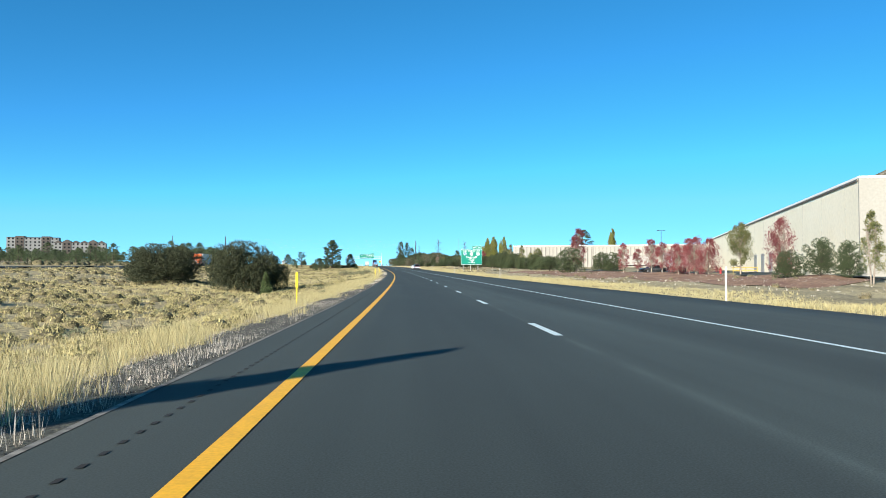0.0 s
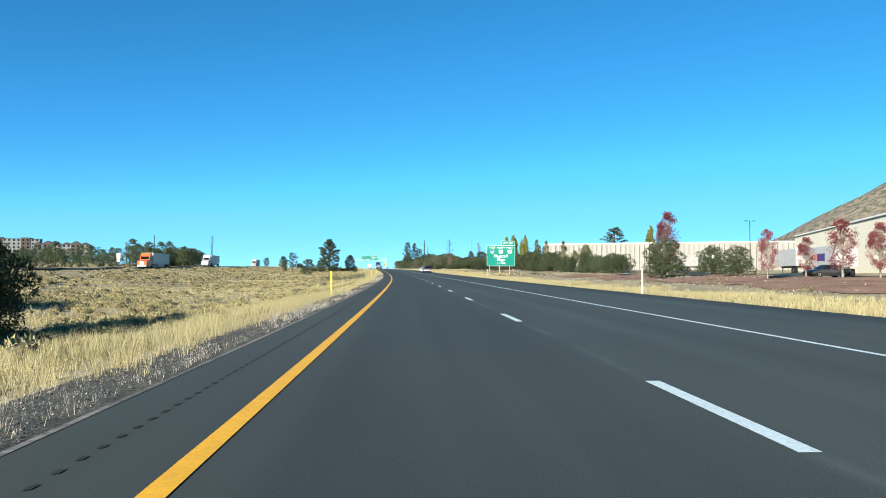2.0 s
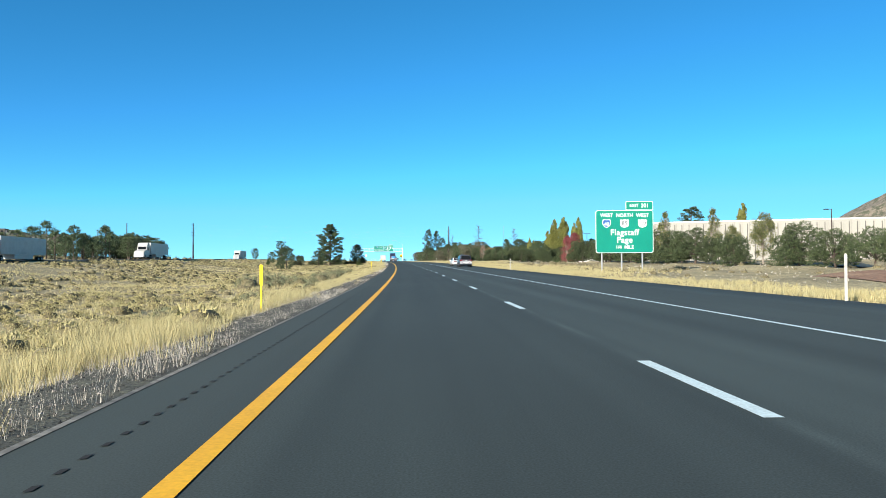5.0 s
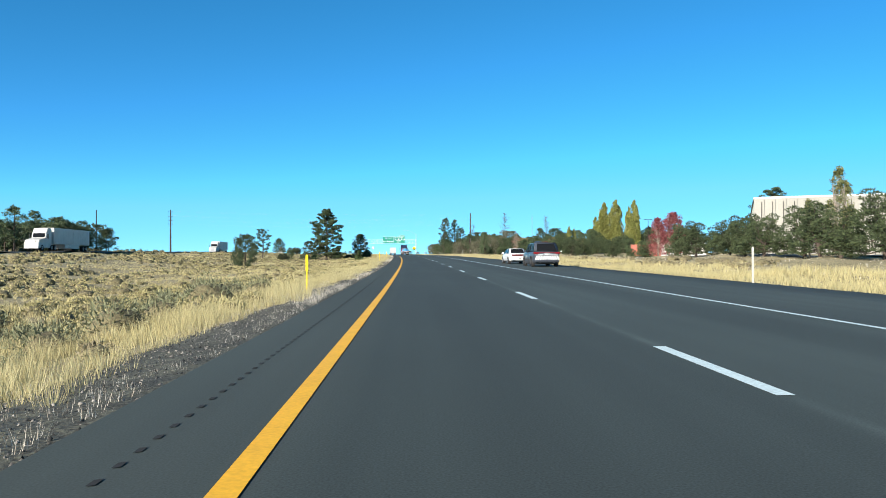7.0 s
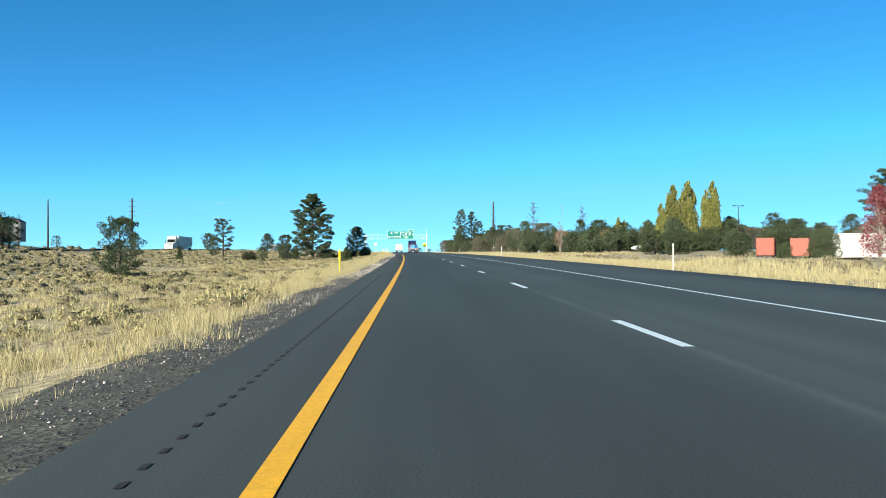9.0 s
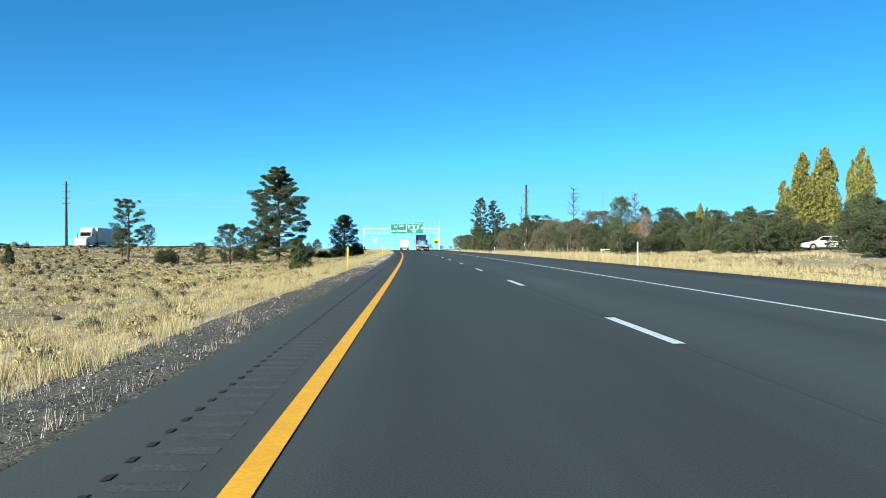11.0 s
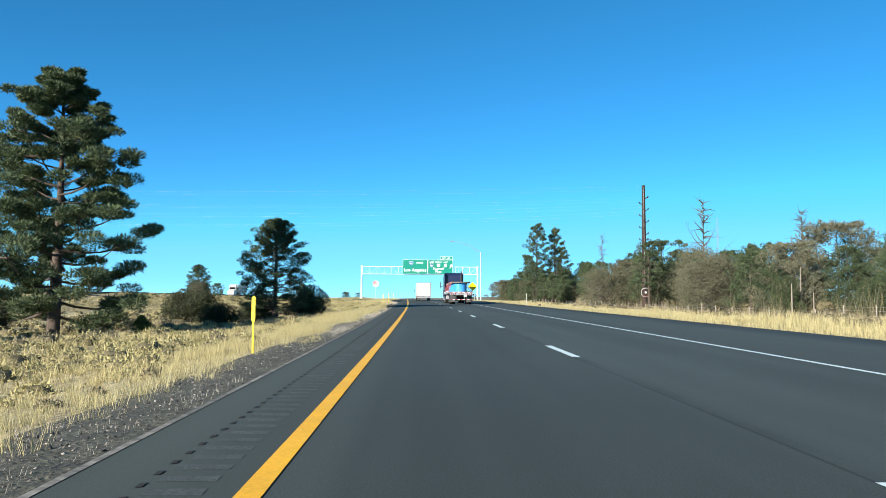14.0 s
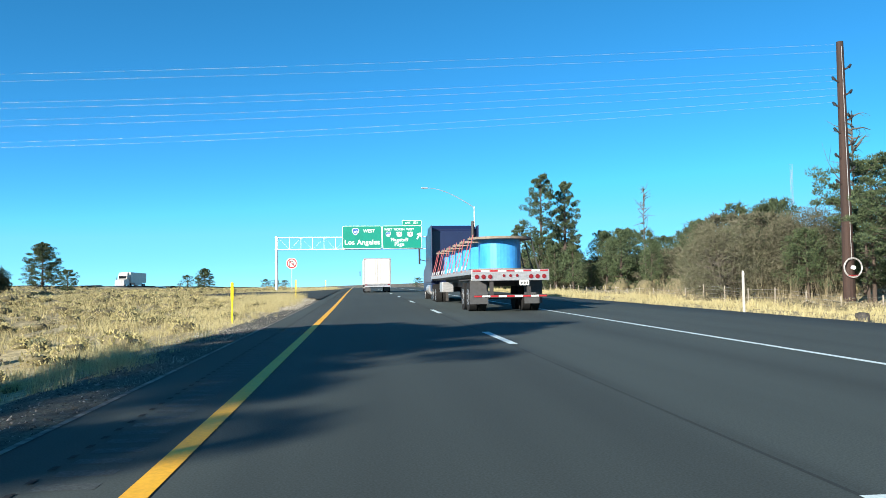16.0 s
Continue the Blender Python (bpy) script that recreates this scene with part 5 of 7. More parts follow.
def destination(parent, x, top, k=1.0, mile=True):
    """The words and shields shared by both exit signs; x is the panel's middle."""
    for dx, word in ((-1.9 * k, "WEST"), (0, "NORTH"), (1.9 * k, "WEST")):
        lettering(word, 0.52 * k, M_SIGNW, parent, (x + dx, -0.014, top - 0.52 * k))
    interstate_shield(parent, x - 1.9 * k, top - 1.36 * k, 0.92 * k, "40")
    us_shield(parent, x, top - 1.36 * k, 0.88 * k, "89")
    us_shield(parent, x + 1.9 * k, top - 1.36 * k, 0.88 * k, "180")
    lettering("Flagstaff", 0.86 * k, M_SIGNW, parent, (x, -0.014, top - 2.32 * k), spacing=1.08)
    lettering("Page", 0.86 * k, M_SIGNW, parent, (x, -0.014, top - 3.1 * k), spacing=1.08)
    if mile:
        lettering("1/4  MILE", 0.5 * k, M_SIGNW, parent, (x, -0.014, top - 3.85 * k))


def exit_tab(parent, x, z, w, h):
    p = panel(parent, x, z, w, h, r=0.12, border=0.05, name="exit_tab", label="small green exit tab")
    lettering("EXIT", h * 0.5, M_SIGNW, p, (x - w * 0.2, -0.014, z))
    lettering("201", h * 0.62, M_SIGNW, p, (x + w * 0.2, -0.014, z))


road_at = lambda s, off, turn=0.0: pose(*[float(q) for q in xyz(s, off, 0.0)], 0, 0, -math.degrees(float(heading(s))) + turn)

guide = thing("guide_sign", "large green highway guide sign on three steel posts", "road sign", road_at(221, 23.9))
pn = panel(guide, 0, 4.0, 6.1, 4.45)
destination(pn, 0, 6.22)
exit_tab(guide, 1.6, 6.72, 2.9, 0.92)
for x in (-2.4, -0.3, 1.9):
    part("post", box((0.12, 0.16, 6.0), (x, 0.16, -0.5), 0.01), M_STEEL, guide, "galvanised steel post")
for z in (2.4, 4.0, 5.6):
    part("stringer", box((5.9, 0.06, 0.08), (0, 0.092, z)), M_STEEL, guide)

gantry = thing("sign_gantry", "white steel truss gantry carrying two green signs over the road", "road sign", road_at(582, 0))
for x in (-10.0, 15.4):
    part("post", tube((x, 0.6, -0.8), (x, 0.6, 7.4), 0.2, 0.16, 12), M_WPAINT, gantry, "round white steel post")
for z in (5.55, 7.2):
    for y in (0.35, 0.85):
        part("chord", tube((-10.2, y, z), (15.6, y, z), 0.06, None, 8), M_WPAINT, gantry)
for i in range(17):
    x = -9.8 + i * 1.56
    part("strut", tube((x, 0.35, 5.55), (x, 0.35, 7.2), 0.035, None, 6), M_WPAINT, gantry)
    if i < 16:
        a, b = (5.55, 7.2) if i % 2 else (7.2, 5.55)
        part("brace", tube((x, 0.85, a), (x + 1.56, 0.85, b), 0.016, None, 6), M_WPAINT, gantry)
p1 = panel(gantry, 1.65, 7.15, 5.4, 3.15)
interstate_shield(p1, 0.75, 7.95, 0.95, "40")
lettering("WEST", 0.62, M_SIGNW, p1, (2.6, -0.014, 8.0))
lettering("Los Angeles", 0.95, M_SIGNW, p1, (1.65, -0.014, 6.45), spacing=1.05)
p2 = panel(gantry, 7.15, 7.15, 5.45, 3.15)
destination(p2, 6.75, 8.62, 0.8, mile=False)
part("arrow", move(outline([(-0.09, -0.5), (0.09, -0.5), (0.09, 0.12), (0.3, 0.0), (0.3, 0.22), (0, 0.52), (-0.3, 0.22), (-0.3, 0.0), (-0.09, 0.12)], 0.006), pose(9.45, -0.014, 7.3, 0, 30, 0)), M_SIGNW, p2, "white arrow")
exit_tab(gantry, 8.5, 9.12, 2.7, 0.72)


def no_u_turn(m):
    t = thing("no_u_turn_sign", "white no-U-turn sign with a red ring on a post", "road sign", m)
    part("post", box((0.06, 0.04, 4.4), (0, 0.03, -1.0), 0.005), M_STEEL, t)
    part("plate", move(outline(rounded(1.15, 1.15, 0.5), 0.01), pose(0, 0, 3.05)), M_SIGNW, t)
    bm = bmesh.new()
    n = 36
    ring = [[bm.verts.new((math.cos(2 * math.pi * k / n) * r, y, 3.05 + math.sin(2 * math.pi * k / n) * r)) for k in range(n)] for r, y in ((0.53, -0.008), (0.4, -0.008))]
    for k in range(n):
        bm.faces.new((ring[0][k], ring[0][(k + 1) % n], ring[1][(k + 1) % n], ring[1][k]))
    part("ring", bm, M_RED, t)
    bm = bmesh.new()
    bm = move(outline([(-0.2, -0.3), (-0.11, -0.3), (-0.11, 0.08), (-0.05, 0.16), (0.06, 0.16), (0.11, 0.08), (0.11, -0.02), (0.02, -0.02), (0.155, -0.22), (0.29, -0.02), (0.2, -0.02), (0.2, 0.12), (0.1, 0.25),
                       (-0.1, 0.25), (-0.2, 0.12)], 0.004), pose(-0.03, -0.006, 3.05) @ Matrix.Diagonal((1.12, 1, 1.12, 1)))
    part("arrow", bm, M_BLACK, t)
    part("bar", move(outline([(-0.42, -0.045), (0.42, -0.045), (0.42, 0.045), (-0.42, 0.045)], 0.004), pose(0, -0.013, 3.05, 0, 45, 0)), M_RED, t)
    return t


no_u_turn(road_at(559, -6.0))
warn = thing("warning_sign", "yellow diamond warning sign on a post", "road sign", road_at(593, 15.2))
part("post", box((0.08, 0.05, 3.6), (0, 0.04, -0.6)), M_STEEL, warn)
part("plate", move(outline(rounded(1.5, 1.5, 0.1), 0.01), pose(0, 0, 3.1, 0, 45, 0)), M_SIGNY, warn)

stake = thing("delineator_post", "yellow flexible delineator post in the verge grass", "delineator", group="yellow delineators")
part("stem", move(outline([(-0.02, 0), (0.02, 0), (0.022, 0.78), (-0.022, 0.78)], 0.02, bevel=0.006), pose(0, 0, -0.05)), M_POSTY, stake)
part("paddle", move(outline([(-0.03, 0.74), (0.03, 0.74), (0.044, 0.8), (0.044, 1.27), (0.022, 1.3), (-0.022, 1.3), (-0.044, 1.27), (-0.044, 0.8)], 0.026, bevel=0.006), pose(0, -0.003, -0.05)), M_POSTY, stake)
part("reflector", box((0.05, 0.006, 0.05), (0, -0.007, 1.16)), M_SIGNY, stake, "amber reflector patch")
stake.matrix_basis = place(28.05, -2.9)
for s, off in ((93.9, -2.35), (162, -2.75), (228.4, -2.75), (296.5, -2.75), (363.2, -2.75), (430.8, -2.75), (499.5, -2.75), (523, -2.75), (567, -2.75)):
    copy_thing(stake, place(s, off, turn=rt.uniform(-12, 12)))
wstake = thing("delineator_post", "white delineator post in the outer verge", "delineator", group="white delineators")
part("stem", move(outline([(-0.04, 0), (0.04, 0), (0.04, 1.32), (0.025, 1.37), (-0.025, 1.37), (-0.04, 1.32)], 0.03, bevel=0.006), pose(0, 0, -0.05)), M_POSTW, wstake)
part("reflector", box((0.06, 0.006, 0.09), (0, -0.004, 1.18)), M_SIGNW, wstake)
wstake.matrix_basis = place(28.3, 13.0)
for s in (95.4, 162.5, 229.6, 297, 363.4, 498.8, 564):
    copy_thing(wstake, place(s, 13.1, turn=rt.uniform(-8, 8)))
copy_thing(wstake, place(432, 13.3, turn=6, scale=(1, 1, 0.75)))


def utility_pole(label, s, off, H, r0, arms, top_z):
    base = float(land(s, off))
    t = thing("utility_pole", label, "utility pole", road_at(s, off))
    part("shaft", tube((0, 0, base - 1), (0, 0, top_z), r0, r0 * 0.55, 12), M_POLE, t)
    for z, w in arms:
        part("crossarm", box((w, 0.12, 0.14), (0, -0.1, z), 0.01), M_POLE, t)
        for sx in (-0.92, 0.92):
            part("insulator", tube((sx * w / 2, -0.1, z + 0.14), (sx * w / 2, -0.1, z + 0.42), 0.07, 0.04, 8), M_BLACK, t)
    return t


utility_pole("tall brown utility pole with crossarms in the median", 552.3, -95, 20, 0.42, [(z, 2.0) for z in (19.0, 17.0, 15.2, 13.6)], 20.1)
utility_pole("plain brown utility pole beyond the opposite carriageway", 578, -135, 21, 0.36, [], 21.4)
utility_pole("distant utility pole with short crossarms", 610, -160, 17, 0.3, [(15.5, 2.4)], 17)
pole_r = utility_pole("tall brown riser pole with cable brackets and a coiled cable", 525.5, 34.7, 18.4, 0.42, [], 17.4)
for i in range(5):
    for sx, z in ((1, 15.5 - i * 1.8), (-1, 14.6 - i * 1.8)):
        part("bracket", tube((sx * 0.2, -0.08, z - 0.1), (sx * 0.6, -0.08, z + 0.12), 0.065, 0.05, 8), M_POLE, pole_r)
        part("insulator", tube((sx * 0.56, -0.08, z + 0.08), (sx * 0.72, -0.08, z + 0.3), 0.11, 0.07, 10), M_BLACK, pole_r)
part("conduit", tube((-0.05, -0.46, 2.1), (-0.1, -0.32, 17.0), 0.016, None, 6), M_WIRE, pole_r, "pale cable conduit")
bm = bmesh.new()
for rr_ in (0.62, 0.68):
    for k in range(28):
        a, b = 2 * math.pi * k / 28, 2 * math.pi * (k + 1) / 28
        tube((math.cos(a) * rr_, -0.5, 1.55 + math.sin(a) * rr_), (math.cos(b) * rr_, -0.5, 1.55 + math.sin(b) * rr_), 0.022, None, 5, bm, False)
part("cable_coil", bm, M_WIRE, pole_r, "coiled pale spare cable")
part("splice_case", tube((0, -0.6, 1.55), (0, -0.44, 1.55), 0.14, None, 14), M_WPAINT, pole_r)
part("bracket", box((0.7, 0.05, 0.05), (0, -0.5, 1.0)), M_RED, pole_r, "red bracket")


def wire(z_a, z_b, sag, shift):
    a, b = xyz(525.5, 34.7 + shift, z_a), xyz(552.3, -95 + shift, z_b)
    pts = [a + (b - a) * u - np.array([0, 0, 4 * sag * u * (1 - u)]) for u in np.linspace(0, 1, 41)]
    t = tagged(new("power_line", limbs([[(tuple(p), 0.0036) for p in pts]], 5)), "thin bright power line slung across the road", "power line", "power lines")
    t.data.materials.append(M_WIRE)


for z_a, z_b, sag, shift in ((17.2, 19.4, 0.8, -0.4), (16.75, 19.2, 1.0, 0.4), (15.5, 17.6, 1.3, -0.4), (15.1, 17.4, 1.4, 0.4), (14.6, 15.9, 1.4, -0.4), (14.15, 15.7, 1.5, 0.4), (13.6, 14.2, 1.8, -0.4), (13.2, 14.1, 1.9, 0.4)):
    wire(z_a, z_b, sag, shift)


branch = thing("dead_branch", "crooked dead branch standing out of the dry median grass", "branch", place(450, -8.5, scale=0.7))
part("limb", limbs([[((0, 0, -0.2), 0.07), ((0.05, 0.1, 0.3), 0.065), ((-0.05, 0.1, 0.62), 0.06), ((-0.3, 0.05, 0.85), 0.05), ((-0.55, 0, 0.88), 0.03), ((-0.7, 0, 0.8), 0.012)],
                    [((-0.05, 0.1, 0.6), 0.035), ((0.1, 0.2, 0.8), 0.02), ((0.15, 0.3, 1.0), 0.008)]], 6), M_BARK, branch)


def lot_light(s, off, H, label, heads=2):
    t = thing("light_pole", label, "lamp post", place(s, off))
    part("mast", tube((0, 0, -0.3), (0, 0, H), 0.11, 0.07, 10), M_POLE, t)
    part("arm", box((2.0 if heads == 2 else 1.0, 0.06, 0.08), (0 if heads == 2 else -0.5, 0, H - 0.1)), M_POLE, t)
    for sx in ((-1, 1) if heads == 2 else (-1,)):
        part("lamp_head", box((0.7, 0.4, 0.16), (sx * 0.95, 0, H - 0.16), 0.03), M_BLACK, t)


lot_light(430.3, 76.7, 10.5, "dark twin-headed car-park light pole")
lot_light(230, 84, 12.0, "dark twin-headed car-park light pole")
lot_light(205, 52, 5.0, "short dark car-park light pole", 1)
lot_light(268, 74, 9.0, "dark car-park light pole", 1)
lamp = thing("street_lamp", "slim steel street lamp with a long curved arm", "street lamp", place(560, 13.9))
part("mast", tube((0, 0, -0.2), (0, 0, 9.3), 0.11, 0.07, 10), M_STEEL, lamp)
part("arm", limbs([[((-5.2 * u, 0, 9.2 + 2.2 * math.sin(u * 1.5)), 0.05 - 0.02 * u) for u in np.linspace(0, 1, 9)]], 6), M_STEEL, lamp)
part("lamp_head", box((0.75, 0.3, 0.13), (-5.5, 0, 11.3), 0.04), M_STEEL, lamp)
mast = thing("radio_mast", "slender lattice mast rising above the wood", "radio mast", place(606, 79))
for k in range(2):
    bm = bmesh.new()
    for a in (0, 120, 240):
        c, s_ = math.cos(radians(a)) * 0.22, math.sin(radians(a)) * 0.22
        c2, s2 = math.cos(radians(a + 120)) * 0.22, math.sin(radians(a + 120)) * 0.22
        tube((c, s_, k * 11), (c, s_, k * 11 + 11), 0.022, None, 4, bm)
        for q in range(4):
            tube((c, s_, k * 11 + q * 2.5), (c2, s2, k * 11 + q * 2.5 + 2.5), 0.01, None, 4, bm)
    part("section", bm, M_DOORGREY, mast)


# ---- fences, stones, car park ----
M_WOODPOST = material("grey_wooden_post", (0.3, 0.27, 0.22), 0.9, mix=(0.2, 0.17, 0.14), scale=6, stretch=(1, 1, 0.2), grain=(20, 0.2))


def wire_fence(label, s0, s1, off, step, h, mat):
    n = int((s1 - s0) / step)
    t = thing("fence", label, "fence")
    post = None
    for i in range(n + 1):
        s = s0 + i * step
        p = xyz(s, off, float(land(s, off)))
        if post is None:
            ob = part("post", tube((0, 0, -0.3), (0, 0, h), 0.045, 0.04, 6), mat, t)
            post = ob.data
        else:
            ob = part("post", post, None, t)
        ob.matrix_basis = pose(*[float(q) for q in p], rt.uniform(-2, 2), rt.uniform(-2, 2), rt.uniform(0, 90))
    for z in (0.35, 0.65, 0.95, h - 0.12):
        ss = np.arange(s0, s1 + 0.1, step)
        pts = xyz(ss, np.full(len(ss), off), land(ss, np.full(len(ss), off)) + z)
        part("wire", limbs([[(tuple(p), 0.004) for p in pts]], 4), M_STEEL, t)


wire_fence("wire fence on grey wooden posts along the wood", 434, 600, 27.5, 3.4, 1.3, M_WOODPOST)

M_STONE = material("pale_limestone", (0.42, 0.38, 0.32), 0.9, island=[(0.12, 0.11, 0.1), (0.26, 0.235, 0.2), (0.4, 0.365, 0.32), (0.08, 0.07, 0.062)], grain=(10, 0.2))


def stones(seed, n):
    """Loose stones along the verges, a few centimetres to a hand across."""
    r = np.random.default_rng(seed)
    s, off = r.uniform(0, 540, n), -1.5 - np.abs(r.normal(0, 0.7, n))
    k = r.integers(0, 6, n) == 0
    off = np.where(k, 12.9 + np.abs(r.normal(0, 0.4, n)), off)
    c = xyz(s, off, np.where(off < -2.8, land(s, off), np.interp(off, [-2.8, -2.2, -1.6, -1.2, 12.7, 13.8], [-0.22, -0.09, -0.04, -0.03, -0.03, -0.1])))
    size = r.uniform(0.006, 0.02, n) * (1 + 0.7 * (r.uniform(0, 1, n) > 0.93))
    base = np.array([(1, 0, 0), (-1, 0, 0), (0, 1, 0), (0, -1, 0), (0, 0, 0.8), (0, 0, -0.8)], float)
    tri = np.array([(0, 2, 4), (2, 1, 4), (1, 3, 4), (3, 0, 4), (2, 0, 5), (1, 2, 5), (3, 1, 5), (0, 3, 5)])
    v = c[:, None] + base[None] * size[:, None, None] * r.uniform(0.55, 1.3, (n, 6, 1)) + r.normal(size=(n, 6, 3)) * size[:, None, None] * 0.25
    f = tri[None] + np.arange(n)[:, None, None] * 6
    return soup("stones", v.reshape(-1, 3), f.reshape(-1, 3), [M_STONE])


M_CINDER = material("cinders", (0.05, 0.05, 0.045), 0.95, island=[(0.018, 0.018, 0.016), (0.04, 0.04, 0.036), (0.085, 0.08, 0.07), (0.22, 0.2, 0.18)])


def cinders(seed, n):
    """Coarse cinders lying on the gravel beside the inner shoulder."""
    r = np.random.default_rng(seed)
    s, off = r.uniform(-4, 520, n), r.uniform(-2.7, -1.25, n)
    c = xyz(s, off, np.interp(off, [-2.8, -2.2, -1.6, -1.2], [-0.22, -0.09, -0.04, -0.03]) + 0.004)
    size = r.uniform(0.007, 0.022, n)
    base = np.array([(1, 0, -0.4), (-0.6, 0.9, -0.4), (-0.6, -0.9, -0.4), (0, 0, 0.45)], float)
    tri = np.array([(0, 1, 3), (1, 2, 3), (2, 0, 3)])
    v = c[:, None] + (base[None] + r.normal(size=(n, 4, 3)) * 0.35) * size[:, None, None]
    return soup("cinders", v.reshape(-1, 3), (tri[None] + np.arange(n)[:, None, None] * 4).reshape(-1, 3), [M_CINDER])


tagged(new("cinders", cinders(14, 80000)), "coarse dark cinders on the verge gravel", "gravel", kind="stuff")
tagged(new("stones", stones(9, 16000)), "loose pale and dark stones along the verges", "stones", kind="stuff")


def slab(s, off, size, seed, label, mat=M_STONE):
    r = np.random.default_rng(seed)
    bm = bmesh.new()
    bmesh.ops.create_icosphere(bm, subdivisions=3, radius=1)
    for v in bm.verts:
        n = noise.noise(v.co * 1.7 + Vector((seed, 0, 0)))
        v.co = Vector((v.co.x * size[0], v.co.y * size[1], max(-0.6, min(0.55, v.co.z)) * size[2])) * (1 + 0.25 * n)
    ob = part("rock", bm, mat, None, smooth=False, m=place(s, off, size[2] * 0.35, turn=float(r.uniform(0, 180))))
    tagged(ob, label, "rock")


slab(374.75, -2.7, (0.55, 0.22, 0.1), 1, "flat pale limestone slab in the verge")
slab(374.0, -2.65, (0.36, 0.2, 0.09), 2, "flat pale limestone slab in the verge")
M_DARKROCK = material("dark_lava_rock", (0.035, 0.033, 0.03), 0.9, mix=(0.06, 0.055, 0.05), scale=4, grain=(18, 0.4), bump=0.8)
slab(494.0, 13.75, (0.18, 0.16, 0.24), 3, "rounded dark rock in the outer verge", M_DARKROCK)
tagged(new("car_park", strip("car_park", [46.5, 52, 58, 66], 70, 312, 8, 0.06, M_ASPHALT)), "grey asphalt car park in front of the warehouses", "car park", kind="structure")
c_off = np.array([-58, -50, -40, -30, -22, -16, -12, -9, -7, -5.5, -4.2, -3.2, -2.4, -1.7, -1.2])
c_a, c_b = crossover_edges(c_off)
c_s = c_a[None] + (c_b - c_a)[None] * np.linspace(0, 1, 9)[:, None]
c_o = np.broadcast_to(c_off, c_s.shape)
c_z = np.maximum(land(c_s, c_o) + 0.07, np.where(c_o > -3.5, -0.01, -9.0))
c_i = np.arange(8 * 15).reshape(8, 15)[:, :-1].ravel()
tagged(new("crossover", soup("crossover", xyz(c_s, c_o, c_z).reshape(-1, 3), np.stack([c_i, c_i + 1, c_i + 16, c_i + 15], -1), [M_ASPHALT], True, np.stack([c_o.ravel(), c_s.ravel()], -1))),
       "worn asphalt crossover flaring through the median", "road", kind="structure")
tagged(new("side_road", strip("side_road", [23.5, 25.5, 27.0], 545, 660, 5, 0.06, M_ASPHALT)), "narrow grey side road between fence and wood", "road", kind="structure")
M_REDEARTH = material("red_brown_bank", (0.16, 0.075, 0.045), 0.95, mix=(0.27, 0.17, 0.1), scale=0.25, grain=(4, 0.4), bump=0.5)
tagged(new("bank", strip("bank", [29, 32, 35, 38, 41, 44, 46.4], 60, 196, 4, 0.05, M_REDEARTH)), "red-brown bare earth bank below the car park", "bank", kind="structure")


def pale_pole(s, off, h, label):
    t = thing("wooden_pole", label, "pole", place(s, off))
    part("shaft", tube((0, 0, -0.3), (0, 0, h), 0.055, 0.04, 8), M_WOODPOST, t)
    part("cap", tube((0, 0, h), (0, 0, h + 0.04), 0.042, 0.025, 8), M_WOODPOST, t)


for s, off, h in ((470, 28.6, 3.3), (484, 36.5, 4.6), (489, 43.0, 6.2), (478, 34.5, 2.4)):
    pale_pole(s, off, h, "pale bleached pole among the bare scrub")
pen = thing("animal_pen", "small white-painted pen with upright bars below the trees", "pen", place(459.0, 37.0, 0.0, turn=-28, scale=0.6))
for y in (0.0, 1.3):
    for x in (-1.3, 0.0, 0.55, 1.3):
        part("post", box((0.07, 0.07, 1.35), (x, y, -0.05), 0.008), M_WPAINT, pen)
    for z in (0.12, 1.2):
        part("rail", box((2.66, 0.05, 0.08), (0, y - 0.062, z), 0.008), M_WPAINT, pen)
for k in range(6):
    part("bar", box((0.05, 0.04, 1.02), (-1.12 + k * 0.22, -0.06, 0.19), 0.005), M_WPAINT, pen)
part("roof", box((2.75, 1.5, 0.05), (0, 0.65, 1.305), 0.01), M_WPAINT, pen)

# ---- vehicles ----
M_TYRE = material("black_rubber", (0.014, 0.014, 0.014), 0.9, spec=0.2, grain=(20, 0.3))
M_RIM = material("dull_alloy_rim", (0.35, 0.35, 0.36), 0.4, 0.7, grain=(12, 0.15))
M_GLASS = material("dark_tinted_glass", (0.01, 0.011, 0.012), 0.06, 0.0, spec=0.15)
M_LAMP = material("red_lamp_lens", (0.17, 0.008, 0.01), 0.25, spec=0.6)
M_CHASSIS = material("black_chassis_paint", (0.022, 0.022, 0.023), 0.6, mix=(0.05, 0.045, 0.04), scale=3, grain=(9, 0.2))
M_ALU = material("brushed_aluminium", (0.45, 0.45, 0.45), 0.4, 0.5, mix=(0.33, 0.33, 0.33), scale=4, stretch=(1, 1, 6), grain=(20, 0.1))
M_NAVY = material("dark_blue_truck_paint", (0.008, 0.016, 0.055), 0.4, coat=0.12, grain=(3, 0.06))
M_REEL = material("blue_plastic_wrap", (0.03, 0.24, 0.6), 0.35, mix=(0.06, 0.32, 0.68), scale=1.2, stretch=(1, 1, 0.3), grain=(8, 0.08))
M_PLY = material("brown_wooden_flange", (0.15, 0.115, 0.085), 0.8, mix=(0.24, 0.2, 0.155), scale=3, stretch=(1, 6, 1), grain=(18, 0.2))
M_STRAP = material("faded_red_strap", (0.3, 0.04, 0.05), 0.8, mix=(0.4, 0.17, 0.17), scale=1.6, grain=(20, 0.25))
M_LAMPD = material("dull_brown_red_lens", (0.09, 0.018, 0.018), 0.3, spec=0.5)
M_DARKSTRAP = material("dark_grey_strap", (0.04, 0.04, 0.045), 0.8, grain=(20, 0.2))
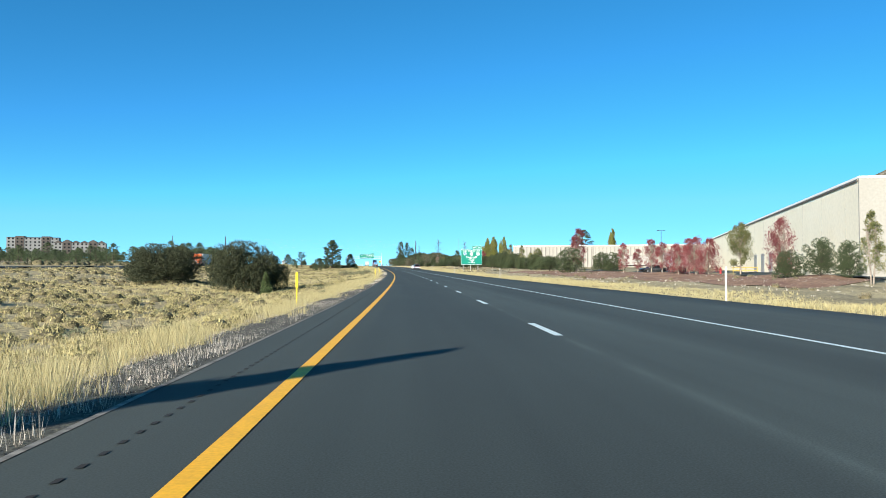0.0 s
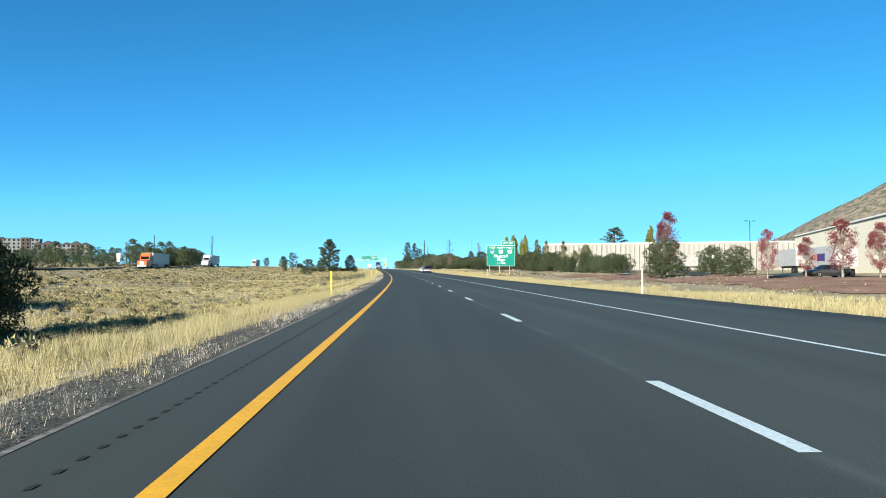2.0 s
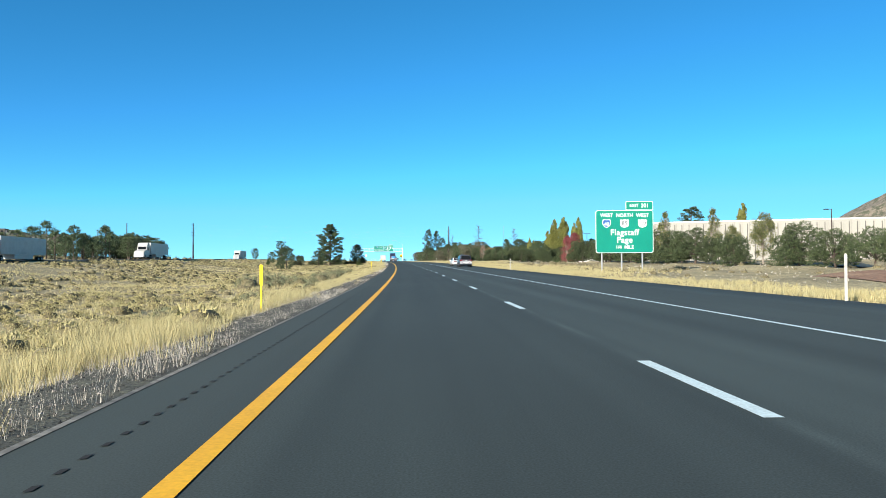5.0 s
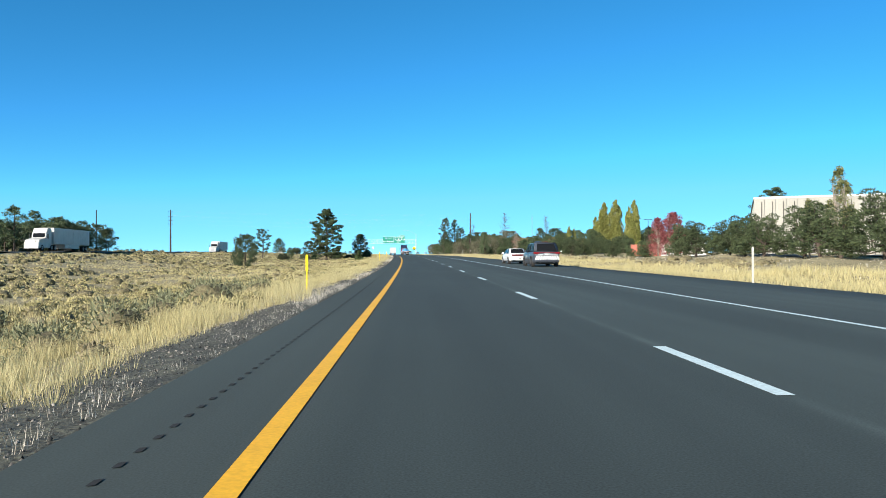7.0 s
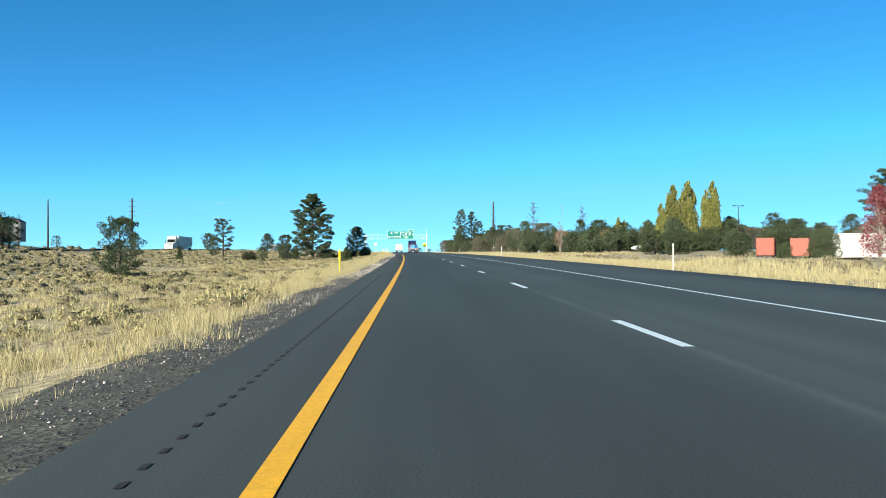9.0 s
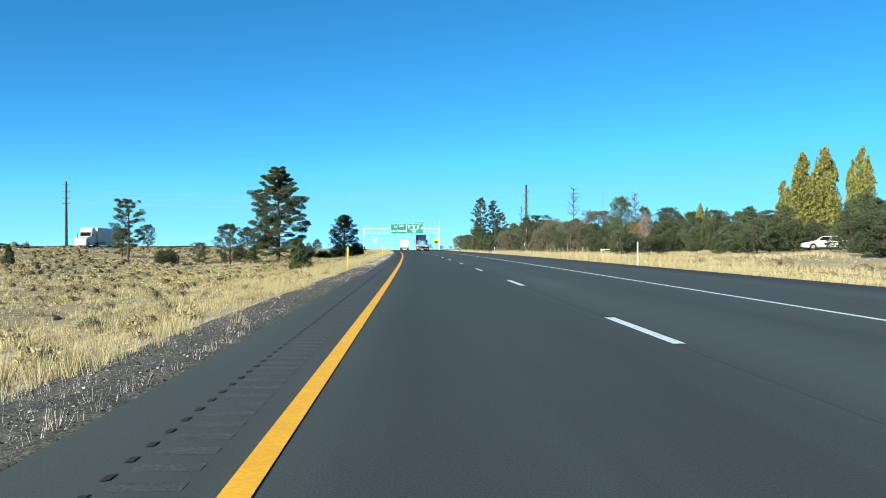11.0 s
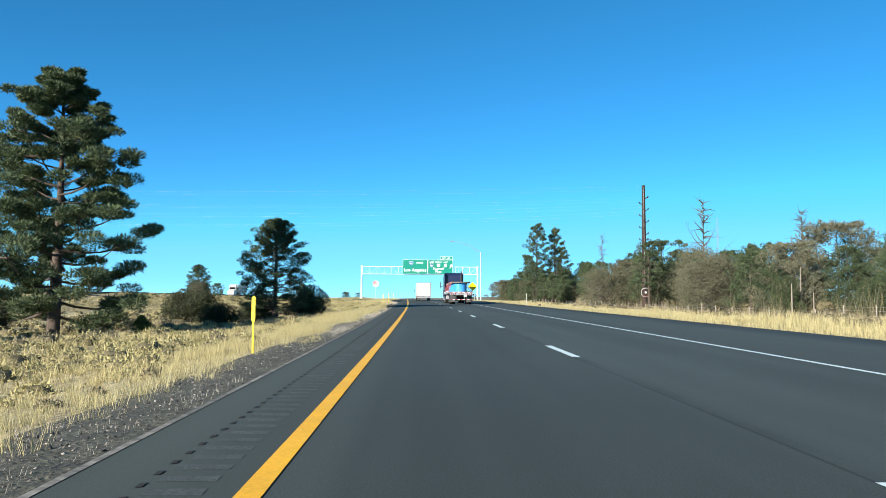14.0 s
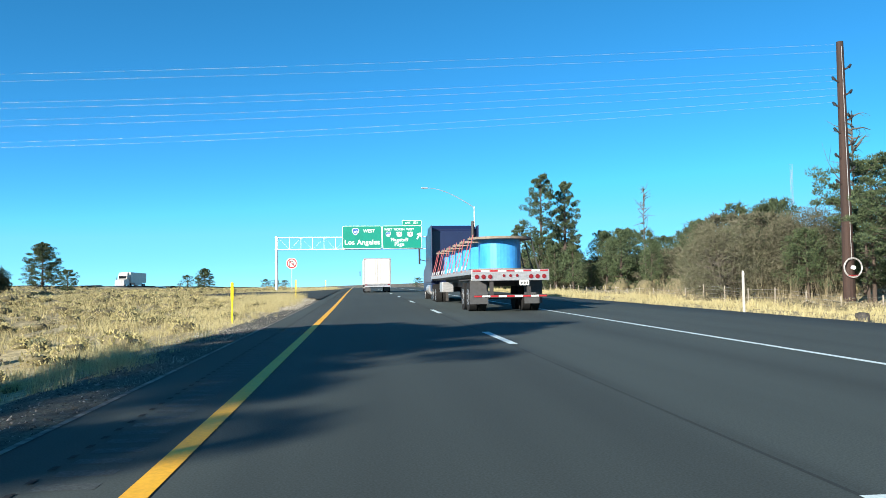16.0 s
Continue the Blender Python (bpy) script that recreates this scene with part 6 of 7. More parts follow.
M_DECK = material("worn_deck_planks", (0.24, 0.2, 0.16), 0.85, mix=(0.15, 0.12, 0.1), scale=2, stretch=(8, 0.4, 1), grain=(14, 0.25))
M_FLAP = material("grey_mud_flap", (0.05, 0.052, 0.055), 0.7, grain=(10, 0.15))
M_TRUCKW = material("white_truck_body", (0.5, 0.49, 0.46), 0.4, mix=(0.42, 0.41, 0.38), scale=1.0, grain=(6, 0.06))
M_ORANGE = material("orange_truck_paint", (0.65, 0.14, 0.03), 0.3, coat=0.4, grain=(4, 0.05))
M_RUST = material("rust_red_container", (0.33, 0.07, 0.035), 0.6, mix=(0.26, 0.06, 0.035), scale=1.5, grain=(8, 0.15))
M_CARW = material("white_car_paint", (0.74, 0.75, 0.74), 0.25, coat=0.6, grain=(3, 0.03))
M_CARG = material("grey_police_paint", (0.048, 0.056, 0.07), 0.3, 0.1, coat=0.3, grain=(3, 0.04))
M_CARD = material("dark_car_paint", (0.03, 0.032, 0.035), 0.25, coat=0.6, grain=(3, 0.04))
M_PLATE = material("number_plate_sheet", (0.7, 0.7, 0.66), 0.5, grain=(12, 0.06))


def loft(rings, close=True):
    """A skin over rings of equal length."""
    bm = bmesh.new()
    vs = [[bm.verts.new(p) for p in ring] for ring in rings]
    n = len(rings[0])
    for a, b in zip(vs, vs[1:]):
        for k in range(n if close else n - 1):
            bm.faces.new((a[k], a[(k + 1) % n], b[(k + 1) % n], b[k]))
    if close:
        bm.faces.new(vs[0])
        bm.faces.new(vs[-1])
    bmesh.ops.recalc_face_normals(bm, faces=bm.faces)
    return bm


def quad(pts, lift=0.0):
    """A thin pane on four corners, pushed out along its normal."""
    p = [Vector(q) for q in pts]
    n = (p[1] - p[0]).cross(p[3] - p[0]).normalized()
    bm = bmesh.new()
    a = [bm.verts.new(q + n * lift) for q in p]
    b = [bm.verts.new(q + n * (lift - 0.012)) for q in p]
    bm.faces.new(a)
    for k in range(4):
        bm.faces.new((a[k], b[k], b[(k + 1) % 4], a[(k + 1) % 4]))
    bmesh.ops.recalc_face_normals(bm, faces=bm.faces)
    return bm


def inset(pts, k, k2=None):
    """Four corners drawn in towards their middle."""
    p = [Vector(q) for q in pts]
    c = sum(p, Vector()) / 4
    return [c + (q - c) * (1 - k) for q in p]


def wheel(parent, x, y, r, w, rim=M_RIM, name="wheel"):
    e = part(name, tube((x - w / 2, y, r), (x + w / 2, y, r), r, None, 28), M_TYRE, parent, "black tyre")
    out = w / 2 + 0.004
    sgn = 1 if x > 0 else -1
    part("rim", tube((x + sgn * (out - 0.06), y, r), (x + sgn * out, y, r), r * 0.62, r * 0.56, 20), rim, e, "dull alloy rim")
    part("hub", tube((x + sgn * out, y, r), (x + sgn * (out + 0.03), y, r), r * 0.2, r * 0.14, 12), M_CHASSIS, e)
    for k in range(5):
        a = 2 * math.pi * k / 5
        part("spoke_gap", tube((x + sgn * (out - 0.004), y + math.cos(a) * r * 0.4, r + math.sin(a) * r * 0.4), (x + sgn * (out + 0.004), y + math.cos(a) * r * 0.4, r + math.sin(a) * r * 0.4), r * 0.1, None, 8), M_CHASSIS, e)


def bars(parent, x, y, z, w, h, n=5):
    """Unreadable characters: plain dark bars on a plate."""
    for k in range(n):
        part("bar", box((w / n * 0.55, 0.004, h), (x - w / 2 + w / n * (k + 0.5), y, z)), M_BLACK, parent)


def car(label, m, L, W, belt, roof, cab, paint, r=0.34, wheels=(0.85, 3.7), hood=None, tuck=0.7, rim=M_RIM, panes=2):
    """A car; y runs forward from its rear bumper. cab: y of rear glass foot, roof rear, roof front, windscreen foot."""
    t = thing("car", label, "car", m)
    w = W / 2
    hood = hood or belt

    def ring(y, half, zb, zt):
        side_ = [(0.84, zb), (0.95, zb + 0.06), (0.99, zb + 0.2), (1.0, (zb + zt) / 2 + 0.04), (0.985, zt - 0.14), (0.955, zt - 0.05), (0.87, zt)]
        return [(-half * k, y, z) for k, z in side_] + [(half * k, y, z) for k, z in reversed(side_)]
    ys = [(0.0, 0.82, 0.42, belt - 0.12), (0.04, 0.89, 0.36, belt - 0.05), (0.16, 0.95, 0.29, belt - 0.01), (0.45, 0.99, 0.25, belt), (cab[0] + 0.4, 1.0, 0.23, belt), (cab[3], 1.0, 0.23, belt),
          (L - 0.95, 0.99, 0.23, hood - 0.03), (L - 0.45, 0.96, 0.24, hood - 0.09), (L - 0.14, 0.89, 0.28, hood - 0.19), (L, 0.76, 0.36, hood - 0.3)]
    part("body", loft([ring(y, w * k, zb, zt) for y, k, zb, zt in ys]), paint, t, smooth=True)
    a, b, c, d = cab
    lo, hi = w * 0.93, w * tuck
    zb = belt - 0.03
    P = {k: (sx * (lo if z == zb else hi), y, z) for k, sx, y, z in (("al", -1, a, zb), ("ar", 1, a, zb), ("bl", -1, b, roof), ("br", 1, b, roof), ("cl", -1, c, roof), ("cr", 1, c, roof), ("dl", -1, d, zb), ("dr", 1, d, zb))}
    bm = loft([[P["al"], P["ar"], P["dr"], P["dl"]], [P["bl"], P["br"], P["cr"], P["cl"]]])
    bmesh.ops.bevel(bm, geom=list(bm.edges), offset=0.07, segments=4, affect='EDGES')
    part("roof", bm, paint, t, smooth=True)
    part("rear_window", quad(inset((P["al"], P["ar"], P["br"], P["bl"]), 0.22), 0.012), M_GLASS, t)
    part("windscreen", quad(inset((P["dr"], P["dl"], P["cl"], P["cr"]), 0.12), 0.012), M_GLASS, t)
    for s_, names in ((-1, ("dl", "al", "bl", "cl")), (1, ("ar", "dr", "cr", "br"))):
        f0, f1, f2, f3 = [Vector(P[k]) for k in names]
        for k in range(panes):
            u0, u1 = k / panes, (k + 1) / panes
            part("side_window", quad(inset((f0.lerp(f1, u0), f0.lerp(f1, u1), f3.lerp(f2, u1), f3.lerp(f2, u0)), 0.17), 0.012), M_GLASS, t)
        for yy in (wheels[0], wheels[1]):
            part("wheel_arch", tube((s_ * (w - 0.2), yy, r + 0.02), (s_ * (w + 0.002), yy, r + 0.02), r + 0.05, None, 28), M_CHASSIS, t, "dark wheel arch")
            wheel(t, s_ * (w - 0.1), yy, r, 0.22, rim)
        part("mirror", box((0.2, 0.1, 0.15), (s_ * (w + 0.06), d - 0.4, belt - 0.02), 0.04), paint, t)
        for yy in ((a + d) / 2 + 0.15, (a + d) / 2 - 0.75):
            part("door_line", box((0.006, 0.012, belt - 0.5), (s_ * (w + 0.001), yy, 0.38)), M_CHASSIS, t)
            part("door_handle", box((0.03, 0.16, 0.03), (s_ * (w + 0.002), yy + 0.14, belt - 0.2), 0.01), paint, t)
        part("sill", box((0.04, wheels[1] - wheels[0] - 2 * r - 0.14, 0.07), (s_ * (w - 0.03), (wheels[0] + wheels[1]) / 2, 0.24), 0.01), M_CHASSIS, t)
    part("rear_bumper", box((W * 0.92, 0.16, 0.22), (0, 0.0, 0.36), 0.06), paint, t)
    part("underside", box((W * 0.8, L * 0.85, 0.12), (0, L * 0.5, 0.2)), M_CHASSIS, t)
    for sx in (-0.5, 0.5):
        part("exhaust", tube((sx, -0.06, 0.3), (sx, 0.3, 0.3), 0.035, None, 10), M_CHASSIS, t)
    return t


sedan = car("white sedan stopped on the outer shoulder", road_at(268.4, 10.25, 2.5), 4.75, 1.76, 0.93, 1.36, (0.95, 1.6, 2.7, 3.5), M_CARW, 0.31, (0.95, 3.65), 0.86, 0.74)
part("tail_lamp", box((1.44, 0.06, 0.14), (0, -0.01, 0.7), 0.02), M_LAMPD, sedan, "wide dull red tail lamp strip")
pl = part("number_plate", box((0.36, 0.02, 0.17), (0, -0.085, 0.4), 0.006), M_PLATE, sedan)
bars(pl, 0, -0.097, 0.44, 0.28, 0.08)
part("boot_line", box((1.3, 0.01, 0.008), (0, 0.02, 0.87)), M_CHASSIS, sedan)

suv = car("grey police utility vehicle stopped on the outer shoulder", road_at(256.6, 10.45, 1.0), 5.1, 1.93, 1.1, 1.74, (0.1, 0.62, 2.9, 3.8), M_CARG, 0.39, (1.05, 4.05), 1.08, 0.82, M_FLAP, 3)
part("tail_lamp", box((1.2, 0.05, 0.035), (0, -0.012, 1.0), 0.01), M_LAMP, suv, "thin red tail lamp bar")
for sx in (-0.78, 0.78):
    part("tail_lamp", box((0.38, 0.05, 0.13), (sx * 0.98, 0.005, 0.93), 0.03), M_LAMP, suv)
    part("tail_lamp", box((0.03, 0.32, 0.12), (sx * 1.2, 0.2, 0.94), 0.012), M_LAMP, suv)
chev = part("chevron_band", box((1.74, 0.012, 0.3), (0, -0.078, 0.5)), M_BLACK, suv, "black and white chevron band")
for k in range(10):
    s_ = -1 if k < 5 else 1
    x = -0.78 + k * 0.173
    part("chevron", move(outline([(-0.045, -0.14), (0.045, -0.14), (0.045 - s_ * 0.12, 0.14), (-0.045 - s_ * 0.12, 0.14)], 0.006), pose(x + s_ * 0.06, -0.092, 0.65)), M_SIGNW, chev)
for sx, word in ((-0.48, "STATE"), (0.48, "TROOPER")):
    lettering(word, 0.12, M_SIGNW, suv, (sx, -0.062, 0.855))
pl = part("number_plate", box((0.34, 0.02, 0.17), (0, -0.02, 0.86), 0.006), M_PLATE, suv)
bars(pl, 0, -0.032, 0.9, 0.26, 0.08)
lb = part("light_bar", box((1.0, 0.24, 0.07), (0, 2.1, 1.74), 0.02), M_BLACK, suv, "low roof light bar")
for k in range(6):
    part("lens", box((0.13, 0.18, 0.03), (-0.42 + k * 0.168, 2.1, 1.811), 0.01), M_LAMP if k > 2 else M_SIGNB, lb)
part("door_mark", box((0.008, 0.16, 0.18), (-0.974, 3.05, 0.68)), M_PLATE, suv, "pale door emblem")
part("push_rail", box((0.02, 2.0, 0.05), (-0.975, 2.52, 0.5)), M_CHASSIS, suv)

M_RAILY = material("yellow_painted_rail", (0.6, 0.42, 0.03), 0.5, mix=(0.5, 0.34, 0.03), scale=3, grain=(15, 0.1))
rail = thing("guard_rail", "yellow painted steel guard rail beside the loading dock", "railing", place(124.8, 58.4, 0.0, turn=-16))
for x in (-1.9, 0.0, 1.9):
    part("post", tube((x, 0, -0.2), (x, 0, 1.1), 0.05, None, 10), M_RAILY, rail)
for z in (0.55, 1.05):
    part("rail", tube((-2.0, 0, z), (2.0, 0, z), 0.045, None, 10), M_RAILY, rail)
hydrant = thing("fire_hydrant", "red fire hydrant at the car park's edge", "hydrant", place(124.6, 54.1))
part("barrel", tube((0, 0, -0.1), (0, 0, 0.85), 0.17, 0.15, 14), M_RED, hydrant)
part("bonnet", tube((0, 0, 0.85), (0, 0, 1.1), 0.2, 0.06, 14), M_RED, hydrant)
part("outlet", tube((-0.3, 0, 0.62), (0.3, 0, 0.62), 0.08, None, 10), M_RED, hydrant)
car("dark car parked under the maples", place(139, 50.0, 0.06, turn=90), 4.7, 1.8, 0.95, 1.42, (0.55, 1.3, 2.6, 3.4), M_CARD, 0.32, (0.9, 3.6), 0.9)
car("white car parked beside the wood", place(401.5, 47.6, 0.0, turn=70), 4.7, 1.8, 0.98, 1.45, (0.4, 1.1, 2.6, 3.4), M_CARW, 0.32, (0.9, 3.6), 0.9)


def flatbed(m):
    t = thing("flatbed_truck", "dark blue semi truck with a flatbed trailer of blue reels", "truck", m)
    W, LN, dz = 2.59, 14.6, 1.3
    part("deck", box((W - 0.1, LN - 0.2, 0.08), (0, LN / 2, dz)), M_DECK, t, "worn plank deck")
    for sx in (-1, 1):
        part("side_rail", box((0.06, LN, 0.16), (sx * (W / 2 - 0.03), LN / 2, dz - 0.05), 0.008), M_ALU, t)
        part("main_beam", box((0.14, LN - 1.5, 0.42), (sx * 0.48, LN / 2 + 0.3, dz - 0.45)), M_CHASSIS, t)
    for k in range(20):
        part("crossmember", box((W - 0.2, 0.07, 0.1), (0, 0.5 + k * 0.72, dz - 0.112)), M_ALU, t)
    sill = part("rear_sill", box((W, 0.12, 0.36), (0, 0.0, dz - 0.26), 0.012), M_ALU, t, "aluminium rear sill with lamps")
    for x in (-1.12, -0.9, -0.68, 0.68, 0.9, 1.12):
        part("lamp", tube((x, -0.062, dz - 0.13), (x, -0.09, dz - 0.13), 0.075, 0.07, 16), M_LAMP, sill, "round red tail lamp")
    for x in (-0.22, 0.0, 0.22):
        part("lamp", tube((x, -0.062, dz - 0.1), (x, -0.085, dz - 0.1), 0.05, 0.045, 14), M_LAMP, sill, "small round red lamp")
    for k in range(9):
        part("tape", box((0.27, 0.006, 0.05), (-1.12 + k * 0.28, -0.064, dz + 0.035)), M_RED if k % 2 == 0 else M_SIGNW, sill)
    pl_ = part("number_plate", box((0.32, 0.01, 0.16), (0.45, -0.07, dz - 0.42), 0.004), M_PLATE, t)
    bars(pl_, 0.45, -0.077, dz - 0.38, 0.25, 0.08)
    guard = part("underride_bar", box((2.44, 0.1, 0.1), (0, 0.02, 0.48), 0.01), M_CHASSIS, t, "red and white taped guard bar")
    for k in range(9):
        part("tape", box((0.26, 0.006, 0.05), (-1.08 + k * 0.27, -0.033, 0.505)), M_RED if k % 2 == 0 else M_SIGNW, guard)
    for sx in (-0.62, 0.62):
        part("guard_post", box((0.12, 0.1, 0.5), (sx, 0.06, 0.55)), M_CHASSIS, t)
    for sx in (-1, 1):
        part("mud_flap", box((0.62, 0.02, 0.82), (sx * 0.93, 0.75, 0.26), 0.004), M_FLAP, t)
        part("fender", box((0.66, 2.9, 0.03), (sx * 0.92, 2.2, 1.07)), M_FLAP, t)
        for y in (1.45, 2.75):
            for x in (0.76, 1.08):
                wheel(t, sx * x, y, 0.5, 0.26)
        for y in (13.1, 14.4):
            for x in (0.76, 1.08):
                wheel(t, sx * x, y, 0.5, 0.26)
        wheel(t, sx * 1.05, 19.4, 0.5, 0.28)
    part("axle", tube((-1.1, 1.45, 0.5), (1.1, 1.45, 0.5), 0.08, None, 10), M_CHASSIS, t)
    part("axle", tube((-1.1, 2.75, 0.5), (1.1, 2.75, 0.5), 0.08, None, 10), M_CHASSIS, t)
    part("toolbox", box((0.5, 1.2, 0.45), (-0.98, 10.2, 0.62), 0.02), M_ALU, t)
    part("landing_leg", box((0.12, 0.12, 0.9), (-0.8, 11.6, 0.2)), M_CHASSIS, t)
    part("landing_leg", box((0.12, 0.12, 0.9), (0.8, 11.6, 0.2)), M_CHASSIS, t)
    # tractor
    prof = [(15.2, 1.0), (15.2, 3.85), (15.5, 4.1), (17.2, 4.12), (17.9, 3.3), (18.1, 2.3), (20.3, 1.85), (20.5, 1.6), (20.5, 0.6), (15.2, 0.6)]
    bm = outline(prof, 2.4, 'X')
    move(bm, Matrix.Translation((-1.2, 0, 0)))
    bmesh.ops.bevel(bm, geom=[e for e in bm.edges if e.calc_length() > 0.2], offset=0.06, segments=2, affect='EDGES')
    cab = part("cab", bm, M_NAVY, t, "dark blue sleeper cab", smooth=False)
    part("back_panel", box((1.9, 0.02, 1.5), (0, 15.178, 2.2), 0.005), M_NAVY, cab)
    part("frame_bar", box((0.9, 4.6, 0.2), (0, 15.0, 0.72)), M_CHASSIS, t)
    for sx in (-1, 1):
        part("side_fairing", box((0.05, 2.9, 2.6), (sx * 1.225, 16.6, 1.1), 0.02), M_NAVY, cab)
        part("roof_fairing", box((0.05, 0.7, 2.9), (sx * 1.22, 15.0, 1.15), 0.02), M_NAVY, cab)
        part("side_window", box((0.02, 0.75, 0.65), (sx * 1.212, 17.55, 2.3), 0.005), M_GLASS, cab)
        part("mirror", box((0.1, 0.12, 0.85), (sx * 1.62, 17.9, 2.15), 0.03), M_BLACK, cab)
        part("mirror_arm", tube((sx * 1.2, 17.95, 2.3), (sx * 1.6, 17.92, 2.4), 0.02, None, 6), M_BLACK, cab)
        part("fuel_tank", tube((sx * 0.98, 16.0, 0.75), (sx * 0.98, 17.6, 0.75), 0.32, None, 18), M_ALU, cab)
    part("exhaust_stack", tube((0.98, 15.02, 1.1), (0.98, 15.02, 4.3), 0.085, 0.075, 12), M_CHASSIS, cab, "black exhaust stack")
    return t


truck_pose = road_at(500.6, 6.0, 0.0)
flatbed(truck_pose)
reel = thing("cable_reel", "blue wrapped reel with brown wooden flanges on the flatbed", "cable reel", group="reels on the flatbed")
part("drum", tube((0, 0, 0.08), (0, 0, 1.1), 0.74, None, 40), M_REEL, reel, "blue wrapped drum")
for z in (0.0, 1.1):
    part("flange", tube((0, 0, z), (0, 0, z + 0.08), 1.12, None, 40), M_PLY, reel, "round brown wooden flange")
reel.matrix_basis = truck_pose @ pose(0, 1.9, 1.382)
for k in range(1, 6):
    copy_thing(reel, truck_pose @ pose(0, 1.9 + k * 2.28, 1.382, 0, 0, k * 40))
strap = thing("ratchet_strap", "faded red strap tying the reels to the deck edge", "strap", group="straps on the load")
part("webbing", box((0.02, 0.1, 1.32), (0, 0, 0)), M_STRAP, strap)
part("ratchet", box((0.05, 0.14, 0.16), (-0.02, 0, 0.06), 0.01), M_STEEL, strap)
dstrap = thing("ratchet_strap", "dark strap tying the reels to the deck edge", "strap", group="straps on the load")
part("webbing", box((0.02, 0.1, 1.32), (0, 0, 0)), M_DARKSTRAP, dstrap)
part("ratchet", box((0.05, 0.14, 0.16), (0.02, 0, 0.06), 0.01), M_CHASSIS, dstrap)
first = True
for k in range(6):
    for dy in (-0.45, 0.5):
        y = 1.9 + k * 2.28 + dy
        reach = math.sqrt(max(0.2, 1.12 ** 2 - dy * dy))
        tip = math.degrees(math.atan2(1.3 - reach, 1.2))
        ml, mr = truck_pose @ pose(-1.3, y, 1.36, 0, tip, 0), truck_pose @ pose(1.3, y, 1.36, 0, -tip, 0)
        if first:
            strap.matrix_basis, dstrap.matrix_basis = ml, mr
            first = False
        else:
            copy_thing(strap, ml)
            copy_thing(dstrap, mr)


def box_truck(m):
    t = thing("box_truck", "plain white box truck seen from behind", "truck", m)
    part("cargo_box", box((2.42, 6.4, 2.35), (0, 3.2, 0.72), 0.04), M_TRUCKW, t)
    part("door_frame", box((2.44, 0.05, 2.4), (0, -0.022, 0.7), 0.02), M_ALU, t)
    for sx in (-1, 1):
        part("rear_door", box((1.1, 0.03, 2.2), (sx * 0.557, -0.058, 0.8), 0.01), M_TRUCKW, t)
        part("lock_bar", tube((sx * 0.22, -0.085, 0.82), (sx * 0.22, -0.085, 2.98), 0.014, None, 6), M_STEEL, t)
        for z in (1.0, 1.9, 2.8):
            part("hinge", box((0.1, 0.02, 0.06), (sx * 1.14, -0.08, z), 0.005), M_STEEL, t)
    part("bumper", box((2.3, 0.3, 0.14), (0, -0.1, 0.5), 0.02), M_STEEL, t)
    part("chassis", box((0.9, 8.4, 0.25), (0, 4.4, 0.46)), M_CHASSIS, t)
    for sx in (-1, 1):
        part("tail_lamp", box((0.2, 0.04, 0.12), (sx * 1.02, -0.07, 0.62), 0.01), M_LAMP, t)
        part("marker_lamp", box((0.1, 0.03, 0.05), (sx * 1.12, -0.065, 2.98), 0.008), M_LAMP, t)
        part("mud_flap", box((0.5, 0.02, 0.45), (sx * 0.85, 0.9, 0.12)), M_FLAP, t)
        for x in (0.78, 1.06):
            wheel(t, sx * x, 1.5, 0.42, 0.22)
        wheel(t, sx * 1.0, 7.6, 0.42, 0.24)
        part("mirror", box((0.08, 0.1, 0.5), (sx * 1.4, 8.0, 1.6), 0.02), M_BLACK, t)
    bm = outline([(6.5, 0.5), (6.5, 2.3), (7.2, 2.35), (8.0, 1.6), (9.0, 1.35), (9.1, 0.5)], 2.1, 'X', 0.05)
    part("cab", move(bm, Matrix.Translation((-1.05, 0, 0))), M_TRUCKW, t)
    return t


box_truck(road_at(545.5, 2.75, 1.0))


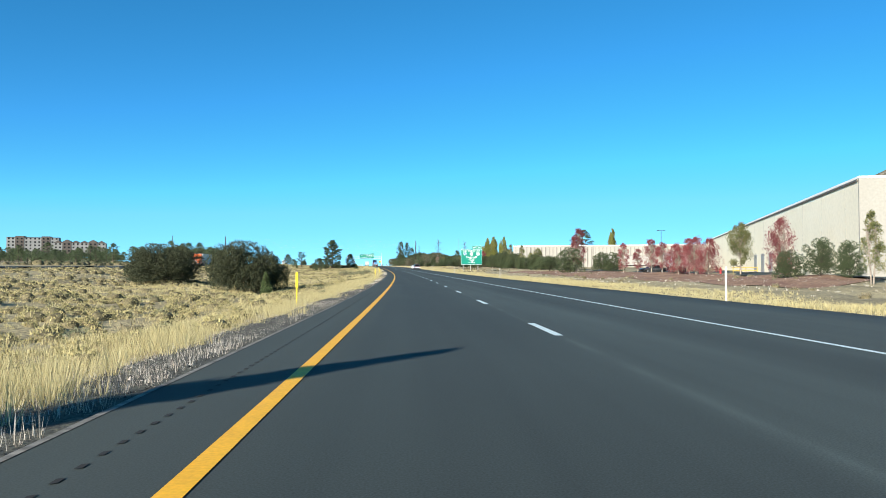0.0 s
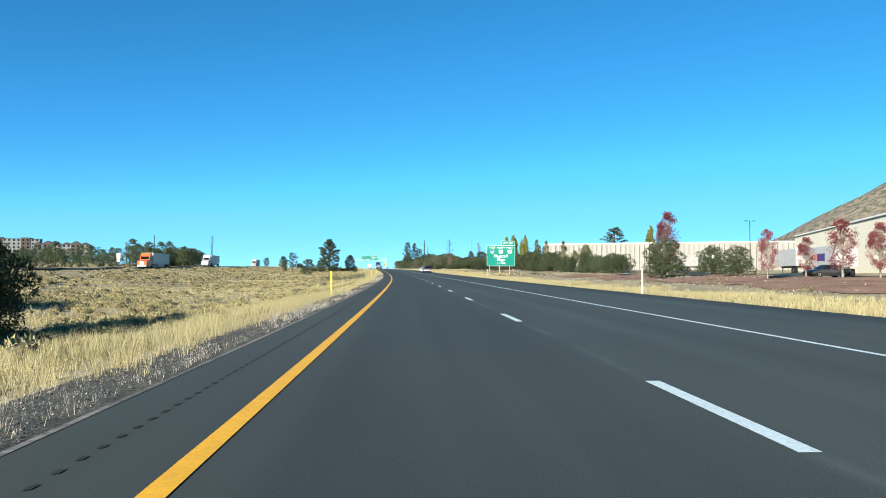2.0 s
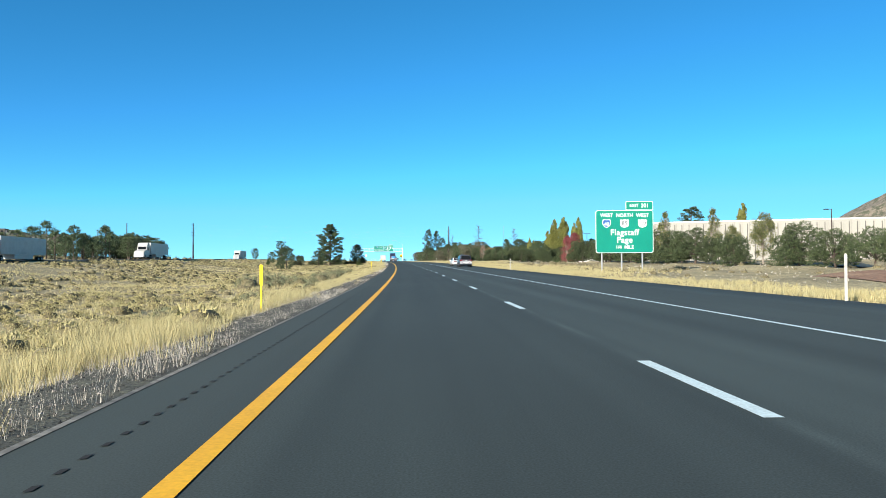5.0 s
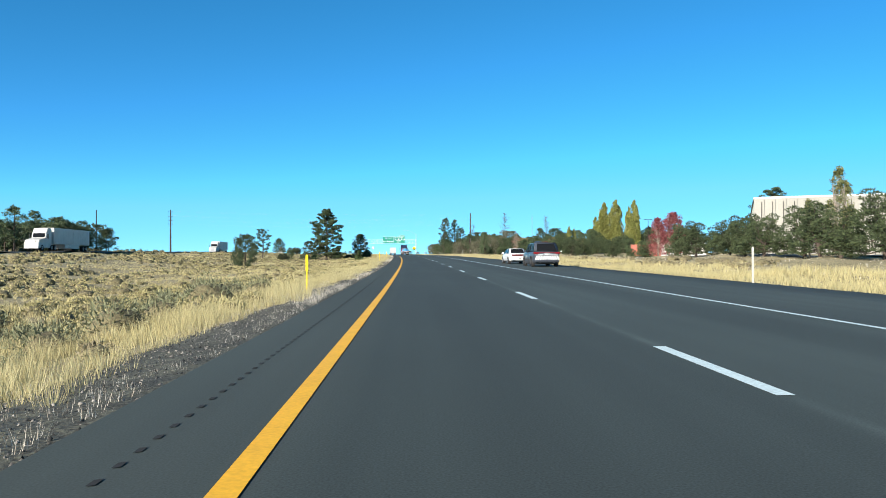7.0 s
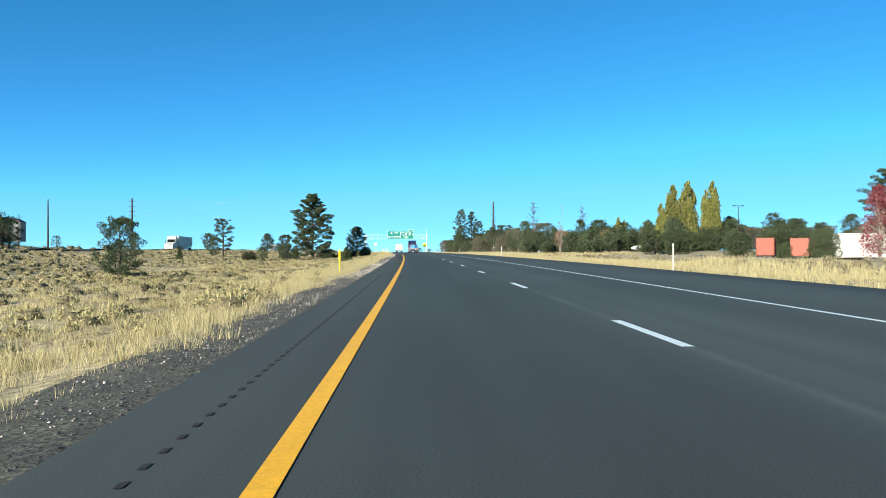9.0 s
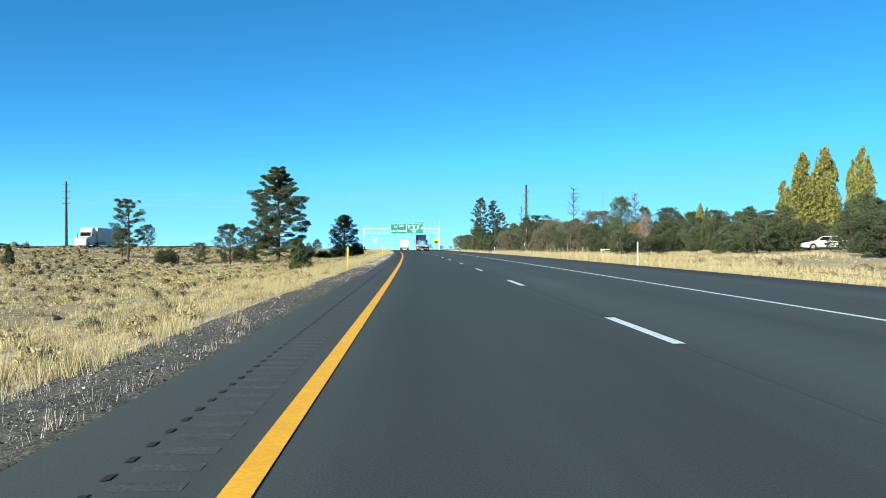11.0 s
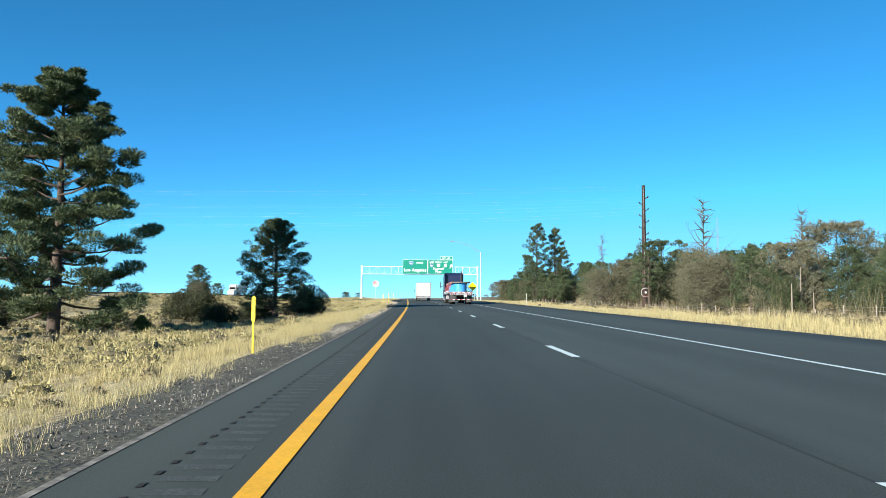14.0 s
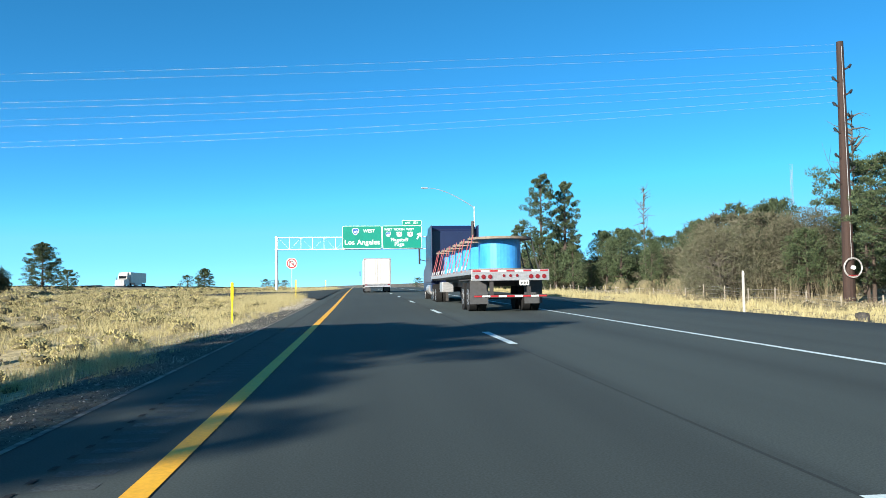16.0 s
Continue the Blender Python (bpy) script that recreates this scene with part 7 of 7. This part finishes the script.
def semi(label, m, paint):
    """A tractor with a box trailer; y runs forward from the trailer's doors."""
    t = thing("semi_truck", label, "truck", m)
    part("trailer", box((2.6, 15.8, 2.85), (0, 7.9, 1.2), 0.04), M_TRUCKW, t, "white box trailer")
    for k in range(14):
        part("panel_seam", box((2.62, 0.03, 2.7), (0, 1.0 + k * 1.1, 1.27)), M_ALU, t)
    part("skirt", box((2.5, 6.5, 0.7), (0, 8.0, 0.5)), M_ALU, t)
    prof = [(16.6, 0.9), (16.6, 3.7), (17.0, 3.95), (18.0, 3.9), (18.6, 3.1), (18.9, 2.2), (21.2, 1.8), (21.5, 1.4), (21.5, 0.45), (16.6, 0.45)]
    bm = outline(prof, 2.4, 'X')
    move(bm, Matrix.Translation((-1.2, 0, 0)))
    bmesh.ops.bevel(bm, geom=[e for e in bm.edges if e.calc_length() > 0.2], offset=0.07, segments=2, affect='EDGES')
    cab = part("cab", bm, paint, t)
    part("windscreen", quad([(1.0, 18.66, 3.02), (-1.0, 18.66, 3.02), (-1.0, 18.92, 2.26), (1.0, 18.92, 2.26)], 0.03), M_GLASS, cab)
    part("grille", box((1.1, 0.05, 1.0), (0, 21.52, 0.75), 0.02), M_ALU, cab)
    part("bumper", box((2.35, 0.3, 0.4), (0, 21.5, 0.32), 0.05), M_ALU, cab)
    part("chassis", box((0.9, 6.5, 0.25), (0, 17.5, 0.6)), M_CHASSIS, t)
    for sx in (-1, 1):
        part("side_window", box((0.02, 0.8, 0.7), (sx * 1.212, 18.1, 2.2)), M_GLASS, cab)
        for y in (1.6, 2.9, 15.4, 16.7):
            wheel(t, sx * 1.05, y, 0.5, 0.5)
        wheel(t, sx * 1.05, 20.2, 0.5, 0.3)
        part("mirror", box((0.1, 0.12, 0.8), (sx * 1.55, 18.8, 2.0), 0.03), M_BLACK, cab)
    return t


def oncoming(s, off=-62.3):
    return place(s, off, 0.06, turn=180)


semi("orange semi truck with a white trailer on the opposite carriageway", oncoming(281), M_ORANGE)
semi("white semi truck with a white trailer on the opposite carriageway", oncoming(358), M_TRUCKW)
semi("white semi truck far along the opposite carriageway", oncoming(498), M_TRUCKW)
semi("white semi truck far along the opposite carriageway", oncoming(712), M_TRUCKW)


def trailer(label, m, mat, logo=False, floor=1.25, L=14.6):
    t = thing("trailer", label, "trailer", m)
    part("box", box((2.6, L, 2.8), (0, L / 2, floor), 0.04), mat, t)
    part("frame", box((1.0, L - 0.4, 0.25), (0, L / 2, floor - 0.27)), M_CHASSIS, t)
    for sx in (-1, 1):
        for y in (1.5, 2.8):
            wheel(t, sx * 1.05, y, 0.4 * floor, 0.5)
        part("leg", box((0.12, 0.12, floor - 0.02), (sx * 0.9, L - 3.1, 0.0)), M_CHASSIS, t)
        if logo:
            part("emblem", box((0.02, 4.0, 1.0), (sx * 1.312, 7.0, 2.1)), M_EMBLEM, t, "plain dark violet emblem block")
            part("emblem", box((0.02, 1.8, 1.0), (sx * 1.312, 10.1, 2.1)), M_ORANGE, t, "plain orange emblem block")
    return t


M_EMBLEM = material("dark_violet_emblem", (0.06, 0.02, 0.16), 0.5, grain=(6, 0.05))
trailer("white box trailer with a large emblem by the warehouse", place(152, 58, 0.06, turn=-16), M_TRUCKW, True)
trailer("white box trailer parked by the warehouse", place(176, 66, 0.06, turn=-16), M_TRUCKW)
trailer("white box trailer parked by the ribbed warehouse", place(243, 71.5, 0.06, turn=-75), M_TRUCKW)
trailer("white box trailer parked below the trees", place(348.5, 50.4, 0.0, turn=-108), M_TRUCKW, floor=0.75, L=8.2)


def container(label, m):
    t = thing("shipping_container", label, "container", m)
    part("body", box((2.44, 12.1, 2.55), (0, 6.05, 0.05), 0.02), M_RUST, t)
    for k in range(30):
        for sx in (-1, 1):
            part("corrugation", box((0.05, 0.16, 2.3), (sx * 1.232, 0.4 + k * 0.39, 0.17)), M_RUST, t)
    for x in (-1.15, 1.15):
        for y in (0.08, 12.02):
            part("corner_post", box((0.16, 0.16, 2.6), (x, y, 0.05), 0.01), M_RUST, t)
    return t


def chassis(label, m):
    t = thing("container_chassis", label, "trailer", m)
    for x in (-0.55, 0.55):
        part("beam", box((0.16, 12.2, 0.3), (x, 6.1, 0.69)), M_CHASSIS, t)
    for y in (0.3, 4.2, 8.1, 11.9):
        part("crossbeam", box((2.4, 0.16, 0.16), (0, y, 0.8)), M_CHASSIS, t)
    for sx in (-1, 1):
        for y in (1.3, 2.6):
            wheel(t, sx * 1.0, y, 0.5, 0.45)
        part("leg", box((0.12, 0.12, 0.8), (sx * 0.7, 9.6, 0.0)), M_CHASSIS, t)


for s_, o_, turn in ((370, 52.6, -28), (369, 57.2, -34)):
    chassis("dark steel chassis under a shipping container", place(s_, o_, 0.0, turn=turn))
    container("rust-red shipping container on a trailer chassis", place(s_, o_, 0.912, turn=turn))

spare = thing("road_sign", "pale grey back of a two-panel sign on a post", "road sign", place(247.8, -64.4))
part("post", box((0.09, 0.06, 4.0), (0, 0, -0.3)), M_CHASSIS, spare)
for z, w_, h_ in ((2.55, 0.95, 1.15), (1.6, 0.8, 0.85)):
    part("panel", box((w_, 0.012, h_), (0, -0.045, z), 0.005), M_POSTW, spare)
# ---- far buildings ----
M_STUCCO = material("pale_stucco", (0.21, 0.215, 0.21), 0.85, mix=(0.17, 0.175, 0.17), scale=0.4, grain=(2, 0.08))
M_BROWNW = material("brown_stucco", (0.06, 0.05, 0.044), 0.85, mix=(0.08, 0.066, 0.056), scale=0.4, grain=(2, 0.1))
M_SHINGLE = material("dark_shingles", (0.06, 0.055, 0.05), 0.9, mix=(0.085, 0.075, 0.07), scale=2, grain=(6, 0.2))


def apartments(label, m, bays, storeys, gable):
    t = thing("apartment_building", label, "apartment building", m)
    bw, sh = 7.5, 3.2
    pane = None
    for i in range(bays):
        dark = i % 3 == 1
        h = storeys * sh + (1.0 if dark else 0.0)
        part("wall", box((bw, 14 + (0.8 if dark else 0), h), (i * bw, 7, -1)), M_BROWNW if dark else M_STUCCO, t, "dark brown wall bay" if dark else "pale stucco wall bay")
        if gable:
            bm = outline([(-bw / 2 - 0.4, h - 1), (bw / 2 + 0.4, h - 1), (0, h + 1.3)], 15)
            part("roof", move(bm, pose(i * bw, -0.4, 0)), M_SHINGLE, t, "dark shingled gable roof")
        else:
            part("roof", box((bw - 0.06, 14.9, 0.3), (i * bw, 7, h - 0.998)), M_SHINGLE, t)
        for k in range(storeys):
            for x in (-1.8, 1.8):
                w_ = part("window", box((1.5, 0.12, 1.5), (0, 0, 0), 0.01) if pane is None else pane, M_GLASS if pane is None else None, t, m=pose(i * bw + x, -0.43 if dark else -0.03, 0.4 + k * sh))
                pane = pane or w_.data
    return t


def far_place(s, off, turn):
    return place(s, off, 0.0, turn=turn)


apartments("six-storey pale and brown apartment building beyond the pines", far_place(790, -322, 10), 6, 6, False)
apartments("gabled brown apartment houses beyond the pines", far_place(772, -274, 10), 6, 4, True)
